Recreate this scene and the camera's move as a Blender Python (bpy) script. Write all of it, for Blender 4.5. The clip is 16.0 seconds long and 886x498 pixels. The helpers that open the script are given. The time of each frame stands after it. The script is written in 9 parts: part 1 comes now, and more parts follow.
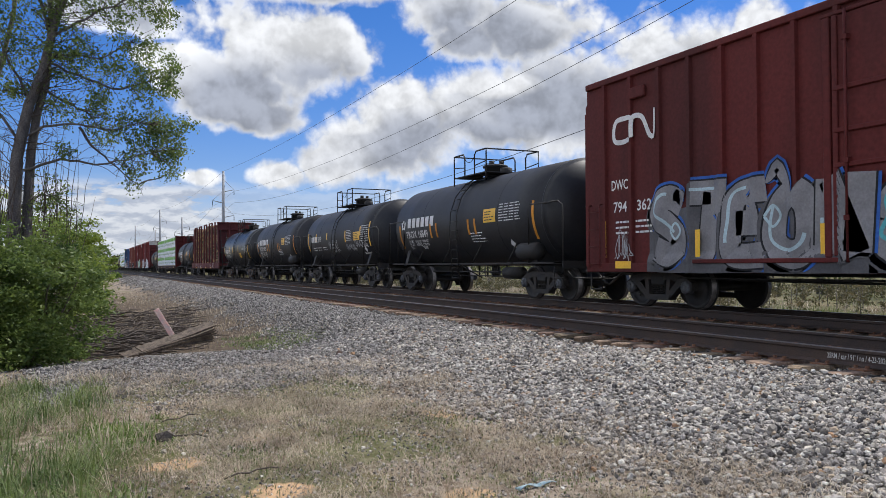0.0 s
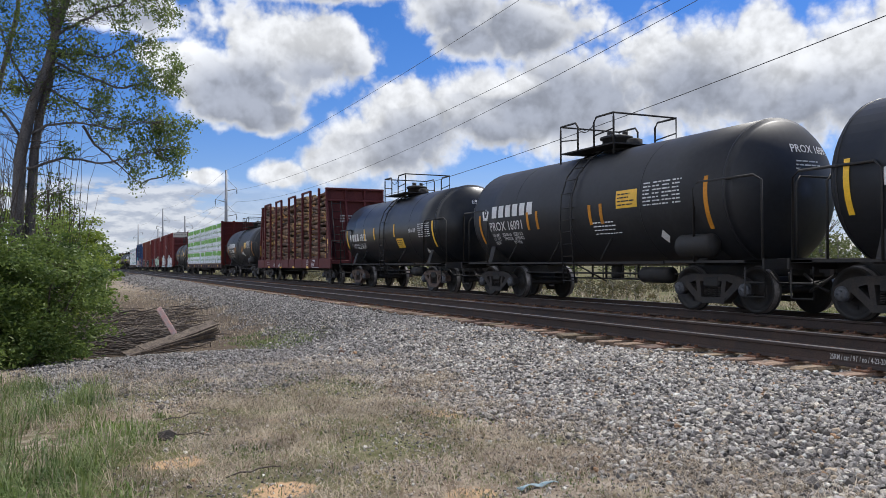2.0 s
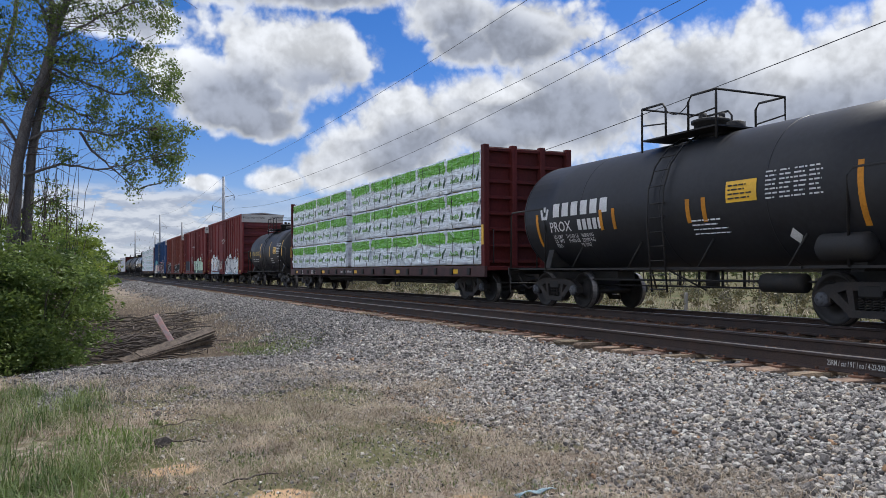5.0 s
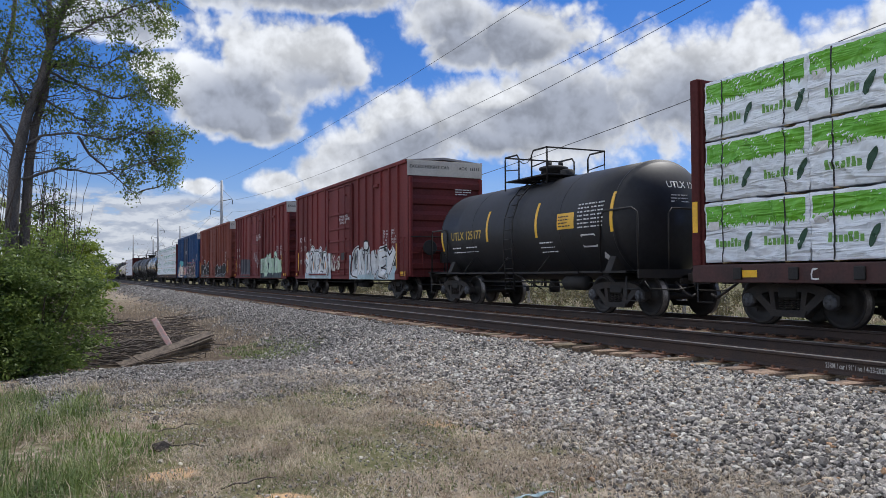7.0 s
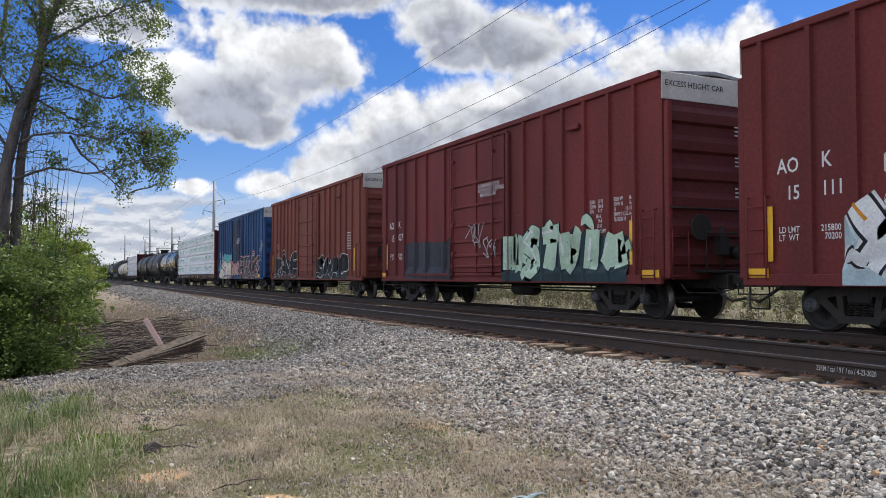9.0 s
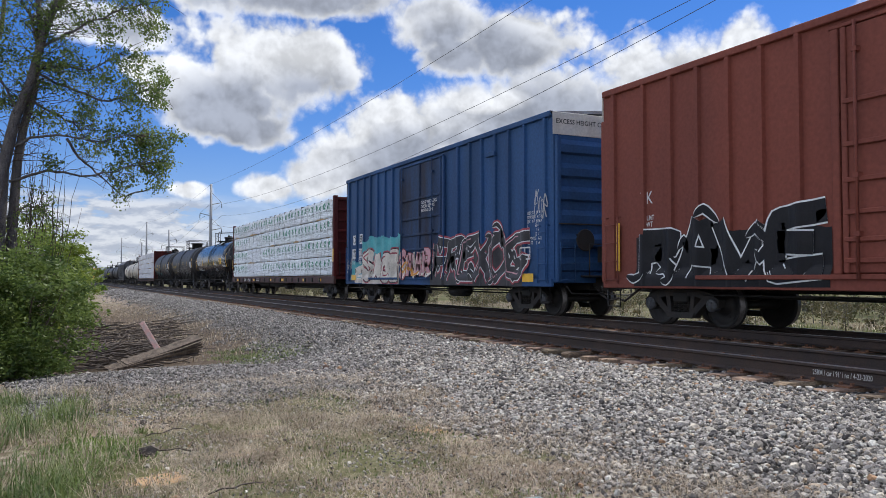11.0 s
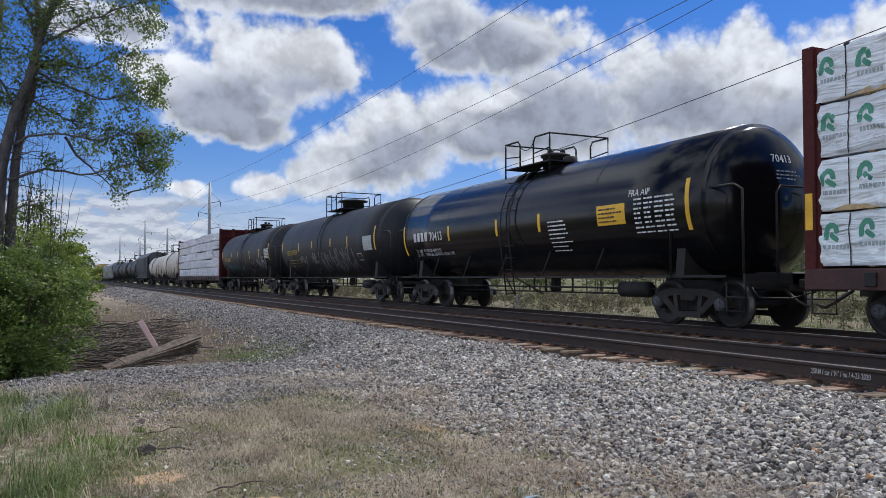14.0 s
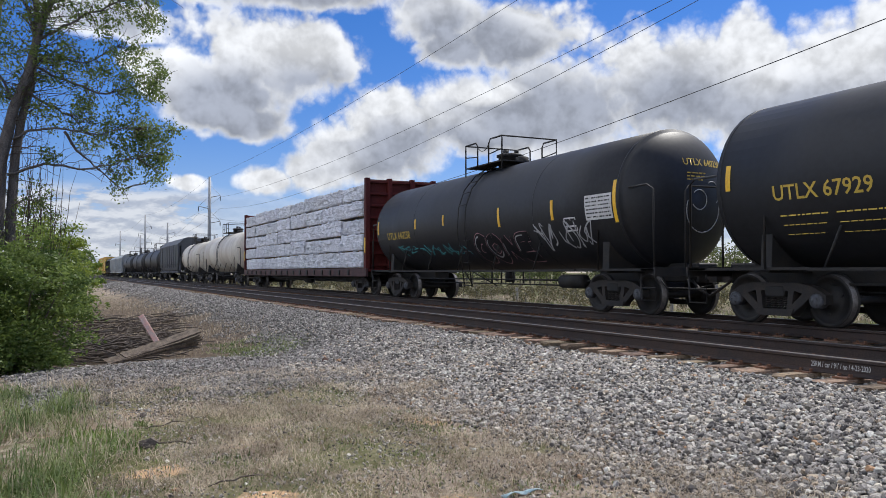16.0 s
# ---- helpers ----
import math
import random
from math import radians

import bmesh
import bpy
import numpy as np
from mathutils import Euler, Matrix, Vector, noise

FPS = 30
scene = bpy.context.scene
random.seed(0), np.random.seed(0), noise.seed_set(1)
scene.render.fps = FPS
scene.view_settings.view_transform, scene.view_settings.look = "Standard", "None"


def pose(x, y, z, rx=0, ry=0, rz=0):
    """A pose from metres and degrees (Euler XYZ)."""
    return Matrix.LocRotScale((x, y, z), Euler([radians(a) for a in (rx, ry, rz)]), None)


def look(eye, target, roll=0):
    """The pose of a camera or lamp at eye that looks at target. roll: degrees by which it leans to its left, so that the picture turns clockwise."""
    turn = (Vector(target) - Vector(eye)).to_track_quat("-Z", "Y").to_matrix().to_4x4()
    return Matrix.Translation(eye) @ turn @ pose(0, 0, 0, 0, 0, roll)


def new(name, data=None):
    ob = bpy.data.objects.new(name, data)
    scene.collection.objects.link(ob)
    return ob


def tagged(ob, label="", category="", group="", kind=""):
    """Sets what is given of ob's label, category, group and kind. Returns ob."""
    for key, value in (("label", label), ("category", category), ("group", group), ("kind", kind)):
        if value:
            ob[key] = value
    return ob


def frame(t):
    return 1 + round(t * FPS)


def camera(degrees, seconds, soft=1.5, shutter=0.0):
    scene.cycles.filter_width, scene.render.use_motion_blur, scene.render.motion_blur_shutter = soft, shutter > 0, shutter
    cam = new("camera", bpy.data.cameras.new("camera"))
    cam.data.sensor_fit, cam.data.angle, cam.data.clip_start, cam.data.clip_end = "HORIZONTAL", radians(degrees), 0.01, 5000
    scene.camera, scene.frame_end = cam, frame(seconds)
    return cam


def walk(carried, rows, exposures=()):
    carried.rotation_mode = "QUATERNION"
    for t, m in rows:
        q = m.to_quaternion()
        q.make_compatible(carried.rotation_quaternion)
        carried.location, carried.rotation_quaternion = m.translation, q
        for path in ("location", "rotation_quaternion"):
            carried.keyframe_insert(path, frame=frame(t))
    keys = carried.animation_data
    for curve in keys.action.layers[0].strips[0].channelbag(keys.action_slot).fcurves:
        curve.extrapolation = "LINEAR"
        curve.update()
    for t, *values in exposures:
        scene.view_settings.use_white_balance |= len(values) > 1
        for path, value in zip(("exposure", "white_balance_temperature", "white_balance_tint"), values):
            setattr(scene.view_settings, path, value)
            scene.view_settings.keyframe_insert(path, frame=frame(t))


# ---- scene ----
# ---- camera and its walk ----
TRAIN_SPEED = 16.14
TRACK_Y = 12.583          # centre line of the train's track
NEAR_Y = 8.563            # centre line of the empty track
EYE = (0.0, 0.0, 0.943)
cam = camera(58.07, 16.0, soft=0.6)


def view(yaw, pitch, roll):
    a, p = radians(yaw), radians(pitch)
    ahead = Vector((-math.cos(a) * math.cos(p), math.sin(a) * math.cos(p), math.sin(p)))
    return look(EYE, Vector(EYE) + ahead, roll)


walk(cam, [(t, view(a, p, r)) for t, a, p, r in (
    (0, 24.732, 1.193, -0.303),
    (0.5, 24.690, 1.210, -0.278),
    (1, 24.621, 1.228, -0.312),
    (1.5, 24.560, 1.181, -0.213),
    (2, 24.557, 1.170, -0.117),
    (2.5, 24.774, 1.276, -0.067),
    (3, 24.904, 1.286, -0.165),
    (3.5, 24.834, 1.343, -0.153),
    (4, 24.858, 1.483, -0.088),
    (6.5, 24.613, 1.764, -0.301),
    (7, 24.867, 1.872, -0.232),
    (7.5, 25.051, 1.854, -0.232),
    (8, 25.138, 1.749, -0.245),
    (8.5, 25.294, 1.836, -0.127),
    (9, 25.385, 1.976, -0.028),
    (11.5, 25.648, 2.221, 0.121),
    (12, 25.714, 2.057, 0.180),
    (12.5, 25.842, 2.035, 0.122),
    (13, 25.879, 2.132, 0.238),
    (13.5, 25.781, 2.172, 0.372),
    (14, 25.690, 2.150, 0.118),
    (14.5, 25.687, 2.133, 0.030),
    (15, 25.668, 2.049, 0.038),
    (15.5, 25.666, 1.845, -0.040),
    (16, 25.679, 1.695, -0.041),
)], exposures=((0, 0.0, 6400, 10), (3.5, -0.04, 6300, 10), (6.5, -0.16, 6200, 10), (7.5, -0.06, 6350, 10), (8.5, 0.08, 6480, 10), (9.2, 0.06, 6480, 10), (10.4, 0.02, 6350, 10), (11.5, -0.02, 6250, 10), (12.5, -0.22, 6100, 10), (12.8, -0.28, 6050, 10),
                    (13.7, -0.24, 6050, 10), (14.7, -0.06, 6250, 10), (16, -0.02, 6350, 10)))

# ---- world, sun ----
SUN_DIR = Vector((-0.16, 0.55, 0.83)).normalized()
world = bpy.data.worlds.new("sky")
scene.world = world
world.use_nodes = True
scene.view_settings.exposure = 0.0


def build_world():
    """Blue sky with cumulus clouds; directions are azimuth (degrees right of the track's far end) and elevation."""
    nt = world.node_tree
    N, L = nt.nodes, nt.links
    N.clear()

    def link(v, sock):
        if isinstance(v, (int, float)):
            sock.default_value = v
        elif isinstance(v, tuple):
            sock.default_value = v if len(v) == len(sock.default_value) else (*v, 1)
        else:
            L.new(v, sock)

    def op(kind, a, b=0.0, c=None):
        n = N.new("ShaderNodeMath")
        n.operation = kind
        link(a, n.inputs[0])
        link(b, n.inputs[1])
        if c is not None:
            link(c, n.inputs[2])
        return n.outputs[0]

    def vec(kind, a, b, out=0):
        n = N.new("ShaderNodeVectorMath")
        n.operation = kind
        link(a, n.inputs[0])
        link(b, n.inputs[1])
        return n.outputs[out]

    def rng(src, a, b, c=0.0, d=1.0):
        r = N.new("ShaderNodeMapRange")
        r.interpolation_type = 'SMOOTHSTEP'
        for i, v in enumerate((a, b, c, d), 1):
            r.inputs[i].default_value = v
        link(src, r.inputs[0])
        return r.outputs[0]

    def mix(fac, a, b):
        n = N.new("ShaderNodeMix")
        n.data_type = 'RGBA'
        link(fac, n.inputs[0])
        link(a, n.inputs[6])
        link(b, n.inputs[7])
        return n.outputs[2]

    def tex(v, scale, detail=7, rough=0.55, lac=2.1):
        n = N.new("ShaderNodeTexNoise")
        for k, x in (("Scale", scale), ("Detail", detail), ("Roughness", rough), ("Lacunarity", lac)):
            n.inputs[k].default_value = x
        link(v, n.inputs[0])
        return n.outputs[0]

    tc = N.new("ShaderNodeTexCoord")
    d = vec('NORMALIZE', tc.outputs["Generated"], (0.0, 0.0, 0.0))
    sep = N.new("ShaderNodeSeparateXYZ")
    L.new(d, sep.inputs[0])
    az = op('MULTIPLY', op('ARCTAN2', sep.outputs[1], op('MULTIPLY', sep.outputs[0], -1.0)), 57.2958)
    el = op('MULTIPLY', op('ARCSINE', sep.outputs[2]), 57.2958)
    comb = N.new("ShaderNodeCombineXYZ")
    L.new(az, comb.inputs[0])
    L.new(el, comb.inputs[1])
    p = comb.outputs[0]

    def field(blobs):
        best = None
        for a, e, ra, re in blobs:
            q = vec('MULTIPLY', vec('SUBTRACT', p, (a, e, 0.0)), (1 / ra, 1 / re, 0.0))
            f = op('SUBTRACT', 1.0, vec('LENGTH', q, (0.0, 0.0, 0.0), 1))
            best = f if best is None else op('SMOOTH_MAX', best, f, 0.12)
        return best

    body = field(((14.4, 14.8, 6.6, 3.7), (10.6, 12.0, 5.4, 2.8), (12.4, 10.4, 3.2, 1.7), (7.4, 12.9, 3.2, 1.9), (15.5, 19.4, 9.5, 1.7), (25.4, 18.0, 4.6, 2.7), (30.6, 16.4, 5.4, 3.2),
                  (26.6, 15.8, 3.8, 1.9), (22.2, 9.8, 5.4, 4.3), (18.6, 8.4, 4.2, 3.0), (27.5, 11.2, 6.0, 3.6), (33.5, 11.3, 8.5, 5.0), (43.5, 12.6, 10.5, 4.8), (53.0, 12.0, 8.0, 5.4),
                  (13.1, 6.4, 2.7, 1.3), (16.7, 7.2, 3.2, 2.1), (8.0, 6.1, 1.6, 0.75), (2.0, 16.6, 4.4, 1.7), (5.6, 14.0, 3.0, 0.9)))
    dark = field(((11.2, 11.6, 5.4, 2.4), (16.4, 12.8, 3.8, 2.0), (27.4, 15.8, 5.6, 2.6), (15.5, 19.6, 9.0, 1.9), (25.0, 8.2, 7.0, 2.3), (38.0, 11.0, 10.0, 2.8), (50.0, 10.0, 8.0, 2.6), (2.0, 16.4, 4.0, 1.6)))
    n1 = tex(d, 10.0, 4, 0.5)
    up = vec('ADD', d, (-0.003, 0.006, 0.013))
    n1b = tex(up, 10.0, 4, 0.5)
    n2 = tex(d, 34.0, 4, 0.5)
    n2b = tex(vec('ADD', d, (-0.001, 0.002, 0.005)), 34.0, 4, 0.5)
    puff = lambda n: op('MULTIPLY', op('ABSOLUTE', op('SUBTRACT', n, 0.5)), 2.0)
    b1, b1b, b2, b2b = puff(n1), puff(n1b), puff(n2), puff(n2b)
    lump = op('ADD', op('ADD', op('MULTIPLY', op('SUBTRACT', n1, 0.5), 1.2), op('MULTIPLY', op('SUBTRACT', b1, 0.16), 0.8)), op('MULTIPLY', op('SUBTRACT', b2, 0.16), 0.42))
    # the clouds that the camera sees, and others of the same kind all round
    flat = vec('MULTIPLY', d, (1.0, 1.0, 1.6))
    other = op('MULTIPLY', op('SUBTRACT', tex(flat, 2.6, 5), 0.46), 3.4)
    away = op('MAXIMUM', rng(op('ABSOLUTE', op('SUBTRACT', az, 27.0)), 34.0, 44.0), rng(el, 19.5, 26.0))
    f = op('ADD', op('MULTIPLY', body, op('SUBTRACT', 1.0, away)), op('MULTIPLY', other, away))
    dens = op('ADD', f, lump)
    alpha = rng(dens, -0.06, 0.32)
    other_dark = op('MULTIPLY', op('SUBTRACT', tex(flat, 3.7, 3), 0.5), 2.0)
    g = op('ADD', op('MULTIPLY', dark, op('SUBTRACT', 1.0, away)), op('MULTIPLY', other_dark, away))
    rim = field(((18.4, 10.6, 2.2, 1.4), (21.0, 12.4, 2.6, 1.3), (24.6, 13.2, 3.0, 1.1), (29.0, 12.7, 3.4, 1.0)))
    g = op('SUBTRACT', g, op('MULTIPLY', op('MAXIMUM', rim, 0.0), 1.6))
    n3 = tex(d, 9.0, 3, 0.5)
    shade = op('MULTIPLY', rng(op('ADD', op('MULTIPLY', g, 1.0), op('MULTIPLY', op('SUBTRACT', n3, 0.5), 1.5)), -0.70, 0.50), rng(dens, 0.08, 0.50))
    relief = op('ADD', op('MULTIPLY', op('SUBTRACT', b1, b1b), 1.5), op('MULTIPLY', op('SUBTRACT', b2, b2b), 0.45))
    lit = op('ADD', 1.0, relief)
    cloud = mix(shade, (0.86, 0.872, 0.895), (0.39, 0.42, 0.495))
    cl = N.new("ShaderNodeVectorMath")
    cl.operation = 'SCALE'
    L.new(cloud, cl.inputs[0])
    # clouds opposite the sun show their sunny side
    front = rng(sep.outputs[1], 0.25, -0.6, 1.0, 2.4)
    L.new(op('MULTIPLY', rng(lit, 0.62, 1.32, 0.74, 1.14), front), cl.inputs["Scale"])
    # low bank of small flat clouds over the horizon
    bank_p = vec('MULTIPLY', p, (0.30, 0.85, 0.0))
    k1 = tex(bank_p, 1.0, 5, 0.55)
    k2 = tex(vec('ADD', bank_p, (0.0, 0.30, 0.0)), 1.0, 5, 0.55)
    in_bank = op('MULTIPLY', rng(el, 5.0, 6.2, 1.0, 0.0), rng(az, 8.2, 10.5, 1.0, 0.25))
    bank_a = op('MULTIPLY', rng(op('ADD', k1, op('MULTIPLY', rng(el, 3.0, 5.5), -0.10)), 0.30, 0.40), in_bank)
    bank_c = mix(rng(op('SUBTRACT', k1, k2), -0.10, 0.10), (0.47, 0.51, 0.60), (0.76, 0.78, 0.82))

    sky = N.new("ShaderNodeTexSky")
    sky.sky_type = 'NISHITA'
    sky.sun_disc = False
    sky.sun_elevation = math.asin(SUN_DIR.z)
    sky.sun_rotation = math.atan2(SUN_DIR.x, SUN_DIR.y)
    sky.air_density, sky.dust_density, sky.ozone_density = 1.0, 0.2, 3.0
    hs = N.new("ShaderNodeHueSaturation")
    hs.inputs["Saturation"].default_value = 1.35
    hs.inputs["Value"].default_value = 0.10
    L.new(sky.outputs[0], hs.inputs["Color"])
    tint = N.new("ShaderNodeMix")
    tint.data_type, tint.blend_type = 'RGBA', 'MULTIPLY'
    tint.inputs[0].default_value = 1.0
    L.new(hs.outputs[0], tint.inputs[6])
    tint.inputs[7].default_value = (0.92, 0.88, 1.16, 1)
    veil = tex(vec('MULTIPLY', d, (3.0, 3.0, 26.0)), 3.0, 6)
    low = op('MULTIPLY', rng(el, 1.0, 7.5, 1.0, 0.0), rng(veil, 0.36, 0.60))
    blue = mix(op('MULTIPLY', low, 0.7), tint.outputs[2], (0.48, 0.58, 0.76))
    blue = mix(op('MULTIPLY', bank_a, 0.9), blue, bank_c)
    col = mix(alpha, blue, cl.outputs[0])
    bg = N.new("ShaderNodeBackground")
    L.new(col, bg.inputs[0])
    bg.inputs[1].default_value = 1.0
    out = N.new("ShaderNodeOutputWorld")
    L.new(bg.outputs[0], out.inputs[0])


build_world()
sun = new("sun", bpy.data.lights.new("sun", 'SUN'))
sun.data.energy = 4.2
sun.data.angle = radians(0.8)
sun.data.color = (1.0, 0.95, 0.88)
sun.matrix_world = look(SUN_DIR * 100, (0, 0, 0))


# ---- materials ----
def material(name, color, rough=0.7, metal=0.0, vary=0.25, scale=3.0, fine=40.0, bump=0.15, second=None, mix=0.5,
             spec=0.5, island=0.0, obj_rand=0.0, streak=0.0, coat=0.0):
    """Colour that varies at two scales, with stains of a second colour, and fine relief."""
    m = bpy.data.materials.new(name)
    m.use_nodes = True
    nt = m.node_tree
    N, L = nt.nodes, nt.links
    b = N["Principled BSDF"]
    tc = N.new("ShaderNodeTexCoord")
    mp = N.new("ShaderNodeMapping")
    L.new(tc.outputs["Object"], mp.inputs[0])
    if streak:
        mp.inputs["Scale"].default_value = (1, 1, 1 / (1 + streak))
    n1 = N.new("ShaderNodeTexNoise")
    n1.inputs["Scale"].default_value = scale
    n1.inputs["Detail"].default_value = 6
    n2 = N.new("ShaderNodeTexNoise")
    n2.inputs["Scale"].default_value = fine
    n2.inputs["Detail"].default_value = 3
    L.new(mp.outputs[0], n1.inputs[0])
    L.new(tc.outputs["Object"], n2.inputs[0])
    ramp = N.new("ShaderNodeMapRange")
    ramp.inputs[1].default_value, ramp.inputs[2].default_value = 0.42, 0.68
    L.new(n1.outputs[0], ramp.inputs[0])
    fac = N.new("ShaderNodeMath")
    fac.operation = 'MULTIPLY'
    fac.inputs[1].default_value = mix if second else 0.0
    L.new(ramp.outputs[0], fac.inputs[0])
    mc = N.new("ShaderNodeMix")
    mc.data_type = 'RGBA'
    mc.inputs[6].default_value = (*color, 1)
    mc.inputs[7].default_value = (*(second or color), 1)
    L.new(fac.outputs[0], mc.inputs[0])
    hsv = N.new("ShaderNodeHueSaturation")
    L.new(mc.outputs[2], hsv.inputs["Color"])
    val = N.new("ShaderNodeMapRange")
    val.inputs[1].default_value, val.inputs[2].default_value = 0.3, 0.7
    val.inputs[3].default_value, val.inputs[4].default_value = 1 - vary, 1 + vary
    L.new(n2.outputs[0], val.inputs[0])
    last = val.outputs[0]
    if island or obj_rand:
        src = N.new("ShaderNodeNewGeometry").outputs["Random Per Island"] if island else N.new("ShaderNodeObjectInfo").outputs["Random"]
        amount = island or obj_rand
        r2 = N.new("ShaderNodeMapRange")
        r2.inputs[3].default_value, r2.inputs[4].default_value = 1 - amount, 1 + amount
        L.new(src, r2.inputs[0])
        mul = N.new("ShaderNodeMath")
        mul.operation = 'MULTIPLY'
        L.new(last, mul.inputs[0])
        L.new(r2.outputs[0], mul.inputs[1])
        last = mul.outputs[0]
        hue = N.new("ShaderNodeMapRange")
        hue.inputs[3].default_value, hue.inputs[4].default_value = 0.48, 0.52
        wn = N.new("ShaderNodeTexWhiteNoise")
        wn.noise_dimensions = '1D'
        L.new(src, wn.inputs["W"])
        L.new(wn.outputs[0], hue.inputs[0])
        L.new(hue.outputs[0], hsv.inputs["Hue"])
    L.new(last, hsv.inputs["Value"])
    L.new(hsv.outputs[0], b.inputs["Base Color"])
    b.inputs["Metallic"].default_value = metal
    b.inputs["Specular IOR Level"].default_value = spec
    b.inputs["Coat Weight"].default_value = coat
    rr = N.new("ShaderNodeMapRange")
    rr.inputs[3].default_value, rr.inputs[4].default_value = max(rough - 0.12, 0.04), min(rough + 0.12, 1)
    L.new(n1.outputs[0], rr.inputs[0])
    L.new(rr.outputs[0], b.inputs["Roughness"])
    if bump:
        bp = N.new("ShaderNodeBump")
        bp.inputs["Strength"].default_value = bump
        bp.inputs["Distance"].default_value = 0.02 if fine > 8 else 0.06
        L.new(n2.outputs[0], bp.inputs["Height"])
        L.new(bp.outputs[0], b.inputs["Normal"])
    return m


M_LOGRED = material("worn oxide red steel", (0.115, 0.031, 0.030), 0.65, vary=0.15, scale=1.2, fine=18, bump=0.08, second=(0.085, 0.028, 0.026), mix=0.7, streak=3, spec=0.18)
M_BOX_RED = material("boxcar red paint", (0.178, 0.034, 0.032), 0.65, vary=0.14, scale=0.7, fine=14, bump=0.06, second=(0.105, 0.028, 0.027), mix=0.8, streak=5, spec=0.18)
# boxcar red at 0.7x: the ends' shade put into the colour, with grime streaks
M_END_RED_SHADED = material("shade-darkened boxcar end paint", (0.125, 0.028, 0.027), 0.6, vary=0.14, scale=0.9, fine=14, bump=0.06, second=(0.06, 0.022, 0.021), mix=0.8, streak=3, spec=0.18)
M_BLUE_DOOR = material("grimy blue door paint with rust", (0.022, 0.054, 0.126), 0.65, vary=0.2, scale=1.4, fine=16, bump=0.08, second=(0.030, 0.022, 0.022), mix=0.9, streak=3, spec=0.2)
M_BOX_DARK = material("dark oxide red paint", (0.108, 0.020, 0.018), 0.68, vary=0.16, scale=0.8, fine=14, bump=0.06, second=(0.052, 0.018, 0.017), mix=0.8, streak=5, spec=0.18)
M_BOX_BROWN = material("faded brown paint", (0.205, 0.062, 0.044), 0.68, vary=0.12, scale=0.8, fine=14, bump=0.05, second=(0.14, 0.05, 0.04), mix=0.6, streak=3, spec=0.18)
M_BOX_BLUE = material("weathered blue paint", (0.029, 0.083, 0.207), 0.6, vary=0.14, scale=0.8, fine=14, bump=0.06, second=(0.023, 0.050, 0.105), mix=0.75, streak=5, spec=0.18)
M_BLACK = material("black tank paint", (0.0125, 0.0135, 0.0165), 0.52, vary=0.2, scale=0.7, fine=9, bump=0.03, second=(0.022, 0.0215, 0.022), mix=0.5, streak=2, spec=0.4)
M_BLACK_SEMI = material("semi-gloss black tank paint", (0.009, 0.0105, 0.013), 0.34, vary=0.2, scale=0.7, fine=9, bump=0.03, second=(0.017, 0.017, 0.018), mix=0.5, streak=2, spec=0.4)
M_BLACK_GLOSS = material("glossy black tank paint", (0.005, 0.0055, 0.007), 0.17, vary=0.15, scale=0.6, fine=8, bump=0.02, second=(0.010, 0.0095, 0.0095), mix=0.4, streak=2, spec=0.3)
M_FRAME = material("black frame paint with grime", (0.013, 0.0125, 0.012), 0.7, vary=0.3, scale=4, fine=40, bump=0.1, second=(0.035, 0.028, 0.022), mix=0.6)
M_TRUCK = material("grimy cast steel", (0.020, 0.018, 0.0165), 0.75, vary=0.3, scale=5, fine=50, bump=0.2, second=(0.055, 0.042, 0.034), mix=0.7)
M_WHEEL = material("dark wheel steel", (0.013, 0.012, 0.0115), 0.65, vary=0.3, scale=6, fine=40, bump=0.1, second=(0.034, 0.026, 0.021), mix=0.6)
M_TREAD = material("worn wheel rim", (0.16, 0.15, 0.145), 0.45, metal=0.7, vary=0.2, scale=9, fine=30, bump=0.03, second=(0.06, 0.052, 0.047), mix=0.7)
M_RAIL = material("rusty dark rail steel", (0.035, 0.024, 0.02), 0.75, vary=0.3, scale=2.5, fine=60, bump=0.1, second=(0.07, 0.042, 0.03), mix=0.6)
M_RAILTOP = material("dulled rail head", (0.20, 0.18, 0.16), 0.42, metal=0.6, vary=0.2, scale=2, fine=60, bump=0.02, second=(0.10, 0.075, 0.06), mix=0.6)
M_TIE = material("weathered railway tie", (0.235, 0.16, 0.105), 0.9, vary=0.4, scale=5, fine=45, bump=0.5, second=(0.065, 0.05, 0.04), mix=0.85, obj_rand=0.35)
M_PLATE = material("rust orange steel", (0.21, 0.10, 0.055), 0.9, vary=0.3, scale=9, fine=60, bump=0.2, second=(0.10, 0.055, 0.036), mix=0.7)
M_WHITE = material("white lettering paint", (0.68, 0.68, 0.67), 0.6, vary=0.1, scale=4, fine=30, bump=0.0, second=(0.45, 0.43, 0.41), mix=0.4)
M_YELLOW = material("yellow reflective sheet", (0.86, 0.50, 0.03), 0.4, vary=0.08, scale=3, fine=30, bump=0.0, second=(0.62, 0.35, 0.03), mix=0.5)
M_DULLYEL = material("dull yellow lettering", (0.55, 0.38, 0.06), 0.6, vary=0.1, scale=4, fine=30, bump=0.0)
M_CREAM = material("weathered cream panel", (0.55, 0.52, 0.46), 0.6, vary=0.1, scale=2, fine=20, bump=0.05, second=(0.40, 0.36, 0.31), mix=0.5, streak=3)
M_BLACKTXT = material("black lettering paint", (0.02, 0.02, 0.02), 0.6, vary=0.1, bump=0.0)
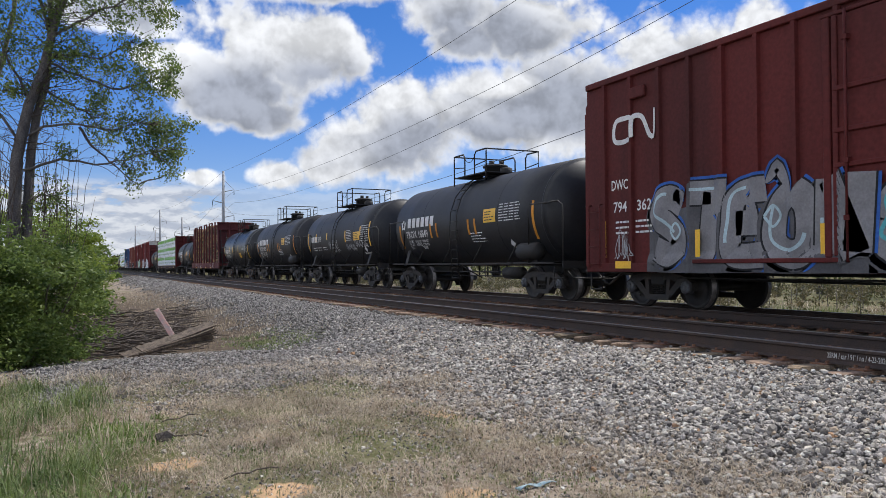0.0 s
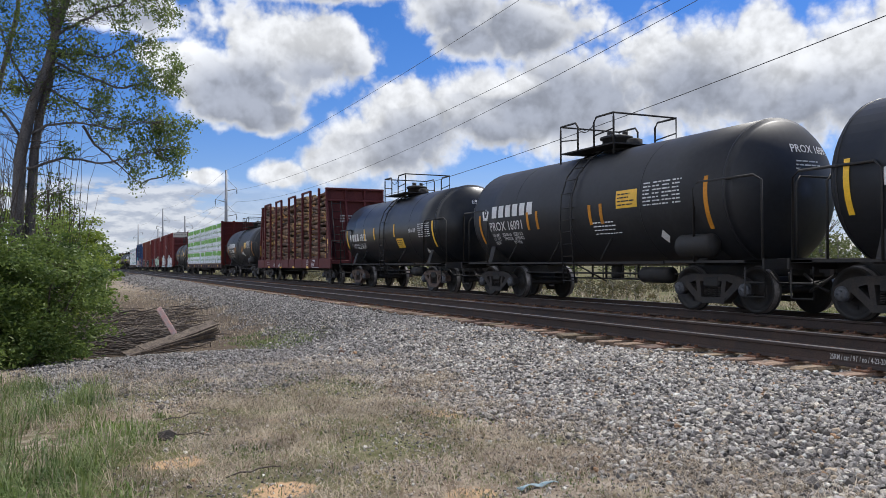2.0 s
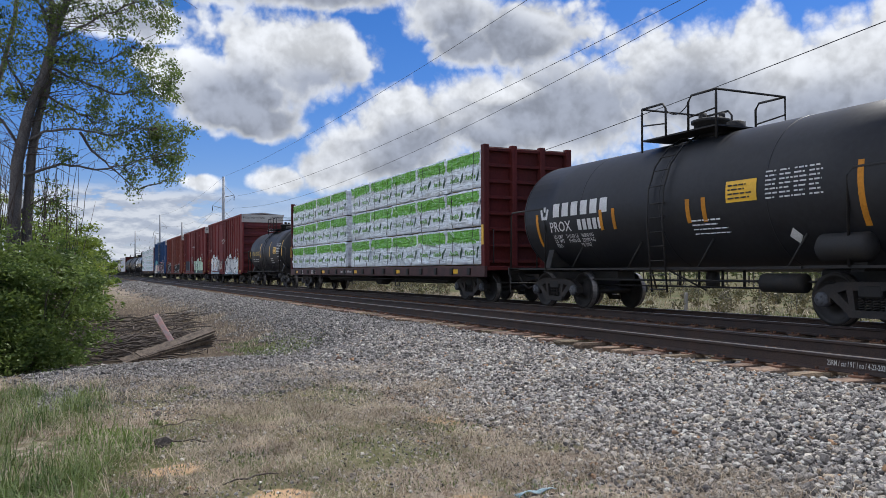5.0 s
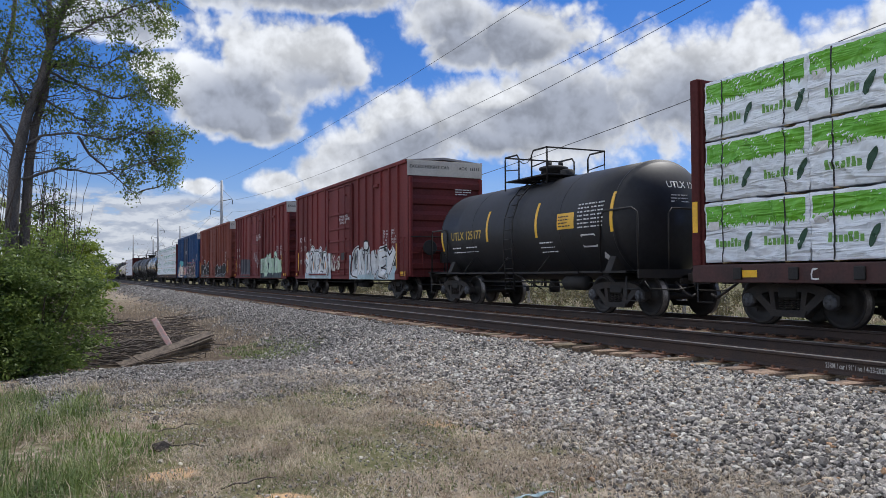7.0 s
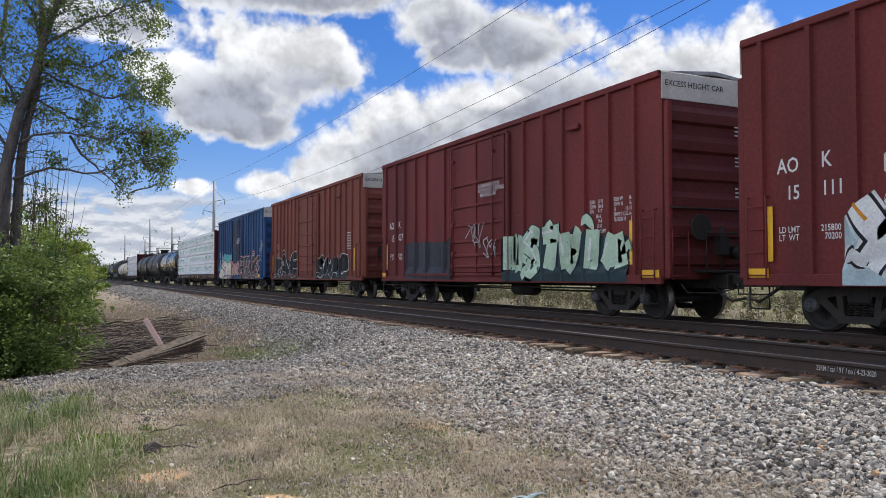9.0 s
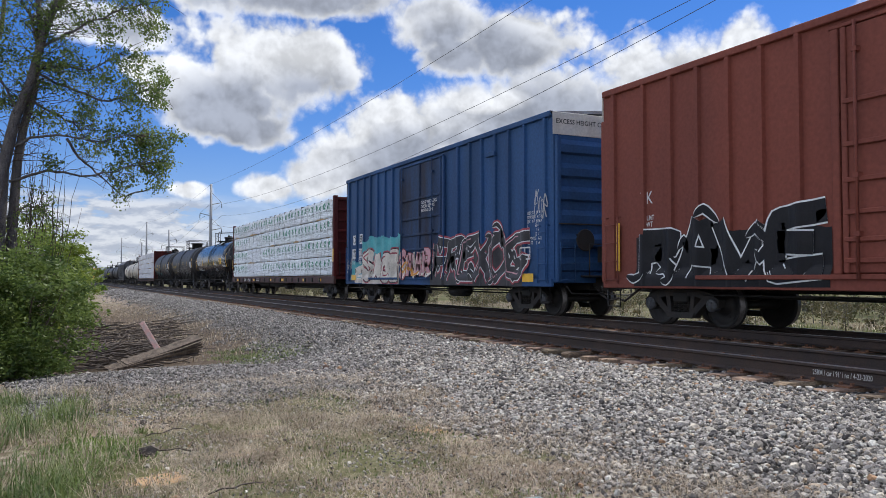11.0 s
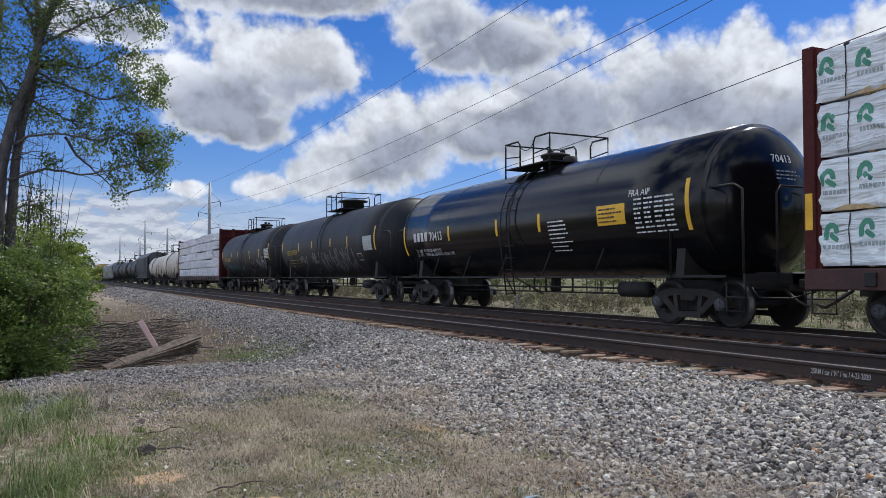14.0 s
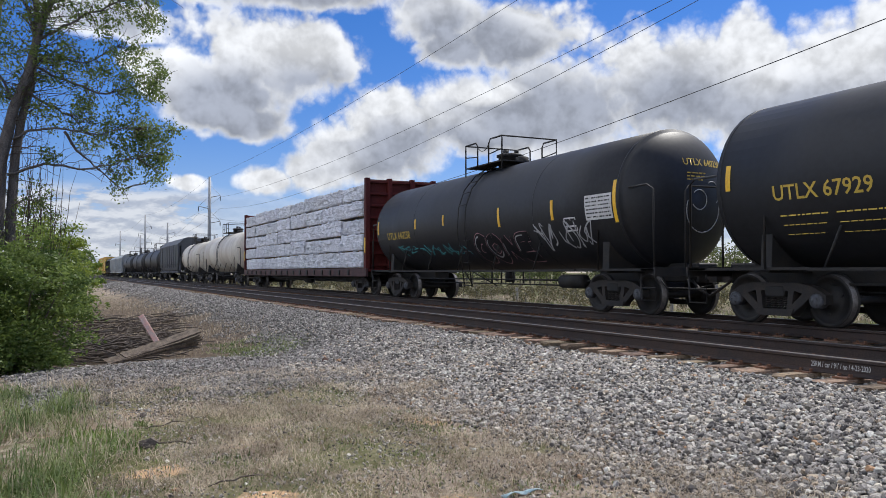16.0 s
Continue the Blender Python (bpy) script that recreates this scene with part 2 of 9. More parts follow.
M_LOG = material("softwood log bark", (0.20, 0.122, 0.076), 0.9, vary=0.45, scale=2.2, fine=26, bump=0.9, second=(0.045, 0.035, 0.03), mix=0.95, obj_rand=0.55)
M_LOGBARE = material("log with peeled bark", (0.36, 0.215, 0.105), 0.85, vary=0.35, scale=2.6, fine=26, bump=0.6, second=(0.10, 0.065, 0.045), mix=0.9, obj_rand=0.3)
M_LOGEND = material("cut log end", (0.68, 0.46, 0.22), 0.8, vary=0.2, scale=8, fine=60, bump=0.2, second=(0.36, 0.22, 0.10), mix=0.6, obj_rand=0.2)
M_WRAP = material("white lumber wrap", (0.80, 0.85, 0.88), 0.38, vary=0.06, scale=1.6, fine=3.2, bump=0.9, second=(0.62, 0.67, 0.70), mix=0.6, obj_rand=0.06)
M_WRAPGREY = material("grey crinkled lumber wrap", (0.66, 0.67, 0.71), 0.45, vary=0.12, scale=2.2, fine=6, bump=0.6, second=(0.46, 0.47, 0.51), mix=0.7, obj_rand=0.1)
M_WRAPGREEN = material("bright green wrap print", (0.15, 0.44, 0.03), 0.4, vary=0.10, scale=1.6, fine=3.2, bump=0.9, second=(0.09, 0.33, 0.025), mix=0.5)
M_DKGREEN = material("dark green print", (0.02, 0.07, 0.035), 0.5, vary=0.1, bump=0.0)
M_LOGO = material("teal green print", (0.075, 0.29, 0.19), 0.5, vary=0.1, bump=0.0)
M_GREYTXT = material("grey print", (0.36, 0.41, 0.41), 0.5, vary=0.1, bump=0.0)
M_GREEN2 = material("leaf green print", (0.16, 0.36, 0.07), 0.5, vary=0.1, bump=0.0)
M_STRAP = material("black strap", (0.02, 0.02, 0.02), 0.6, vary=0.1, bump=0.0)
M_WOOD = material("pale sawn timber", (0.50, 0.36, 0.19), 0.8, vary=0.2, scale=4, fine=40, bump=0.2)
M_WHITETANK = material("dirty white tank paint", (0.62, 0.58, 0.50), 0.5, vary=0.1, scale=0.9, fine=10, bump=0.04, second=(0.40, 0.33, 0.25), mix=0.7, streak=3)
M_DARKHOP = material("dark grey hopper paint", (0.075, 0.08, 0.09), 0.6, vary=0.1, scale=0.9, fine=10, bump=0.04, second=(0.05, 0.05, 0.052), mix=0.6, streak=3)
M_SILL = material("grimy dark red sill paint", (0.07, 0.028, 0.025), 0.7, vary=0.2, scale=2, fine=20, bump=0.06, second=(0.035, 0.024, 0.022), mix=0.7)
M_GREYHOP = material("grey hopper paint", (0.34, 0.36, 0.36), 0.6, vary=0.1, scale=0.9, fine=10, bump=0.04, second=(0.24, 0.24, 0.23), mix=0.6, streak=3)
M_YELLOWCAR = material("faded yellow car paint", (0.60, 0.36, 0.07), 0.6, vary=0.1, scale=0.9, fine=10, bump=0.04, second=(0.42, 0.24, 0.06), mix=0.5, streak=3)


def creased(m, scale=1.7, depth=0.028):
    """Adds long slanting creases to a wrap's relief."""
    N, L = m.node_tree.nodes, m.node_tree.links
    old = [n for n in N if n.type == 'BUMP'][0]
    tc = [n for n in N if n.type == 'TEX_COORD'][0]
    mp = N.new("ShaderNodeMapping")
    mp.inputs["Rotation"].default_value = (0, radians(-52), 0)
    mp.inputs["Scale"].default_value = (0.35, 1.0, 2.4)
    L.new(tc.outputs["Object"], mp.inputs[0])
    n = N.new("ShaderNodeTexNoise")
    n.inputs["Scale"].default_value, n.inputs["Detail"].default_value, n.inputs["Distortion"].default_value = scale, 3, 0.4
    L.new(mp.outputs[0], n.inputs[0])
    last = n.outputs[0]
    for kind, v in (('SUBTRACT', 0.5), ('ABSOLUTE', 0.0), ('MULTIPLY', -7.0), ('ADD', 1.0), ('MAXIMUM', 0.0)):
        q = N.new("ShaderNodeMath")
        q.operation = kind
        L.new(last, q.inputs[0])
        q.inputs[1].default_value = v
        last = q.outputs[0]
    bp = N.new("ShaderNodeBump")
    bp.inputs["Strength"].default_value, bp.inputs["Distance"].default_value = 1.0, depth
    L.new(last, bp.inputs["Height"])
    L.new(old.outputs[0], bp.inputs["Normal"])
    L.new(bp.outputs[0], N["Principled BSDF"].inputs["Normal"])


for wrap in (M_WRAP, M_WRAPGREEN, M_WRAPGREY):
    creased(wrap)
M_STONE = material("grey crushed ballast", (0.27, 0.26, 0.245), 0.9, vary=0.3, scale=25, fine=120, bump=0.3, second=(0.20, 0.185, 0.17), mix=0.6, island=0.25)


def stone_colours():
    """Mostly grey stones with some tan, rusty, dark and near-white ones."""
    N, L = M_STONE.node_tree.nodes, M_STONE.node_tree.links
    ramp = N.new("ShaderNodeValToRGB")
    ramp.color_ramp.interpolation = 'CONSTANT'
    e = ramp.color_ramp.elements
    e[0].position, e[0].color = 0.0, (0.075, 0.068, 0.06, 1)
    e[1].position, e[1].color = 0.17, (0.32, 0.295, 0.26, 1)
    for q, c in ((0.36, (0.46, 0.425, 0.37)), (0.54, (0.235, 0.21, 0.18)), (0.69, (0.55, 0.485, 0.40)), (0.78, (0.35, 0.262, 0.19)), (0.84, (0.60, 0.57, 0.51)), (0.905, (0.15, 0.13, 0.115)), (0.988, (0.40, 0.20, 0.12))):
        x = e.new(q)
        x.color = (*c, 1)
    white = N.new("ShaderNodeTexWhiteNoise")
    white.noise_dimensions = '1D'
    geo = [n for n in N if n.type == 'NEW_GEOMETRY'][0]
    L.new(geo.outputs["Random Per Island"], white.inputs["W"])
    L.new(white.outputs[0], ramp.inputs[0])
    mixer = [n for n in N if n.type == 'MIX'][0]
    mul = N.new("ShaderNodeMix")
    mul.data_type, mul.blend_type = 'RGBA', 'MIX'
    mul.inputs[0].default_value = 0.90
    L.new(mixer.outputs[2], mul.inputs[6])
    L.new(ramp.outputs[0], mul.inputs[7])
    hsv = [n for n in N if n.type == 'HUE_SAT'][0]
    L.new(mul.outputs[2], hsv.inputs["Color"])


stone_colours()
# soiled grey of the ridge; on farther ballast it holds the gaps' shade
M_STONE_SOILED_SHADED = material("soiled and shade-darkened ballast", (0.185, 0.172, 0.156), 0.95, vary=0.35, scale=18, fine=90, bump=0.3, second=(0.33, 0.31, 0.285), mix=0.7, island=0.6)
M_POLE = material("galvanised pole steel", (0.30, 0.31, 0.32), 0.6, metal=0.2, vary=0.1, scale=1, fine=20, bump=0.05)
M_WIRE = material("dark aluminium cable", (0.06, 0.06, 0.065), 0.6, vary=0.1, bump=0.0)


# ---- mesh tools ----
class Mesh:
    """Collects vertices and faces, and becomes one mesh."""

    def __init__(self):
        self.v, self.f, self.s, self.mi = [], [], [], []

    def add(self, verts, faces, smooth=False, mi=0):
        n = len(self.v)
        self.v.extend(verts)
        for f in faces:
            self.f.append([n + i for i in f])
            self.s.append(smooth)
            self.mi.append(mi)
        return self

    def box(self, x0, x1, y0, y1, z0, z1, mi=0, m=None):
        p = [(x, y, z) for x in (x0, x1) for y in (y0, y1) for z in (z0, z1)]
        if m is not None:
            p = [tuple(m @ Vector(q)) for q in p]
        return self.add(p, [(0, 1, 3, 2), (4, 6, 7, 5), (0, 4, 5, 1), (2, 3, 7, 6), (0, 2, 6, 4), (1, 5, 7, 3)], mi=mi)

    def bevel_box(self, x0, x1, y0, y1, z0, z1, c=0.02, mi=0, m=None):
        """A box with chamfered edges along x and at its ends."""
        ring = lambda x, d: [(x, y0 + c + d, z0 + d), (x, y1 - c - d, z0 + d), (x, y1 - d, z0 + c + d), (x, y1 - d, z1 - c - d),
                             (x, y1 - c - d, z1 - d), (x, y0 + c + d, z1 - d), (x, y0 + d, z1 - c - d), (x, y0 + d, z0 + c + d)]
        rings = [ring(x0, c), ring(x0 + c, 0), ring(x1 - c, 0), ring(x1, c)]
        if m is not None:
            rings = [[tuple(m @ Vector(q)) for q in r] for r in rings]
        return self.loft(rings, mi=mi)

    def loft(self, rings, caps=True, smooth=False, mi=0, closed=True):
        k = len(rings[0])
        faces = []
        for i in range(len(rings) - 1):
            for j in range(k if closed else k - 1):
                a, b = i * k + j, i * k + (j + 1) % k
                faces.append((a, a + k, b + k, b))
        self.add([q for r in rings for q in r], faces, smooth, mi)
        if caps and closed:
            n = len(self.v) - len(rings) * k
            self.f.append(list(range(n, n + k)))
            self.f.append(list(range(n + (len(rings) - 1) * k, n + len(rings) * k))[::-1])
            self.s += [False, False]
            self.mi += [mi, mi]
        return self

    def tube(self, pts, r, n=6, smooth=True, caps=True, mi=0):
        """A round bar through the points; r may be one radius or one for each point."""
        pts = [Vector(p) for p in pts]
        rs = r if isinstance(r, (list, tuple)) else [r] * len(pts)
        rings = []
        for i, p in enumerate(pts):
            d = (pts[min(i + 1, len(pts) - 1)] - pts[max(i - 1, 0)]).normalized()
            a = d.cross(Vector((0.13, 0.31, 0.94)) if abs(d.z) < 0.95 else Vector((1, 0.1, 0))).normalized()
            b = d.cross(a)
            rings.append([tuple(p + (a * math.cos(t) + b * math.sin(t)) * rs[i]) for t in (2 * math.pi * j / n for j in range(n))])
        return self.loft(rings, caps, smooth, mi)

    def lathe(self, profile, axis='x', n=32, centre=(0, 0, 0), smooth=True, mi=0):
        """Turns (along, radius) pairs about an axis."""
        rings = []
        for a, r in profile:
            ring = []
            for j in range(n):
                t = 2 * math.pi * j / n
                c, s = math.cos(t) * r, math.sin(t) * r
                q = {'x': (a, c, s), 'y': (s, a, c), 'z': (c, s, a)}[axis]
                ring.append((q[0] + centre[0], q[1] + centre[1], q[2] + centre[2]))
            rings.append(ring)
        return self.loft(rings, True, smooth, mi)

    def prism(self, pts, y0, y1, mi=0, plane='xz'):
        """A flat outline with thickness; outline in x and z, thick along y (or in y and z, thick along x)."""
        if plane == 'xz':
            a, b = [(p[0], y0, p[1]) for p in pts], [(p[0], y1, p[1]) for p in pts]
        elif plane == 'yz':
            a, b = [(y0, p[0], p[1]) for p in pts], [(y1, p[0], p[1]) for p in pts]
        else:
            a, b = [(p[0], p[1], y0) for p in pts], [(p[0], p[1], y1) for p in pts]
        return self.loft([a, b], True, False, mi)

    def data(self, name, *mats):
        me = bpy.data.meshes.new(name)
        me.from_pydata(self.v, [], self.f)
        for m in mats:
            me.materials.append(m)
        me.polygons.foreach_set("use_smooth", self.s)
        me.polygons.foreach_set("material_index", self.mi)
        me.update()
        bm = bmesh.new()
        bm.from_mesh(me)
        bmesh.ops.recalc_face_normals(bm, faces=bm.faces)
        bm.to_mesh(me)
        bm.free()
        return me


def part(name, mesh, mat, parent=None, label="", at=None):
    """Links a mesh (a Mesh, or mesh data) as one object under a thing or part."""
    mats = mat if isinstance(mat, (list, tuple)) else (mat,)
    me = mesh.data(name, *mats) if isinstance(mesh, Mesh) else mesh
    ob = new(name, me)
    ob.parent = parent
    if at is not None:
        ob.matrix_basis = at if isinstance(at, Matrix) else Matrix.Translation(at)
    if label:
        tagged(ob, label)
    return ob


def thing(name, label, category, at=(0, 0, 0), group="", kind=""):
    ob = new(name)
    ob.empty_display_size = 0.3
    ob.location = at
    return tagged(ob, label, category, group, kind)


def lettering(text, size, mat, parent, at, facing='side', name="lettering", label="", squeeze=1.0):
    """Flat letters on a car's side (read along +x, facing -y) or on its leading end (facing +x, read along +y)."""
    cu = bpy.data.curves.new("letters", 'FONT')
    cu.body = text
    cu.size = size
    cu.resolution_u = 2
    cu.space_line = 0.9
    cu.offset = size * 0.012
    tmp = bpy.data.objects.new("letters", cu)
    scene.collection.objects.link(tmp)
    me = bpy.data.meshes.new_from_object(tmp.evaluated_get(bpy.context.evaluated_depsgraph_get()))
    bpy.data.objects.remove(tmp)
    bpy.data.curves.remove(cu)
    me.materials.clear()
    me.materials.append(mat)
    ob = new(name, me)
    ob.parent = parent
    turn = pose(0, 0, 0, 90, 0, 0) if facing == 'side' else pose(0, 0, 0, 90, 0, 90)
    ob.matrix_basis = Matrix.Translation(at) @ turn @ Matrix.Diagonal((squeeze, 1, 1, 1))
    if label:
        tagged(ob, label)
    return ob


# ---- ground, tracks ----
def smooth(a, b, x):
    t = min(max((x - a) / (b - a), 0.0), 1.0)
    return t * t * (3 - 2 * t)


def ground_z(x, y):
    """Height of the ground; the rail heads are at zero."""
    z = -0.62 + 0.362 * smooth(3.6, 6.9, y)
    z -= 0.06 * smooth(9.9, 10.4, y) * (1 - smooth(11.0, 11.4, y))
    z -= 0.75 * smooth(14.3, 17.0, y)
    z += 1.0 * smooth(40, 160, y)
    if y < 8:
        far = smooth(14.0, 17.0, -x)
        z -= 0.22 * far * (1 - smooth(3.5, 6.0, y))                                   # hollow with the dead branches
        ridge = math.exp(-((x + 13.3 + 0.35 * (y - 1)) / 0.9) ** 2) * (1 - smooth(2.4, 4.2, y))
        z += 0.10 * ridge
        z += 0.05 * (noise.noise((x * 0.5, y * 0.5, 3.1))) + 0.02 * noise.noise((x * 2.1, y * 2.1, 7.7))
    if y < -3:
        z += 0.25 * smooth(-3, -12, y)
    if y > 17:
        z += 0.25 * noise.noise((x * 0.05, y * 0.05, 1.3))
    return z


def axis_steps(parts):
    out = []
    for a, b, step in parts:
        n = max(1, round((b - a) / step))
        out += [a + (b - a) * i / n for i in range(n)]
    return out + [parts[-1][1]]


def ground_material():
    m = bpy.data.materials.new("trackside ground")
    m.use_nodes = True
    N, L = m.node_tree.nodes, m.node_tree.links
    b = N["Principled BSDF"]
    b.inputs["Roughness"].default_value = 0.95
    b.inputs["Specular IOR Level"].default_value = 0.15
    tc = N.new("ShaderNodeTexCoord")
    sep = N.new("ShaderNodeSeparateXYZ")
    L.new(tc.outputs["Object"], sep.inputs[0])

    def tex(scale, detail=5, rough=0.6):
        n = N.new("ShaderNodeTexNoise")
        n.inputs["Scale"].default_value, n.inputs["Detail"].default_value, n.inputs["Roughness"].default_value = scale, detail, rough
        L.new(tc.outputs["Object"], n.inputs[0])
        return n.outputs[0]

    def rng(src, a, b2, c=0.0, d=1.0):
        r = N.new("ShaderNodeMapRange")
        r.interpolation_type = 'SMOOTHSTEP'
        for i, v in enumerate((a, b2, c, d), 1):
            r.inputs[i].default_value = v
        L.new(src, r.inputs[0])
        return r.outputs[0]

    def op(kind, a, b2):
        n = N.new("ShaderNodeMath")
        n.operation = kind
        for i, v in enumerate((a, b2)):
            if isinstance(v, (int, float)):
                n.inputs[i].default_value = v
            else:
                L.new(v, n.inputs[i])
        return n.outputs[0]

    def mix(fac, a, b2):
        n = N.new("ShaderNodeMix")
        n.data_type = 'RGBA'
        L.new(fac, n.inputs[0])
        for i, v in ((6, a), (7, b2)):
            if isinstance(v, tuple):
                n.inputs[i].default_value = (*v, 1)
            else:
                L.new(v, n.inputs[i])
        return n.outputs[2]

    big, mid, fine, grain = tex(0.35, 6), tex(1.4, 6), tex(9, 6, 0.7), tex(45, 4, 0.7)
    soil = mix(rng(mid, 0.40, 0.62), (0.125, 0.092, 0.062), (0.255, 0.20, 0.145))
    soil = mix(rng(fine, 0.42, 0.62), soil, (0.39, 0.33, 0.26))
    soil = mix(rng(grain, 0.5, 0.7), soil, (0.11, 0.085, 0.06))
    sand = tex(0.9, 3)
    soil = mix(op('MULTIPLY', op('MULTIPLY', rng(sand, 0.60, 0.70), 0.6), rng(fine, 0.36, 0.60)), soil, (0.42, 0.28, 0.15))
    moss = mix(rng(fine, 0.35, 0.65), (0.075, 0.085, 0.025), (0.125, 0.125, 0.05))
    green = tex(0.75, 5)
    soil = mix(op('MULTIPLY', op('MULTIPLY', rng(green, 0.44, 0.60), 0.75), rng(op('ADD', sep.outputs[1], op('MULTIPLY', op('SUBTRACT', big, 0.5), 4.0)), 4.2, 2.6)), soil, moss)
    # bare sandy spots and mossy patches of the verge
    def spots(places):
        best = None
        for x, y, rx, ry in places:
            q = N.new("ShaderNodeVectorMath")
            q.operation = 'SUBTRACT'
            L.new(tc.outputs["Object"], q.inputs[0])
            q.inputs[1].default_value = (x, y, 0)
            k = N.new("ShaderNodeVectorMath")
            k.operation = 'MULTIPLY'
            L.new(q.outputs[0], k.inputs[0])
            k.inputs[1].default_value = (1 / rx, 1 / ry, 0)
            ln = N.new("ShaderNodeVectorMath")
            ln.operation = 'LENGTH'
            L.new(k.outputs[0], ln.inputs[0])
            f = op('SUBTRACT', 1.0, ln.outputs["Value"])
            best = f if best is None else op('MAXIMUM', best, f)
        return op('ADD', op('ADD', best, op('MULTIPLY', op('SUBTRACT', fine, 0.5), 1.6)), op('MULTIPLY', op('SUBTRACT', mid, 0.5), 0.9))

    soil = mix(op('MULTIPLY', rng(spots(((-9.1, 1.9, 0.7, 0.8), (-5.5, 1.8, 0.45, 0.45), (-9.6, 3.0, 0.8, 0.5), (-7.9, 1.1, 0.5, 0.5), (-6.1, 4.0, 0.4, 0.4), (-7.0, 0.4, 1.2, 0.5), (-5.2, 0.6, 0.5, 0.5))), -0.1, 0.5), 0.85), soil, moss)
    soil = mix(rng(spots(((-5.55, 1.34, 0.20, 0.26), (-4.95, 2.47, 0.22, 0.20), (-6.6, 0.72, 0.22, 0.30), (-7.6, 3.5, 0.25, 0.25), (-4.7, 1.6, 0.18, 0.2))), -0.05, 0.35), soil, (0.56, 0.37, 0.21))
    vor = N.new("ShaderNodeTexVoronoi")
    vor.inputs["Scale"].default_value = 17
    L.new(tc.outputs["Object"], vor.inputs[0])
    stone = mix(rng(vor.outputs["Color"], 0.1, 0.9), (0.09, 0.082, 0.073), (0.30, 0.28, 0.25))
    # cell borders go near black: the shade between stones put into the colour
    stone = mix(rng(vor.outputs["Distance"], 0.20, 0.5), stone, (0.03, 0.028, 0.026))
    wob = op('MULTIPLY', op('SUBTRACT', mid, 0.5), 2.2)
    edge = op('ADD', sep.outputs[1], wob)
    back = rng(sep.outputs[0], -16.0, -18.5, 0.0, 0.6)
    ballast = op('MULTIPLY', rng(op('SUBTRACT', edge, back), 3.5, 5.0), rng(sep.outputs[1], 14.6, 15.4, 1.0, 0.0))
    ridge_y = rng(edge, -0.9, -0.3)
    ridge = op('MULTIPLY', op('MULTIPLY', rng(sep.outputs[0], -15.5, -14.4), rng(op('ADD', sep.outputs[0], wob), -10.9, -10.0, 1.0, 0.0)), ridge_y)
    ballast = op('MAXIMUM', ballast, ridge)
    litter = mix(rng(fine, 0.35, 0.65), (0.055, 0.04, 0.028), (0.15, 0.115, 0.08))
    hollow = op('MULTIPLY', rng(op('ADD', sep.outputs[0], wob), -15.6, -16.4), rng(op('ADD', sep.outputs[1], wob), 5.4, 4.2))
    hollow = op('MULTIPLY', hollow, rng(sep.outputs[0], -70.0, -38.0))
    soil = mix(hollow, soil, litter)
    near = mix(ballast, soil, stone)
    field = mix(rng(big, 0.40, 0.60), (0.085, 0.085, 0.035), (0.19, 0.155, 0.095))
    field = mix(rng(fine, 0.42, 0.65), field, (0.10, 0.11, 0.04))
    field = mix(op('MULTIPLY', rng(op('ADD', sep.outputs[1], wob), 19.0, 16.5), 0.8), field, (0.27, 0.23, 0.15))
    col = mix(rng(op('ADD', sep.outputs[1], wob), 14.8, 16.5), near, field)
    L.new(col, b.inputs["Base Color"])
    bp = N.new("ShaderNodeBump")
    bp.inputs["Strength"].default_value, bp.inputs["Distance"].default_value = 0.6, 0.04
    h = op('ADD', op('MULTIPLY', grain, 0.4), op('MULTIPLY', op('MULTIPLY', vor.outputs["Distance"], -1.0), ballast))
    L.new(h, bp.inputs["Height"])
    L.new(bp.outputs[0], b.inputs["Normal"])
    return m


def build_ground():
    xs = axis_steps([(-2600, -600, 250), (-600, -120, 24), (-120, -40, 4), (-40, -16, 0.8), (-16, 1, 0.25), (1, 20, 2), (20, 120, 20), (120, 900, 200)])
    ys = axis_steps([(-1500, -100, 200), (-100, -12, 11), (-12, -2, 1), (-2, 7.4, 0.2), (7.4, 17.4, 0.4), (17.4, 40, 2.5), (40, 200, 20), (200, 2400, 220)])
    m = Mesh()
    k = len(ys)
    m.add([(x, y, ground_z(x, y)) for x in xs for y in ys],
          [(i * k + j, (i + 1) * k + j, (i + 1) * k + j + 1, i * k + j + 1) for i in range(len(xs) - 1) for j in range(k - 1)], smooth=True)
    part("ground", m, ground_material())
    tagged(bpy.data.objects["ground"], "trackside soil with dry grass, crushed ballast and green field", "ground", kind="structure")


build_ground()

RAIL_PROFILE = [(-0.07, -0.186), (0.07, -0.186), (0.07, -0.175), (0.012, -0.150), (0.009, -0.050), (0.036, -0.036), (0.0365, -0.006), (0.028, 0.0),
                (-0.028, 0.0), (-0.0365, -0.006), (-0.036, -0.036), (-0.009, -0.050), (-0.012, -0.150), (-0.07, -0.175)]


def build_track(centre, name, label):
    track = thing(name, label, "railway track", (0, centre, 0), kind="structure")
    for side in (-1, 1):
        m = Mesh()
        y = side * 0.7535
        rings = [[(x, y + a, b) for a, b in RAIL_PROFILE] for x in (-1400, -200, -40, 40, 300)]
        m.loft(rings)
        m.mi = [1 if all(m.v[i][2] > -0.007 for i in f) else 0 for f in m.f]
        part("rail", m, (M_RAIL, M_RAILTOP), track, "dark rusty steel rail with a polished head")
    return track


near_track = build_track(NEAR_Y, "near_track", "empty railway track with rusty rails on wooden ties")
far_track = build_track(TRACK_Y, "far_track", "railway track that carries the freight train")


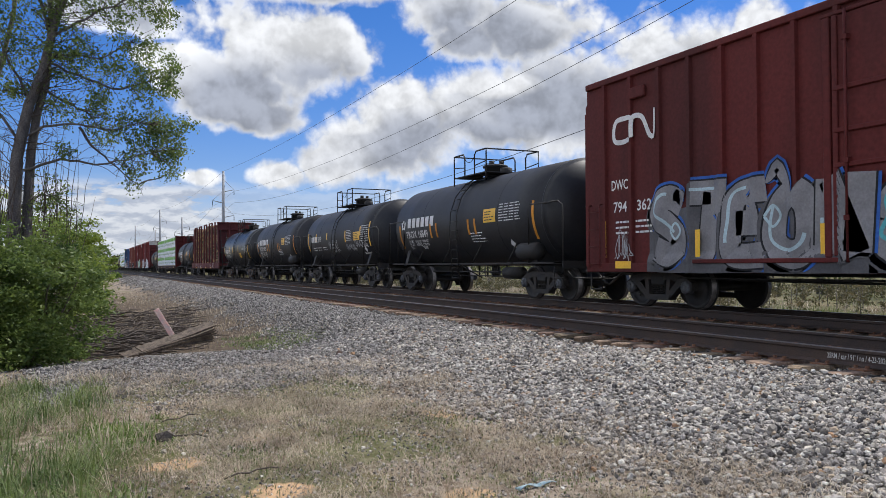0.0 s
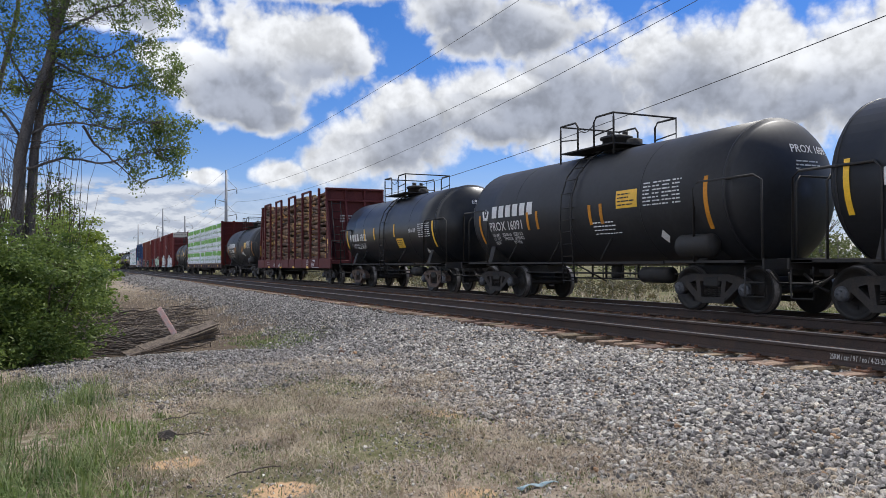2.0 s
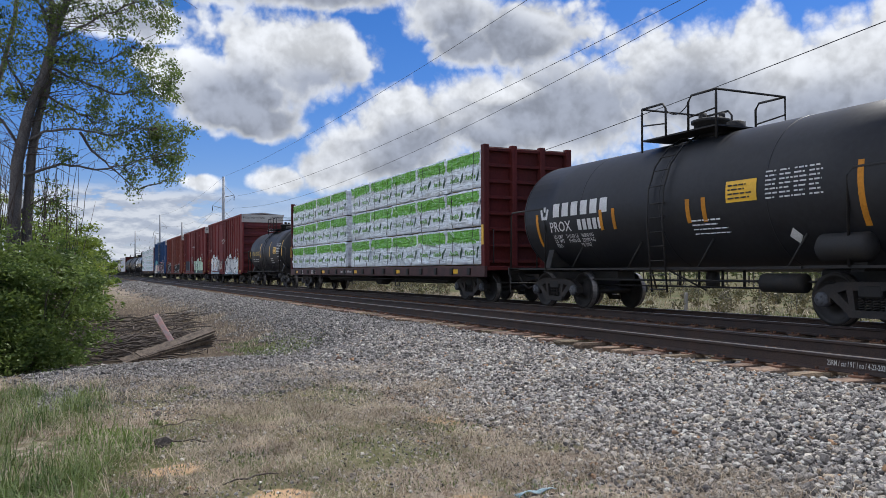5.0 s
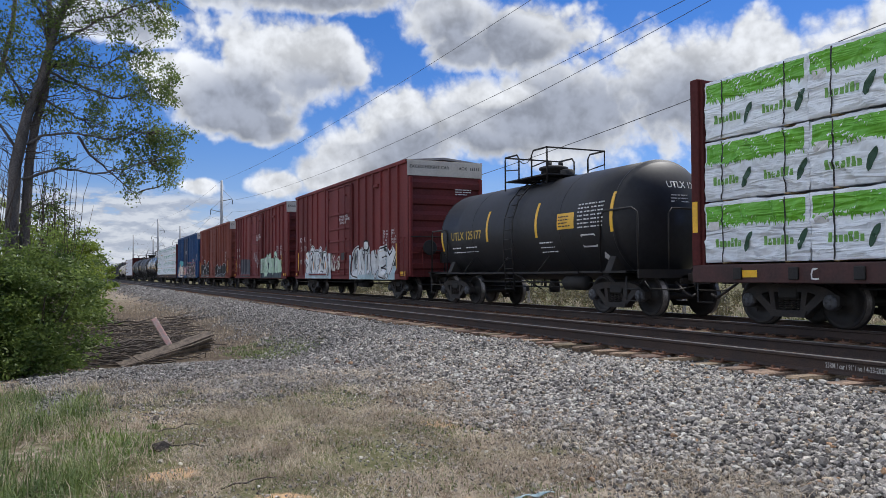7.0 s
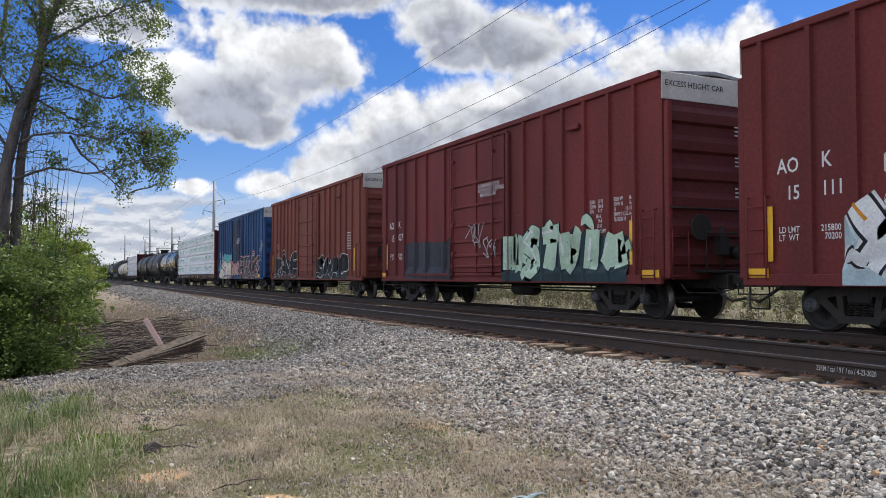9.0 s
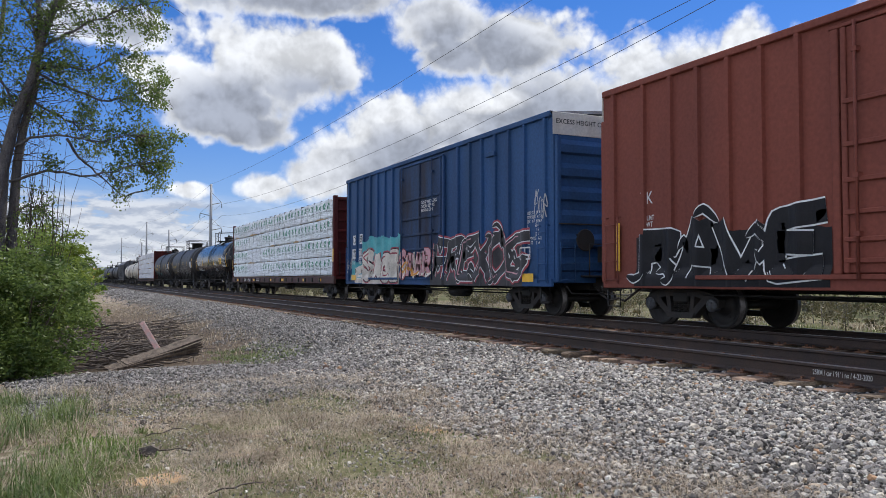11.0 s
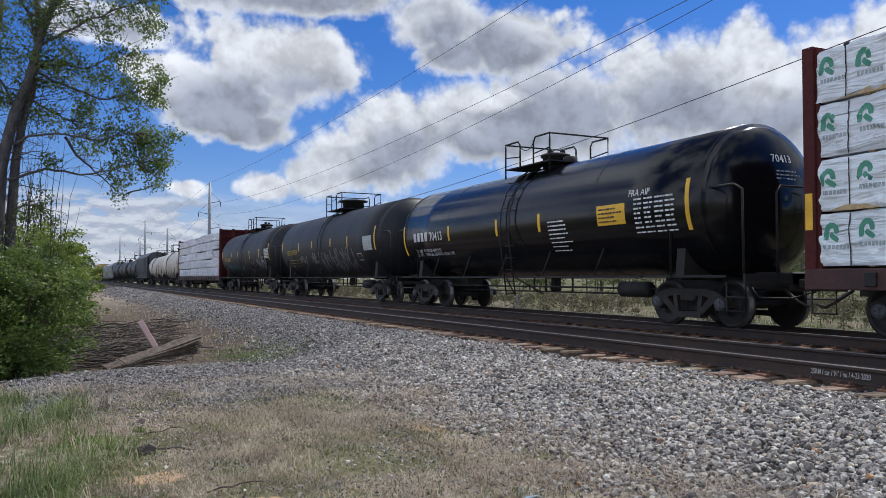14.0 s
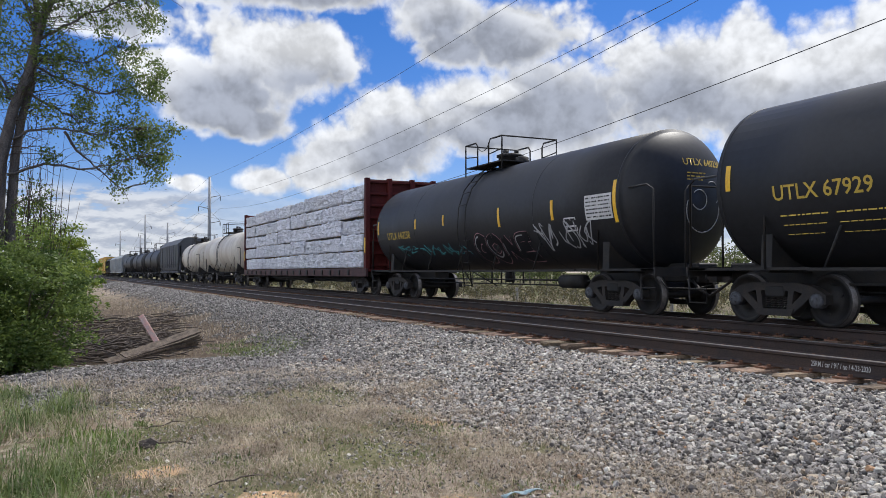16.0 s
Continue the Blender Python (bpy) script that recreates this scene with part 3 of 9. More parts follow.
def build_ties(track, x_far, x_near, centre):
    """Wooden ties with plates and spikes along the near end."""
    rng = random.Random(5 + int(centre))
    shapes = []
    for k in range(4):
        m = Mesh()
        c = 0.02
        m.bevel_box(-1.30, 1.30, -0.115, 0.115, -0.375, -0.205, c)
        for i, v in enumerate(m.v):
            m.v[i] = (v[1] + rng.uniform(-0.008, 0.008), v[0] + rng.uniform(-0.02, 0.02), v[2] + rng.uniform(-0.008, 0.008))
        shapes.append(m.data("tie", M_TIE))
    pm = Mesh()
    for s in (-1, 1):
        pm.box(-0.10, 0.10, s * 0.7535 - 0.18, s * 0.7535 + 0.18, -0.206, -0.1865)
        for dx in (-0.07, 0.07):
            for dy in (-0.10, 0.10):
                pm.box(dx - 0.012, dx + 0.012, s * 0.7535 + dy - 0.02, s * 0.7535 + dy + 0.02, -0.19, -0.155)
    plate = pm.data("tie_plate", M_PLATE)
    x, n = x_near, 0
    rest = Mesh()
    while x > x_far:
        px = x + rng.uniform(-0.03, 0.03)
        if n < 140:
            t = part("tie", shapes[n % 4], None, track, at=pose(px, rng.uniform(-0.05, 0.05), rng.uniform(-0.01, 0.004), 0, 0, rng.uniform(-1.5, 1.5)))
            part("tie_plate", plate, None, t)
        else:
            rest.box(px - 0.115, px + 0.115, -1.3, 1.3, -0.375, -0.205)
        x -= 0.53
        n += 1
    if rest.v:
        tagged(part("far_ties", rest, M_TIE, track), kind="stuff")


build_ties(near_track, -150, 2, NEAR_Y)
build_ties(far_track, -70, 4, TRACK_Y)


# ---- the train ----
AXLE, WHEEL_R = 0.89, 0.457
MOVERS, WHEELSETS = [], []


def truck_meshes():
    side = Mesh()
    for y0, y1 in ((-0.09, 0.09),):
        side.prism([(-1.06, 0.56), (-0.80, 0.70), (-0.50, 0.76), (0.50, 0.76), (0.80, 0.70), (1.06, 0.56), (1.06, 0.40), (0.74, 0.40), (0.72, 0.54), (0.45, 0.62),
                    (-0.45, 0.62), (-0.72, 0.54), (-0.74, 0.40), (-1.06, 0.40)], y0, y1)
        for s in (-1, 1):
            side.prism([(s * 0.62, 0.60), (s * 0.76, 0.52), (s * 0.36, 0.20), (s * 0.26, 0.28)], y0, y1)
            side.prism([(s * 0.30, 0.62), (s * 0.42, 0.62), (s * 0.36, 0.30), (s * 0.26, 0.30)], y0, y1)
        side.prism([(-0.42, 0.30), (0.42, 0.30), (0.36, 0.18), (-0.36, 0.18)], y0 - 0.02, y1 + 0.02)
    spring = Mesh()
    for x in (0.0,):
        spring.tube([(x + 0.05 * math.cos(a), 0.05 * math.sin(a), 0.30 + 0.20 * a / (10 * math.pi)) for a in [k * math.pi / 4 for k in range(41)]], 0.014, 4)
    cap = Mesh()
    cap.lathe([(-0.10, 0.13), (0.06, 0.13), (0.08, 0.09), (0.085, 0.0)], 'y', 14, (0, 0, WHEEL_R))
    for k in range(3):
        a = k * 2.094
        cap.tube([(0.06 * math.cos(a), 0.05, WHEEL_R + 0.06 * math.sin(a)), (0.06 * math.cos(a), 0.105, WHEEL_R + 0.06 * math.sin(a))], 0.02, 6)
    wheel = Mesh()
    for s in (-1, 1):
        prof = [(-0.11, 0.0), (-0.11, 0.12), (-0.02, 0.15), (0.0, 0.35), (-0.05, 0.375), (-0.065, 0.40), (-0.065, WHEEL_R - 0.006),
                (0.055, WHEEL_R), (0.062, WHEEL_R + 0.027), (0.085, WHEEL_R + 0.027), (0.09, 0.385), (0.05, 0.36), (0.07, 0.15), (0.10, 0.12), (0.10, 0.0)]
        n0 = len(wheel.f)
        wheel.lathe([(s * 0.755 - s * a, r) for a, r in prof], 'y', 28)
        for i in range(n0, len(wheel.f)):
            rr = [math.hypot(wheel.v[q][0], wheel.v[q][2]) for q in wheel.f[i]]
            if min(rr) > WHEEL_R - 0.012 and max(rr) < WHEEL_R + 0.02:
                wheel.mi[i] = 1
    wheel.lathe([(-0.98, 0.075), (-0.66, 0.085), (0, 0.078), (0.66, 0.085), (0.98, 0.075)], 'y', 12)
    for s in (-1, 1):
        for k in range(3):
            a = k * 2.094
            p = Vector((0.24 * math.cos(a), s * 0.775, 0.24 * math.sin(a)))
            wheel.tube([p, p + Vector((0, s * 0.012, 0))], 0.03, 6)
    bol = Mesh()
    bol.bevel_box(-0.22, 0.22, -1.12, 1.12, 0.50, 0.72, 0.03)
    bol.lathe([(0.70, 0.22), (0.80, 0.22), (0.84, 0.18)], 'z', 16)
    bol.bevel_box(-0.55, -0.47, -0.80, 0.80, 0.36, 0.44, 0.02)
    bol.bevel_box(0.47, 0.55, -0.80, 0.80, 0.36, 0.44, 0.02)
    return [m.data(n, *mm) for m, n, mm in ((bol, "truck", (M_FRAME,)), (side, "side_frame", (M_TRUCK,)), (spring, "spring", (M_TRUCK,)),
                                            (cap, "bearing_cap", (M_CAP,)), (wheel, "wheelset", (M_WHEEL, M_TREAD)))]


M_CAP = material("blue-grey bearing cap", (0.075, 0.08, 0.09), 0.6, vary=0.25, scale=9, fine=40, bump=0.05, second=(0.035, 0.03, 0.028), mix=0.7)
TRUCK = truck_meshes()
M_TRUCK_RUST = material("rusty brown cast steel", (0.085, 0.056, 0.042), 0.8, vary=0.3, scale=5, fine=50, bump=0.2, second=(0.17, 0.125, 0.10), mix=0.7)


RUSTY_FRAME = TRUCK[1].copy()
RUSTY_FRAME.materials.clear()
RUSTY_FRAME.materials.append(M_TRUCK_RUST)


def add_trucks(car, offset, detail=True, rusty=False):
    for s in (-1, 1):
        tr = part("truck", TRUCK[0], None, car, at=(s * offset, 0, 0))
        for side in (-1, 1):
            part("side_frame", RUSTY_FRAME if rusty else TRUCK[1], None, tr, at=(0, side * 1.02, 0))
            if detail and side == -1:
                for k in range(4):
                    part("spring", TRUCK[2], None, tr, at=(-0.20 + 0.133 * k, side * 1.02, 0))
            if side == -1:
                for d in (-1, 1):
                    part("bearing_cap", TRUCK[3], None, tr, at=pose(d * AXLE, side * 1.08, 0, 0, 0, 180))
        for d in (-1, 1):
            w = part("wheelset", TRUCK[4], None, tr, at=(d * AXLE, 0, WHEEL_R))
            WHEELSETS.append((w, d * AXLE, detail))


def railcar(name, label, x, category="railcar"):
    car = thing(name, label, category, (x, TRACK_Y, 0), group="freight train")
    MOVERS.append((car, x))
    return car


def add_couplers(car, hl, z=0.87, reach=0.75):
    for s in (-1, 1):
        m = Mesh()
        m.bevel_box(s * (hl - 0.9) if s > 0 else -hl - reach + 0.1, s * (hl + reach - 0.1) if s > 0 else -(hl - 0.9), -0.09, 0.09, z - 0.09, z + 0.09, 0.02)
        e = s * (hl + reach)
        m.prism([(e - s * 0.30, -0.12), (e - s * 0.30, 0.14), (e - s * 0.06, 0.17), (e + s * 0.04, 0.10), (e - s * 0.08, 0.03), (e - s * 0.10, -0.10)], z - 0.14, z + 0.14, plane='xy')
        m.tube([(s * (hl - 0.1), -0.35, z - 0.1), (s * (hl + 0.2), -0.40, z - 0.30), (s * (hl + 0.45), -0.38, z - 0.42), (s * (hl + reach), -0.30, z - 0.36)], 0.03, 6)
        part("coupler", m, M_TRUCK, car, "dark cast coupler with air hose")
        lever = Mesh()
        lever.tube([(s * (hl + 0.05), -1.35, 0.80), (s * (hl + 0.12), -1.25, 0.62), (s * (hl + 0.16), -0.5, 0.60), (s * (hl + 0.3), 0.0, 0.72)], 0.016, 5)
        part("uncoupling_lever", lever, M_FRAME, car)


def ladder(car, x, y, z0, z1, w=0.42, step=0.38, axis='x', mat=None, out=-0.07):
    m = Mesh()
    d = Vector((w / 2, 0, 0)) if axis == 'x' else Vector((0, w / 2, 0))
    o = Vector((0, out, 0)) if axis == 'x' else Vector((out, 0, 0))
    c = Vector((x, y, 0)) + o
    for s in (-1, 1):
        p = c + d * s
        m.tube([p - o + Vector((0, 0, z1)), p + Vector((0, 0, z1)), p + Vector((0, 0, z0)), p - o + Vector((0, 0, z0))], 0.018, 5)
    z = z0 + 0.08
    while z < z1:
        m.tube([c - d + Vector((0, 0, z)), c + d + Vector((0, 0, z))], 0.014, 5)
        z += step
    part("ladder", m, mat or M_FRAME, car)


def flat_patch(x0, x1, z0, z1, y, mesh=None):
    m = mesh or Mesh()
    m.box(x0, x1, y - 0.004, y, z0, z1)
    return m


def text_bars(car, x, z, w, h, rows, mat, y=-1.57, bend=None, seed=1, name="data_panel", label="", facing='side', cols=1):
    """Small unreadable print as short bars in rows."""
    rng = random.Random(seed)
    m = Mesh()
    for r in range(rows):
        zz = z + h - (r + 0.75) * h / rows
        hh = h / rows * 0.36
        for c in range(cols):
            a = x + w * c / cols
            end = a + w / cols * rng.uniform(0.6, 0.92)
            while a < end:
                ln = rng.uniform(0.35, 1.0) * min(0.16, w / cols * 0.5)
                b = min(a + ln, end)
                if facing == 'side':
                    yy = y if bend is None else -math.sqrt(max(bend[0] ** 2 - (zz - bend[1]) ** 2, 0.01)) - 0.004
                    m.box(a, b, yy - 0.004, yy, zz, zz + hh)
                else:
                    m.box(y, y + 0.004, a, b, zz, zz + hh)
                a = b + 0.03
    tagged(part(name, m, mat, car, label), kind="stuff")


def wrap_letters(car, text, size, mat, x, z, R, zc, name="lettering", label="", squeeze=1.0):
    """Letters laid on the curved side of a tank."""
    ob = lettering(text, size, mat, car, (0, 0, 0), name=name, label=label)
    for v in ob.data.vertices:
        px, pz = x + v.co.x * squeeze, z + v.co.y
        v.co = (px, -math.sqrt(max(R * R - (pz - zc) ** 2, 0.01)) - 0.006, pz)
    ob.matrix_basis = Matrix()
    return ob


def tank_strip(car, x, a0, a1, R, zc, w=0.11, mat=None, name="reflector", label="yellow reflective strip"):
    """A strip laid round the shell from angle a0 to a1 (degrees above the horizontal, near side)."""
    m = Mesh()
    rings = []
    n = 6
    for i in range(n + 1):
        a = radians(a0 + (a1 - a0) * i / n)
        ring = []
        for xx, rr in ((x - w / 2, R + 0.001), (x + w / 2, R + 0.001), (x + w / 2, R + 0.007), (x - w / 2, R + 0.007)):
            ring.append((xx, -rr * math.cos(a), zc + rr * math.sin(a)))
        rings.append(ring)
    m.loft(rings)
    part(name, m, mat or M_YELLOW, car, label)


HEAD = 0.40                # depth of a tank head in radii


def tank_car(x, hl, R, zc, offset, label, mat=None, detail=2, dome='small', name="tank_car", end_rail=True, rusty=False):
    """A tank car; hl is half its length over the heads."""
    mat = mat or M_BLACK
    car = railcar(name, label, x)
    head, wide = R * HEAD, radians(66)
    dish = [(-hl + head * (1 - math.cos(wide * i / 9)) / (1 - math.cos(wide)), R * math.sin(wide * i / 9) / math.sin(wide)) for i in range(10)]
    rounds = 48 if detail > 1 else 28
    m = Mesh()
    m.lathe(dish, 'x', rounds, (0, 0, zc))
    m.lathe([(xx * (hl - head), R) for xx in (-1.0, -0.7, -0.35, 0.0, 0.35, 0.7, 1.0)], 'x', rounds, (0, 0, zc))
    m.lathe([(-a, r) for a, r in reversed(dish)], 'x', rounds, (0, 0, zc))
    shell = part("tank_shell", m, mat, car)
    if detail > 1:
        for k in (-0.99, -0.52, 0.0, 0.52, 0.99):
            w = Mesh()
            w.lathe([(k * (hl - head) - 0.02, R - 0.01), (k * (hl - head) - 0.012, R + 0.006), (k * (hl - head) + 0.012, R + 0.006), (k * (hl - head) + 0.02, R - 0.01)], 'x', 48, (0, 0, zc))
            part("weld_seam", w, mat, shell)
    zb = zc - R
    sill_end = hl + 0.35
    for s in (-1, 1):
        st = Mesh()
        st.bevel_box(min(s * (offset - 1.6), s * sill_end), max(s * (offset - 1.6), s * sill_end), -0.28, 0.28, 0.72, zb + 0.15, 0.03)
        part("stub_sill", st, M_FRAME, car)
        sad = Mesh()
        sad.prism([(-1.38, 0.93), (1.38, 0.93), (1.30, 1.05), (R * 0.80, zc - R * 0.58), (R * 0.5, zc - R * 0.84), (0, zb - 0.01), (-R * 0.5, zc - R * 0.84), (-R * 0.80, zc - R * 0.58), (-1.30, 1.05)],
                  s * offset - 0.12, s * offset + 0.12, plane='yz')
        part("saddle", sad, M_FRAME, car)
        pl = Mesh()
        pl.box(min(s * (offset - 1.0), s * (sill_end - 0.05)), max(s * (offset - 1.0), s * (sill_end - 0.05)), -1.42, -0.95, 0.98, 1.03)
        pl.box(min(s * (sill_end - 0.5), s * (sill_end - 0.03)), max(s * (sill_end - 0.5), s * (sill_end - 0.03)), -1.42, 1.42, 0.975, 1.025)
        pl.box(min(s * (sill_end - 0.05), s * sill_end), max(s * (sill_end - 0.05), s * sill_end), -1.45, 1.45, 0.86, 1.05)
        part("end_platform", pl, M_FRAME, car)
        step = Mesh()
        for yy in (-1.40,):
            xa, xb = s * (sill_end - 0.50), s * (sill_end - 0.04)
            step.tube([(xa, yy, 0.9), (xa, yy, 0.36), (xb, yy, 0.36), (xb, yy, 0.9)], 0.02, 5)
            step.tube([(xa, yy, 0.62), (xb, yy, 0.62)], 0.018, 5)
        part("corner_step", step, M_FRAME, car)
        if end_rail:
            er = Mesh()
            top = zc + 0.20
            er.tube([(s * (offset - 0.1), -1.44, 1.0), (s * (offset - 0.1), -1.44, top - 0.12), (s * (offset + 0.02), -1.44, top), (s * (sill_end - 0.25), -1.44, top), (s * (sill_end - 0.10), -1.40, top - 0.1), (s * (sill_end - 0.08), -1.40, 1.0)], 0.024, 6)
            er.tube([(s * (sill_end - 0.08), -0.55, 1.0), (s * (sill_end - 0.08), -0.55, top - 0.12), (s * (sill_end - 0.08), -0.45, top), (s * (sill_end - 0.08), 1.35, top), (s * (sill_end - 0.08), 1.40, top - 0.1), (s * (sill_end - 0.08), 1.40, 1.0)], 0.024, 6)
            part("end_handrail", er, M_FRAME, car)
    run = Mesh()
    for yy in (-1.43, 1.43):
        run.box(-offset + 1.0, offset - 1.0, yy - 0.035, yy + 0.035, 0.97, 1.02)
    k = -offset + 1.3
    while k < offset - 1.2:
        run.tube([(k, -1.43, 1.0), (k + 0.25, -R * 0.85, zc - R * 0.55)], 0.022, 5)
        k += 2.2
    part("running_rail", run, M_FRAME, car)
    gear = Mesh()
    gear.lathe([(-0.45, 0.0), (-0.45, 0.18), (0.45, 0.18), (0.45, 0.0)], 'x', 14, (offset - 1.9, -0.85, 0.72))
    for xx in (-0.8, -0.2, 0.5, 1.1):
        gear.tube([(xx, -0.2, zb + 0.1), (xx, -0.2, 0.62)], 0.03, 6)
    gear.tube([(-offset + 0.9, -0.35, 0.60), (offset - 0.9, -0.35, 0.60)], 0.022, 5)
    gear.tube([(-offset + 0.9, -0.75, 0.74), (offset - 0.9, -0.75, 0.74)], 0.026, 5)
    gear.lathe([(zb - 0.35, 0.0), (zb - 0.35, 0.14), (zb - 0.22, 0.16), (zb + 0.1, 0.12)], 'z', 12)
    part("brake_gear", gear, M_FRAME, car)
    # top platform and its rails
    zt = zc + R
    pf = Mesh()
    half, wid = 1.15, 0.95
    zp = zt + 0.02
    for y0, y1 in ((-wid, -0.42), (0.42, wid)):
        pf.box(-half, half, y0, y1, zp, zp + 0.035)
    for x0, x1 in ((-half, -0.5), (0.5, half)):
        pf.box(x0, x1, -0.42, 0.42, zp, zp + 0.035)
    part("top_platform", pf, M_FRAME, car)
    rl = Mesh()
    zr = zp + 0.74
    r = 0.026
    for sx in (-1, 1):
        rl.tube([(sx * half, -wid, zp - 0.25), (sx * half, -wid, zr - 0.1)] + [(sx * half, -wid, zr), (sx * half, wid, zr), (sx * half, wid, zp - 0.25)], r, 6)
    for sy in (-1, 1):
        for a, b in ((-half, -0.35), (0.35, half)):
            inner = b if a < 0 else a
            outer = a if a < 0 else b
            rl.tube([(outer, sy * wid, zr), (inner - 0.1 * (1 if inner > 0 else -1) * -1, sy * wid, zr), (inner, sy * wid, zr - 0.12), (inner, sy * wid, zp)], r, 6)
            rl.tube([(outer, sy * wid, zr - 0.38), (inner, sy * wid, zr - 0.45)], r * 0.7, 5)
    if detail > 1:
        rl.tube([(-0.35 + 0.7 * i / 8, -wid, zr - 0.15 - 0.16 * (1 - ((i - 4) / 4) ** 2)) for i in range(9)], 0.012, 4)
    part("platform_handrail", rl, M_FRAME, car)
    dm = Mesh()
    if dome == 'small':
        dm.lathe([(zt - 0.1, 0.36), (zt + 0.30, 0.36), (zt + 0.32, 0.42), (zt + 0.38, 0.42), (zt + 0.42, 0.30), (zt + 0.43, 0.0)], 'z', 20)
        dm.tube([(-0.25, 0.0, zt + 0.4), (-0.25, 0, zt + 0.58)], 0.09, 8)
        dm.tube([(0.22, 0.1, zt + 0.4), (0.22, 0.1, zt + 0.52)], 0.07, 8)
        dm.lathe([(zt - 0.1, 0.2), (zt + 0.22, 0.2), (zt + 0.25, 0.12)], 'z', 12, (0.72, 0, 0))
    else:
        dm.lathe([(zt - 0.1, 0.50), (zt + 0.42, 0.50), (zt + 0.44, 0.68), (zt + 0.50, 0.70), (zt + 0.54, 0.55), (zt + 0.55, 0.0)], 'z', 22)
    part("manway", dm, M_FRAME, car)
    # side ladder up to the platform
    ld = Mesh()
    for xx in (-0.24, 0.24):
        pts = [(xx, -1.46, 0.50), (xx, -1.52, zc - 0.5)]
        for a in (10, 30, 50, 68):
            pts.append((xx, -(R + 0.10) * math.cos(radians(a)), zc + (R + 0.10) * math.sin(radians(a))))
        pts[1] = (xx, -(R + 0.12), zc - 0.4)
        ld.tube(pts, 0.02, 5)
        ld.tube([(xx, -1.46, 0.98), (xx * 3.2, -0.9, 0.55)], 0.02, 5)
    for i in range(12):
        f = i / 11
        if f < 0.55:
            z = 0.56 + f / 0.55 * (zc - 0.56)
            q = (-1.50, z)
        else:
            a = radians((f - 0.55) / 0.45 * 66)
            q = (-(R + 0.10) * math.cos(a), zc + (R + 0.10) * math.sin(a))
        ld.tube([(-0.24, *q), (0.24, *q)], 0.014, 5)
    part("side_ladder", ld, M_FRAME, car)
    add_couplers(car, sill_end, reach=0.45)
    add_trucks(car, offset, detail > 1, rusty)
    return car


def rib_profile(x, ribs, half=0.06, depth=0.05):
    for r in ribs:
        if abs(x - r) < half:
            return depth
    return 0.0


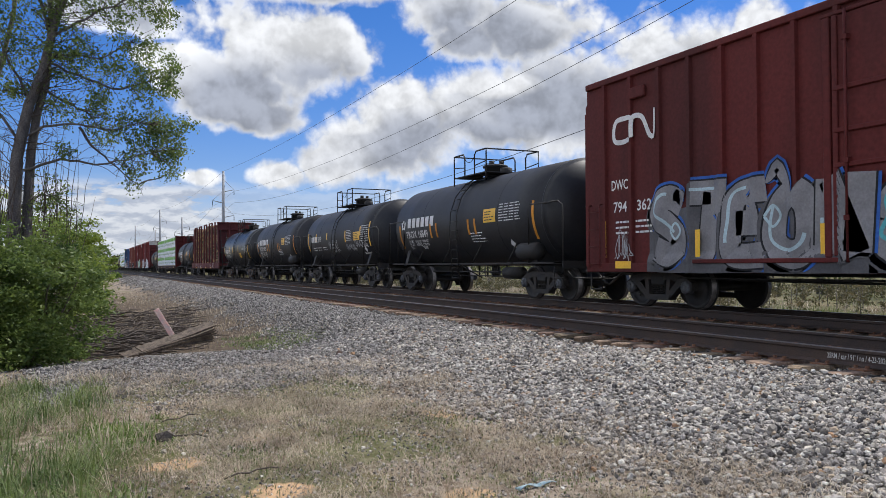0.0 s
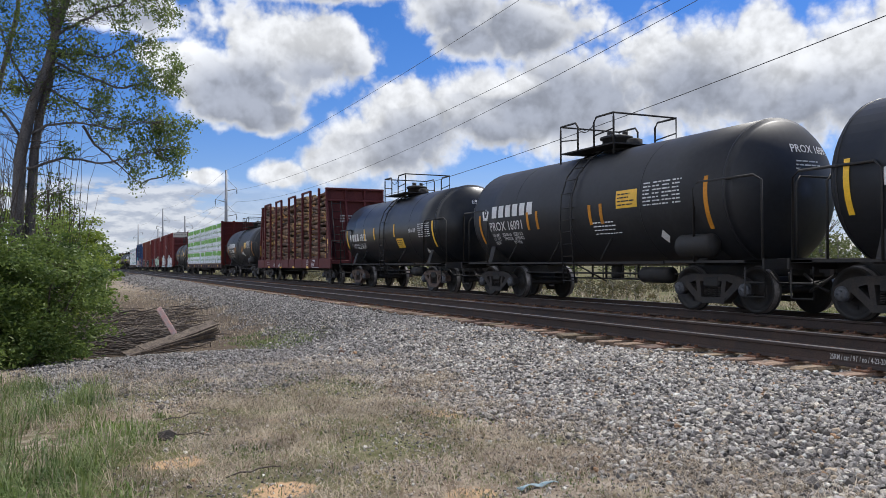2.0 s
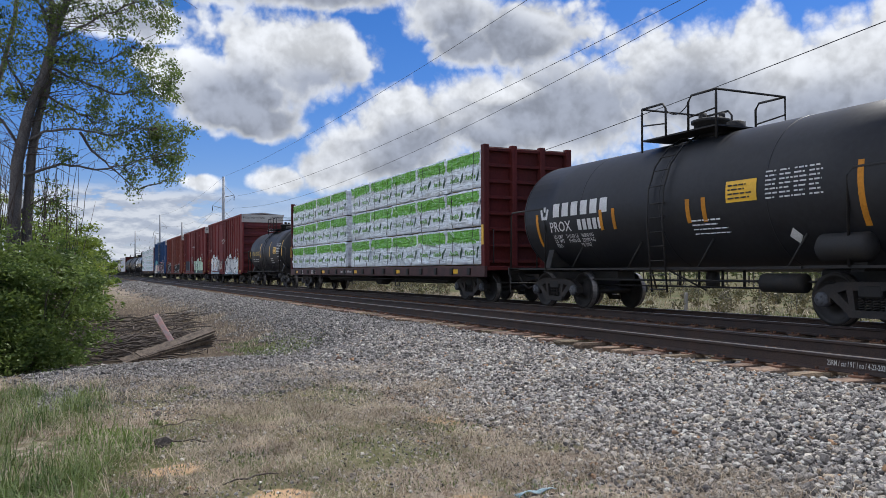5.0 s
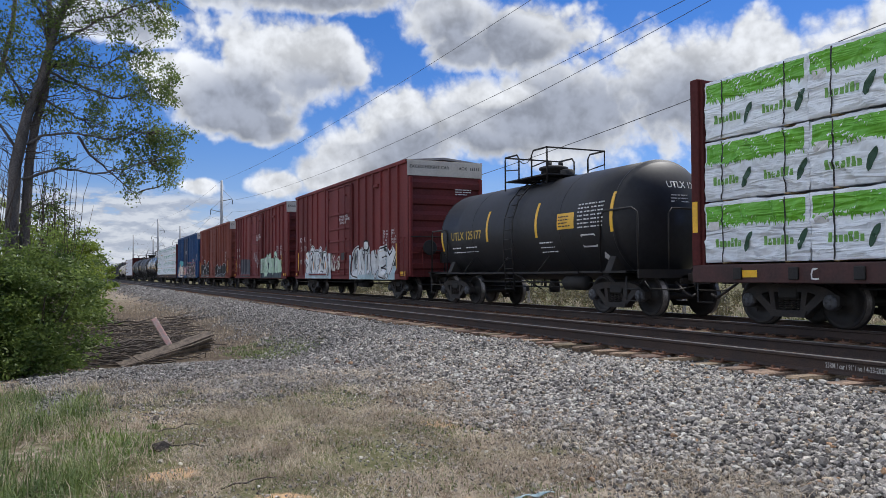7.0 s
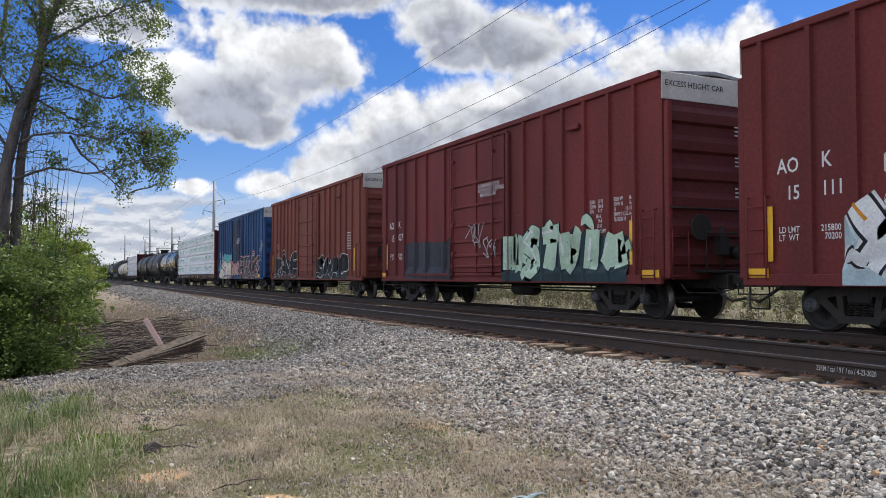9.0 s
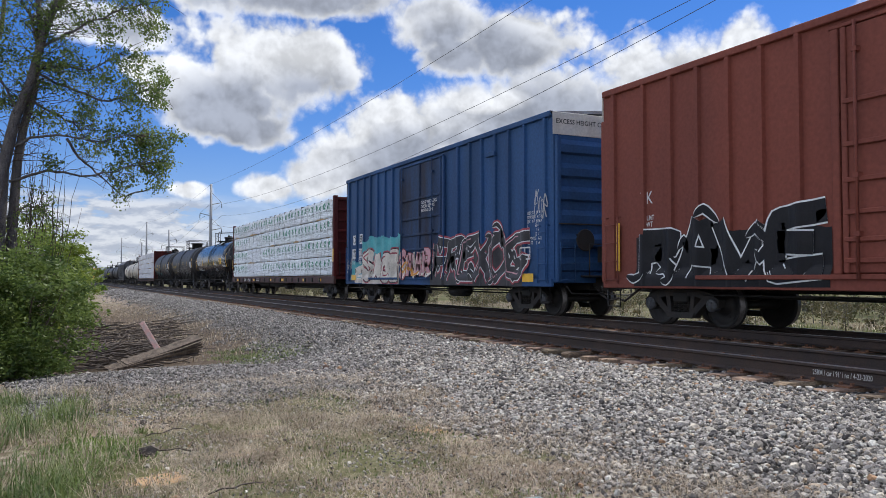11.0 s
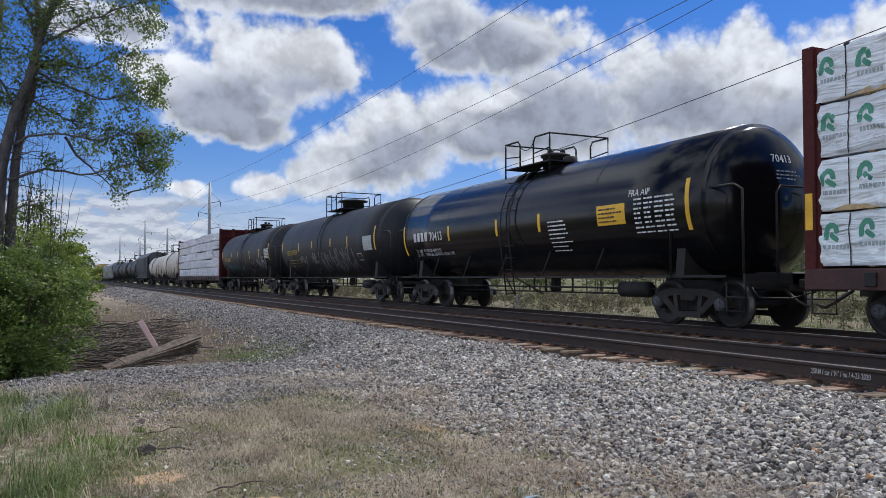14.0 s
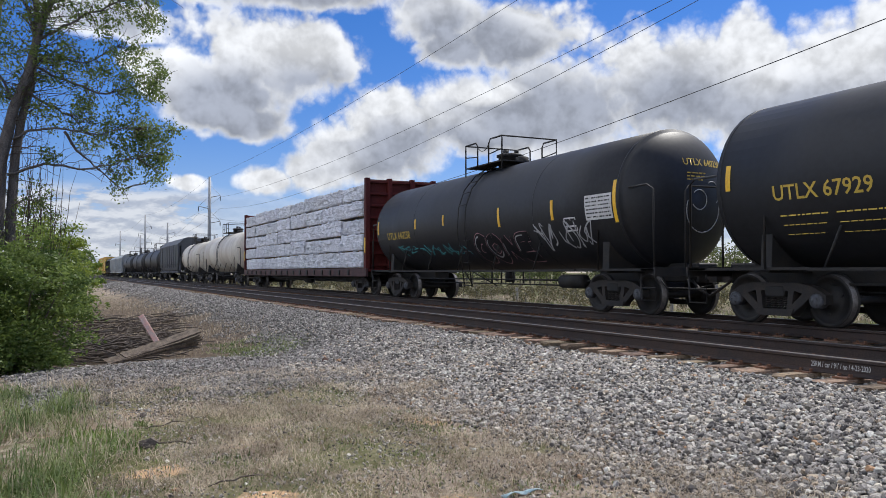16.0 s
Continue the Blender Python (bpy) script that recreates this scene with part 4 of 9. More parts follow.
def boxcar(x, hl, label, mat, top=5.21, sill=0.78, panel=None, ribs=None, door=(-1.85, 1.62), offset=None, name="boxcar", detail=True, end_ribs=6, end_mat=None, door_mat=None):
    car = railcar(name, label, x)
    W = 1.51
    sh = Mesh()
    sh.box(-hl, hl, -W, W, sill + 0.12, top - 0.02)
    part("body", sh, mat, car)
    rb = ribs or []
    for r in rb:
        m = Mesh()
        m.prism([(r - 0.06, -W), (r - 0.045, -W - 0.07), (r + 0.045, -W - 0.07), (r + 0.06, -W)], sill + 0.2, top - 0.1, plane='xy')
        part("side_post", m, mat, car)
    for s in (-1, 1):
        ch = Mesh()
        ch.bevel_box(-hl, hl, s * (W + 0.025) - 0.05, s * (W + 0.025) + 0.05, top - 0.14, top, 0.015)
        ch.bevel_box(-hl, hl, s * (W + 0.02) - 0.045, s * (W + 0.02) + 0.045, sill, sill + 0.2, 0.012)
        part("side_rail", ch, mat, car)
    rf = Mesh()
    rf.prism([(-W - 0.07, top - 0.02), (0, top + 0.10), (W + 0.07, top - 0.02), (W + 0.05, top - 0.08), (0, top + 0.04), (-W - 0.05, top - 0.08)], -hl, hl, plane='yz')
    n = int(2 * hl / 0.95)
    for i in range(n + 1):
        xx = -hl + 0.08 + (2 * hl - 0.16) * i / n
        rf.prism([(-W - 0.06, top - 0.015), (0, top + 0.135), (W + 0.06, top - 0.015), (0, top + 0.09)], xx - 0.04, xx + 0.04, plane='yz')
    part("roof", rf, M_GALV, car, "galvanised ribbed roof")
    fl = Mesh()
    fl.box(-hl + 0.1, hl - 0.1, -0.32, 0.32, 0.70, sill + 0.14)
    for k in range(7):
        xx = -hl + 1.2 + (2 * hl - 2.4) * k / 6
        fl.box(xx - 0.06, xx + 0.06, -1.45, 1.45, sill - 0.02, sill + 0.13)
    fl.lathe([(-0.5, 0), (-0.5, 0.2), (0.5, 0.2), (0.5, 0)], 'x', 12, (1.4, -0.8, 0.62))
    fl.tube([(-hl + 2.6, -0.5, 0.62), (hl - 2.6, -0.5, 0.56)], 0.025, 5)
    fl.tube([(-hl + 2.6, -1.1, 0.66), (hl - 2.6, -1.1, 0.66)], 0.022, 5)
    part("underframe", fl, M_FRAME, car)
    # corrugated ends
    for s in (-1, 1):
        en = Mesh()
        zt0 = top - (0.62 if panel else 0.25)
        en.box(min(s * hl, s * (hl + 0.03)), max(s * hl, s * (hl + 0.03)), -W, W, sill + 0.1, top - 0.03)
        z0 = sill + 0.25
        pitch = (zt0 - z0) / end_ribs
        for i in range(end_ribs):
            z = z0 + pitch * (i + 0.5)
            er = Mesh()
            er.prism([(s * (hl + 0.03), z - pitch * 0.30), (s * (hl + 0.13), z - pitch * 0.22), (s * (hl + 0.15), z + pitch * 0.10), (s * (hl + 0.03), z + pitch * 0.34)], -W + 0.04, W - 0.04, plane='xz')
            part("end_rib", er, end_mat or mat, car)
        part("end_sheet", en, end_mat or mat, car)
        if panel:
            pn = Mesh()
            pn.bevel_box(min(s * (hl + 0.031), s * (hl + 0.05)), max(s * (hl + 0.031), s * (hl + 0.05)), -W - 0.03, W + 0.03, top - 0.60, top - 0.03, 0.006)
            part("end_panel", pn, panel, car, "pale painted panel across the top of the end")
        ladder(car, s * (hl - 0.35), -W - 0.02, sill + 0.1, sill + 1.55, mat=mat, step=0.40, out=-0.08)
        ladder(car, s * (hl + 0.03), -1.2, sill + 0.1, sill + 1.1, axis='y', mat=mat, step=0.40, out=s * 0.16)
        gb = Mesh()
        gb.tube([(s * (hl + 0.03), -1.45, 2.35), (s * (hl + 0.22), -1.45, 2.35), (s * (hl + 0.22), 1.45, 2.35), (s * (hl + 0.03), 1.45, 2.35)], 0.018, 5)
        part("grab_iron", gb, M_FRAME, car)
        gb = Mesh()
        gb.tube([(s * (hl - 0.55), -W - 0.02, sill + 0.02), (s * (hl - 0.55), -W - 0.02, 0.38), (s * (hl - 0.12), -W - 0.02, 0.38), (s * (hl - 0.12), -W - 0.02, sill + 0.02)], 0.022, 5)
        part("sill_step", gb, M_FRAME, car)
        pf = Mesh()
        pf.bevel_box(min(s * hl, s * (hl + 0.45)), max(s * hl, s * (hl + 0.45)), -0.7, 0.7, 1.02, 1.07, 0.01)
        pf.bevel_box(min(s * (hl - 0.3), s * (hl + 0.5)), max(s * (hl - 0.3), s * (hl + 0.5)), -0.24, 0.24, 0.68, 1.0, 0.02)
        part("end_platform", pf, M_FRAME, car)
        for yy in (-1.30, 1.30):
            part("corner_post", Mesh().bevel_box(min(s * (hl + 0.03), s * (hl + 0.17)), max(s * (hl + 0.03), s * (hl + 0.17)), yy * 1.10 - 0.06, yy * 1.10 + 0.06, sill + 0.12, top - 0.65, 0.02), mat, car)
        bg = Mesh()
        bg.box(min(s * (hl + 0.16), s * (hl + 0.34)), max(s * (hl + 0.16), s * (hl + 0.34)), -0.28, -0.02, 1.40, 1.80)
        bg.tube([(s * (hl + 0.26), -0.15, 2.0), (s * (hl + 0.26), -0.15, 1.05)], 0.03, 6)
        bg.tube([(s * (hl + 0.22), 0.45, 2.3), (s * (hl + 0.30), 0.35, 1.1)], 0.022, 5)
        bg.tube([(s * (hl + 0.40), -0.70, 1.05), (s * (hl + 0.40), -0.70, 1.85), (s * (hl + 0.40), 0.70, 1.85), (s * (hl + 0.40), 0.70, 1.05)], 0.02, 5)
        bg.lathe([(s * (hl + 0.18), 0.14), (s * (hl + 0.42), 0.14)], 'x', 12, (0, 0.25, 1.45))
        part("brake_rigging", bg, M_FRAME, car)
    hb = Mesh()
    hb.lathe([(hl + 0.28, 0.26), (hl + 0.30, 0.28), (hl + 0.32, 0.26)], 'x', 18, (0, -0.75, 1.95))
    for a in range(3):
        hb.tube([(hl + 0.30, -0.75, 1.95), (hl + 0.30, -0.75 + 0.26 * math.cos(a * 2.09), 1.95 + 0.26 * math.sin(a * 2.09))], 0.015, 4)
    hb.box(hl + 0.03, hl + 0.26, -0.86, -0.64, 1.8, 2.1)
    part("hand_brake", hb, M_FRAME, car)
    # plug door on its rails
    if door:
        a, b = door
        dr = Mesh()
        z0, z1 = sill + 0.28, top - 0.30
        dr.bevel_box(a, b, -W - 0.075, -W - 0.005, z0, z1, 0.012)
        hard = door_mat or mat
        dm = part("door", dr, hard, car)
        for f in (0.05, 0.135, 0.245, 0.375, 0.52, 0.695):
            z = z0 + (z1 - z0) * f
            part("door_stiffener", Mesh().bevel_box(a + 0.05, b - 0.05, -W - 0.125, -W - 0.07, z - 0.04, z + 0.04, 0.012), hard, dm)
        for k in (0.02, 0.50, 0.98):
            xx = a + (b - a) * k
            part("door_post", Mesh().bevel_box(xx - 0.05, xx + 0.05, -W - 0.115, -W - 0.07, z0, z1, 0.012), hard, dm)
        for xx in (a + 0.30, b - 0.62):
            rods = Mesh()
            rods.tube([(xx, -W - 0.145, z0 - 0.1), (xx, -W - 0.145, z1 + 0.05)], 0.026, 6)
            for zz in (z0 + 0.6, z0 + 1.5, z1 - 0.4):
                rods.box(xx - 0.05, xx + 0.05, -W - 0.17, -W - 0.07, zz - 0.04, zz + 0.04)
            part("locking_rod", rods, hard, dm)
        hd = Mesh()
        hd.tube([(b - 0.62, -W - 0.16, sill + 1.2), (b - 0.25, -W - 0.18, sill + 1.1)], 0.02, 5)
        part("door_handle", hd, hard, dm)
        tk = Mesh()
        tk.bevel_box(a - 3.2, b + 0.15, -W - 0.115, -W - 0.01, z0 - 0.10, z0 - 0.02, 0.01)
        part("door_track", tk, mat, car)
        tu = Mesh()
        tu.bevel_box(a - 0.2, b + 0.1, -W - 0.10, -W - 0.01, z1 + 0.01, z1 + 0.07, 0.01)
        part("door_track", tu, mat, car)
        for xx in (a - 0.10, b + 0.10):
            part("door_frame", Mesh().bevel_box(xx - 0.07, xx + 0.07, -W - 0.10, -W - 0.005, z0 - 0.02, z1 + 0.01, 0.015), mat, car)
        bx = Mesh()
        bx.bevel_box(b + 3.0, b + 3.5, -W - 0.12, -W - 0.04, top - 0.75, top - 0.62, 0.015)
        part("door_stop", bx, mat, car)
    add_couplers(car, hl + 0.3, reach=0.75)
    add_trucks(car, offset or hl - 1.95, detail)
    return car


M_GALV = material("galvanised roof sheet", (0.33, 0.32, 0.31), 0.5, metal=0.3, vary=0.15, scale=1.5, fine=20, bump=0.05, second=(0.16, 0.10, 0.08), mix=0.6)
RIBS_CLOSE = [s * d for s in (-1, 1) for d in (2.69, 3.47, 4.24, 5.03, 5.79, 6.62, 7.61)]
RIBS = [-7.55, -6.54, -5.7, -4.76, -3.83, -2.4, 2.52, 3.47, 4.36, 5.27, 6.2, 7.1]
RIBS_DARK = [s * d for s in (-1, 1) for d in (7.96, 7.01, 6.08, 5.18, 4.3, 3.45, 2.62, 1.78)]


PACKS = []


class WrapWall:
    """The creased front of a wrapped pack."""

    def __init__(self, base, seed, amount):
        self.base, self.seed, self.amount, self.low = base, seed, amount, None

    def y(self, x, z, lift):
        s = self.seed
        broad = noise.noise((x * 1.3, z * 1.2, s))
        fold = max(0.0, 1 - 9.0 * abs(noise.noise((x * 1.1 + z * 1.3, z * 0.9 - x * 0.5, s + 7))))
        fine = max(0.0, 1 - 7.0 * abs(noise.noise((x * 3.4 - z * 1.5, z * 1.7, s + 19))))
        sag = max(0.0, 1 - 6.0 * abs(noise.noise((x * 2.2 + z * 2.6, z * 0.6 - x * 0.5, s + 31))))
        return self.base - self.amount * (0.010 * broad + 0.018 * fold + 0.010 * fine + 0.012 * sag) - lift


def wrap_front(m, wall, xa, xb, za, zb):
    nx, nz = max(8, int((xb - xa) / 0.04)), max(6, int((zb - za) / 0.045))
    verts = []
    for i in range(nx + 1):
        for k in range(nz + 1):
            x, z = xa + (xb - xa) * i / nx, za + (zb - za) * k / nz
            edge = i in (0, nx) or k in (0, nz)
            top = 0.02 * noise.noise((x * 2.3, wall.seed, 3.0)) * wall.amount if k >= nz - 1 else 0.0
            verts.append((x, wall.y(x, z, 0) + (0.03 if edge else 0.0), z + top))
    q = nz + 1
    m.add(verts, [(i * q + k, (i + 1) * q + k, (i + 1) * q + k + 1, i * q + k + 1) for i in range(nx) for k in range(nz)], smooth=True)


def centerbeam(x0, x1, label, rows, heights, pack_len, wrap, name="lumber_flatcar", deco=None, gap_at=None, load=None, detail=True, seed=3, loose=False):
    """A centre-beam flatcar between x0 and x1 with wrapped lumber packs along both sides."""
    c, hl = (x0 + x1) / 2, (x1 - x0) / 2
    car = railcar(name, label, c)
    top = 4.72
    dk = Mesh()
    dk.bevel_box(-hl, hl, -1.45, 1.45, 0.98, 1.10, 0.015)
    part("deck", dk, M_BOX_DARK, car)
    for s in (-1, 1):
        part("side_sill", Mesh().bevel_box(-hl, hl, s * 1.50 - 0.05, s * 1.50 + 0.05, 0.78, 1.12, 0.015), M_SILL, car)
    k = -hl + 1.2
    while k < hl - 1:
        part("strap_winch", Mesh().bevel_box(k - 0.10, k + 0.10, -1.60, -1.548, 0.84, 1.06, 0.015), M_FRAME, car)
        k += 1.25
    un = Mesh()
    un.box(-hl + 0.1, hl - 0.1, -0.35, 0.35, 0.66, 0.98)
    un.prism([(-hl + 3.6, 0.80), (-hl + 4.8, 0.52), (hl - 4.8, 0.52), (hl - 3.6, 0.80)], -0.6, 0.6)
    un.tube([(-hl + 3.4, -1.2, 0.70), (hl - 3.4, -1.2, 0.64)], 0.022, 5)
    for k in (-0.5, -0.1, 0.35):
        xx = k * hl
        un.tube([(xx, -1.4, 0.9), (xx, -1.4, 0.42), (xx + 0.4, -1.4, 0.42), (xx + 0.4, -1.4, 0.9)], 0.02, 5)
    un.lathe([(-0.45, 0), (-0.45, 0.19), (0.45, 0.19), (0.45, 0)], 'x', 12, (1.0, -0.75, 0.60))
    part("underframe", un, M_FRAME, car)
    for s in (-1, 1):
        b = Mesh()
        e = s * hl
        b.box(min(e - s * 0.30, e - s * 0.22), max(e - s * 0.30, e - s * 0.22), -1.50, 1.50, 1.1, top)
        bh = part("bulkhead", b, M_BOX_DARK, car, "dark red ribbed end bulkhead")
        for y in (-1.46, -0.5, 0.5, 1.46):
            part("bulkhead_post", Mesh().bevel_box(min(e - s * 0.22, e), max(e - s * 0.22, e), y - 0.09, y + 0.09, 1.1, top + 0.04, 0.015), M_BOX_DARK, bh)
        for i in range(8):
            z = 1.25 + i * (top - 1.35) / 7
            part("bulkhead_rib", Mesh().bevel_box(min(e - s * 0.22, e - s * 0.06), max(e - s * 0.22, e - s * 0.06), -1.4, 1.4, z - 0.05, z + 0.05, 0.012), M_BOX_DARK, bh)
        hs = Mesh()
        hs.tube([(e - s * 0.55, -1.5, 0.85), (e - s * 0.55, -1.5, 0.4), (e - s * 0.1, -1.5, 0.4), (e - s * 0.1, -1.5, 0.85)], 0.02, 5)
        hs.tube([(e + s * 0.02, -1.3, 1.2), (e + s * 0.12, -1.3, 1.2), (e + s * 0.12, -1.3, 2.2), (e + s * 0.02, -1.3, 2.2)], 0.018, 5)
        part("grab_iron", hs, M_FRAME, car)
        rf = flat_patch(e - s * 0.11 - 0.07, e - s * 0.11 + 0.07, 1.75, 2.35, -1.556)
        part("reflector", rf, M_YELLOW, car, "yellow reflective strip")
    cb = Mesh()
    cb.box(-hl + 0.3, hl - 0.3, -0.06, 0.06, 1.1, top)
    part("centre_beam", cb, M_BOX_DARK, car)
    rng = random.Random(seed)
    a, b = (load[0] - c, load[1] - c) if load else (-hl + 0.32, hl - 0.32)
    runs = [(a, gap_at[0]), (gap_at[1], b)] if gap_at else [(a, b)]
    cells = []
    for q0, q1 in runs:
        n = round((q1 - q0) / pack_len)
        cells += [(q0 + (q1 - q0) * i / n, q0 + (q1 - q0) * (i + 1) / n) for i in range(n)]
    h = (heights - 1.14) / rows
    packs = []
    for side in (-1, 1):
        for r in range(rows):
            for i, (xa, xb) in enumerate(cells):
                z0 = 1.14 + r * h
                shift = rng.uniform(-0.12, 0.12) if loose else 0.0
                xa, xb = xa + 0.005 + max(shift, 0.0), xb - 0.005 + min(shift, 0.0)
                j = rng.uniform(-0.02, 0.02) * (3.0 if loose else 1)
                m = Mesh()
                ys = (-1.50 + j, -0.10) if side < 0 else (0.10, 1.50)
                zt = z0 + h - 0.012 + rng.uniform(-0.012, 0.004) * (8 if loose else 1)
                if side < 0:
                    wall = WrapWall(ys[0], rng.uniform(0, 90), 3.0 if loose else 2.0)
                    m.bevel_box(xa, xb, ys[0] + 0.03, ys[1], z0 + 0.025, zt - 0.02, 0.03)
                    wrap_front(m, wall, xa, xb, z0 + 0.02, zt)
                else:
                    m.bevel_box(xa, xb, ys[0], ys[1], z0 + 0.025, zt, 0.03)
                p = part("lumber_pack", m, wrap, car)
                if side < 0:
                    PACKS.append((car, p, xa, xb, z0 + 0.025, zt, wall))
                if side < 0:
                    packs.append((p, r, i, xa, xb, z0 + 0.025, z0 + h - 0.02, -1.50 + j))
                    for q in (0.2, 0.8):
                        sl = Mesh()
                        xx = xa + (xb - xa) * q
                        sl.box(xx - 0.05, xx + 0.05, ys[0] + 0.02, ys[1], z0 + 0.002, z0 + 0.025)
                        part("spacer", sl, M_WOOD, p)
    if deco:
        deco(car, packs, rng)
    add_couplers(car, hl + 0.1, reach=0.7)
    add_trucks(car, hl - 1.9, detail)
    return car


def pine_log(m, p, q, r0, r1, rng, mi_end=1):
    n = 9
    a, b = Vector(p), Vector(q)
    rings = []
    for f in (0, 0.2, 0.4, 0.6, 0.8, 1.0):
        c = a.lerp(b, f) + Vector((0, rng.uniform(-0.03, 0.03), rng.uniform(-0.03, 0.03))) * (0 if f in (0, 1) else 1)
        r = r0 + (r1 - r0) * f
        rings.append([(c.x, c.y + r * math.cos(2 * math.pi * k / n) * rng.uniform(0.95, 1.05), c.z + r * math.sin(2 * math.pi * k / n) * rng.uniform(0.95, 1.05)) for k in range(n)])
    m.loft(rings, True, True)
    m.mi[-1] = m.mi[-2] = mi_end


def log_car(x0, x1, label):
    c, hl = (x0 + x1) / 2, (x1 - x0) / 2
    car = railcar("log_flatcar", label, c)
    dk = Mesh()
    dk.bevel_box(-hl, hl, -1.45, 1.45, 1.02, 1.20, 0.02)
    part("deck", dk, M_LOGRED, car)
    for s in (-1, 1):
        part("side_sill", Mesh().bevel_box(-hl, hl, s * 1.50 - 0.05, s * 1.50 + 0.05, 0.80, 1.30, 0.02), M_LOGRED, car)
    un = Mesh()
    un.box(-hl + 0.1, hl - 0.1, -0.35, 0.35, 0.66, 1.02)
    un.tube([(-hl + 3.4, -1.1, 0.68), (hl - 3.4, -1.1, 0.62)], 0.022, 5)
    part("underframe", un, M_FRAME, car)
    for s in (-1, 1):
        e = s * (hl - 1.05)          # face of the bulkhead, which leans on braces towards the car's end
        f = lambda d: e + s * d * 0.68
        b = Mesh()
        b.box(min(f(0), f(0.07)), max(f(0), f(0.07)), -1.45, 1.45, 1.2, 4.78)
        b.bevel_box(min(f(0.0), f(0.30)), max(f(0.0), f(0.30)), -1.52, 1.52, 4.70, 4.80, 0.02)
        b.bevel_box(min(f(0.0), f(0.34)), max(f(0.0), f(0.34)), -1.52, 1.52, 4.12, 4.22, 0.02)
        for y in (-1.47, -0.5, 0.5, 1.47):
            b.prism([(f(0.07), 4.72), (f(0.26), 4.72), (f(0.26), 4.2), (f(0.07), 4.2)], y - 0.04, y + 0.04)
        part("bulkhead", b, M_LOGRED, car, "oxide red steel bulkhead")
        for y in (-1.47, -0.5, 0.5, 1.47):
            br = Mesh()
            br.prism([(f(0.07), 4.2), (f(0.30), 4.2), (f(1.45), 1.25), (f(1.45), 1.1), (f(1.15), 1.1)], y - 0.05, y + 0.05)
            part("bulkhead_brace", br, M_LOGRED, car)
        br = Mesh()
        br.prism([(f(0.07), 4.15), (f(0.28), 4.15), (f(1.15), 1.9), (f(1.15), 1.15), (f(0.07), 1.15)], -1.44, -1.41)
        part("brace_sheet", br, M_LOGRED, car)
        br = Mesh()
        br.prism([(f(0.07), 4.15), (f(0.28), 4.15), (f(1.15), 1.9), (f(1.15), 1.15), (f(0.07), 1.15)], 1.41, 1.44)
        part("brace_sheet", br, M_LOGRED, car)
        ld = Mesh()
        for y in (-1.25, -0.80):
            ld.tube([(f(0.36), y, 4.12), (f(1.50), y, 1.25)], 0.022, 5)
        for i in range(8):
            q = i / 7
            ld.tube([(f(0.36 + 1.14 * q), -1.25, 4.0 - 2.7 * q), (f(0.36 + 1.14 * q), -0.80, 4.0 - 2.7 * q)], 0.015, 5)
        part("ladder", ld, M_FRAME, car)
        pl = Mesh()
        pl.tube([(f(1.4), -1.45, 1.25), (f(1.4), -1.45, 2.15), (f(1.4), 0.3, 2.15), (f(1.4), 0.3, 1.25)], 0.02, 5)
        pl.tube([(f(0.9), -1.54, 1.3), (f(0.9), -1.54, 2.0)], 0.018, 5)
        pl.tube([(f(1.3), -1.52, 1.0), (f(1.3), -1.52, 0.4), (f(1.7), -1.52, 0.4), (f(1.7), -1.52, 1.0)], 0.02, 5)
        part("grab_iron", pl, M_FRAME, car)
        hb = Mesh()
        hb.lathe([(f(1.5), 0.26), (f(1.53), 0.28), (f(1.56), 0.26)], 'x', 16, (0, 0.1, 1.9))
        hb.box(min(f(1.3), f(1.48)), max(f(1.3), f(1.48)), -0.1, 0.3, 1.5, 2.2)
        part("hand_brake", hb, M_FRAME, car)
        part("reflector", flat_patch(f(0.62) - 0.06, f(0.62) + 0.06, 1.55, 2.25, -1.49), M_YELLOW, car, "yellow reflective strip")
    inner = hl - 1.05
    posts = [-6.35, -4.8, -3.2, -1.82, 0.05, 1.5, 3.12, 4.74, 6.4]
    for i, px in enumerate(posts):
        for s in (-1, 1):
            m = Mesh()
            m.bevel_box(px - 0.06, px + 0.06, s * 1.52 - 0.06, s * 1.52 + 0.06, 0.85, 4.85, 0.015)
            part("stake", m, M_LOGRED, car)
    for i in range(0, 8, 2):
        m = Mesh()
        m.bevel_box(posts[i] - 0.06, posts[i + 1] + 0.06, -1.57, -1.47, 4.78, 4.88, 0.015)
        part("stake_tie", m, M_LOGRED, car)
    # logs in five bundles lengthwise
    rng = random.Random(8)
    cuts = [-inner, -5.0, -2.1, 0.9, 4.2, inner]
    rest = Mesh()
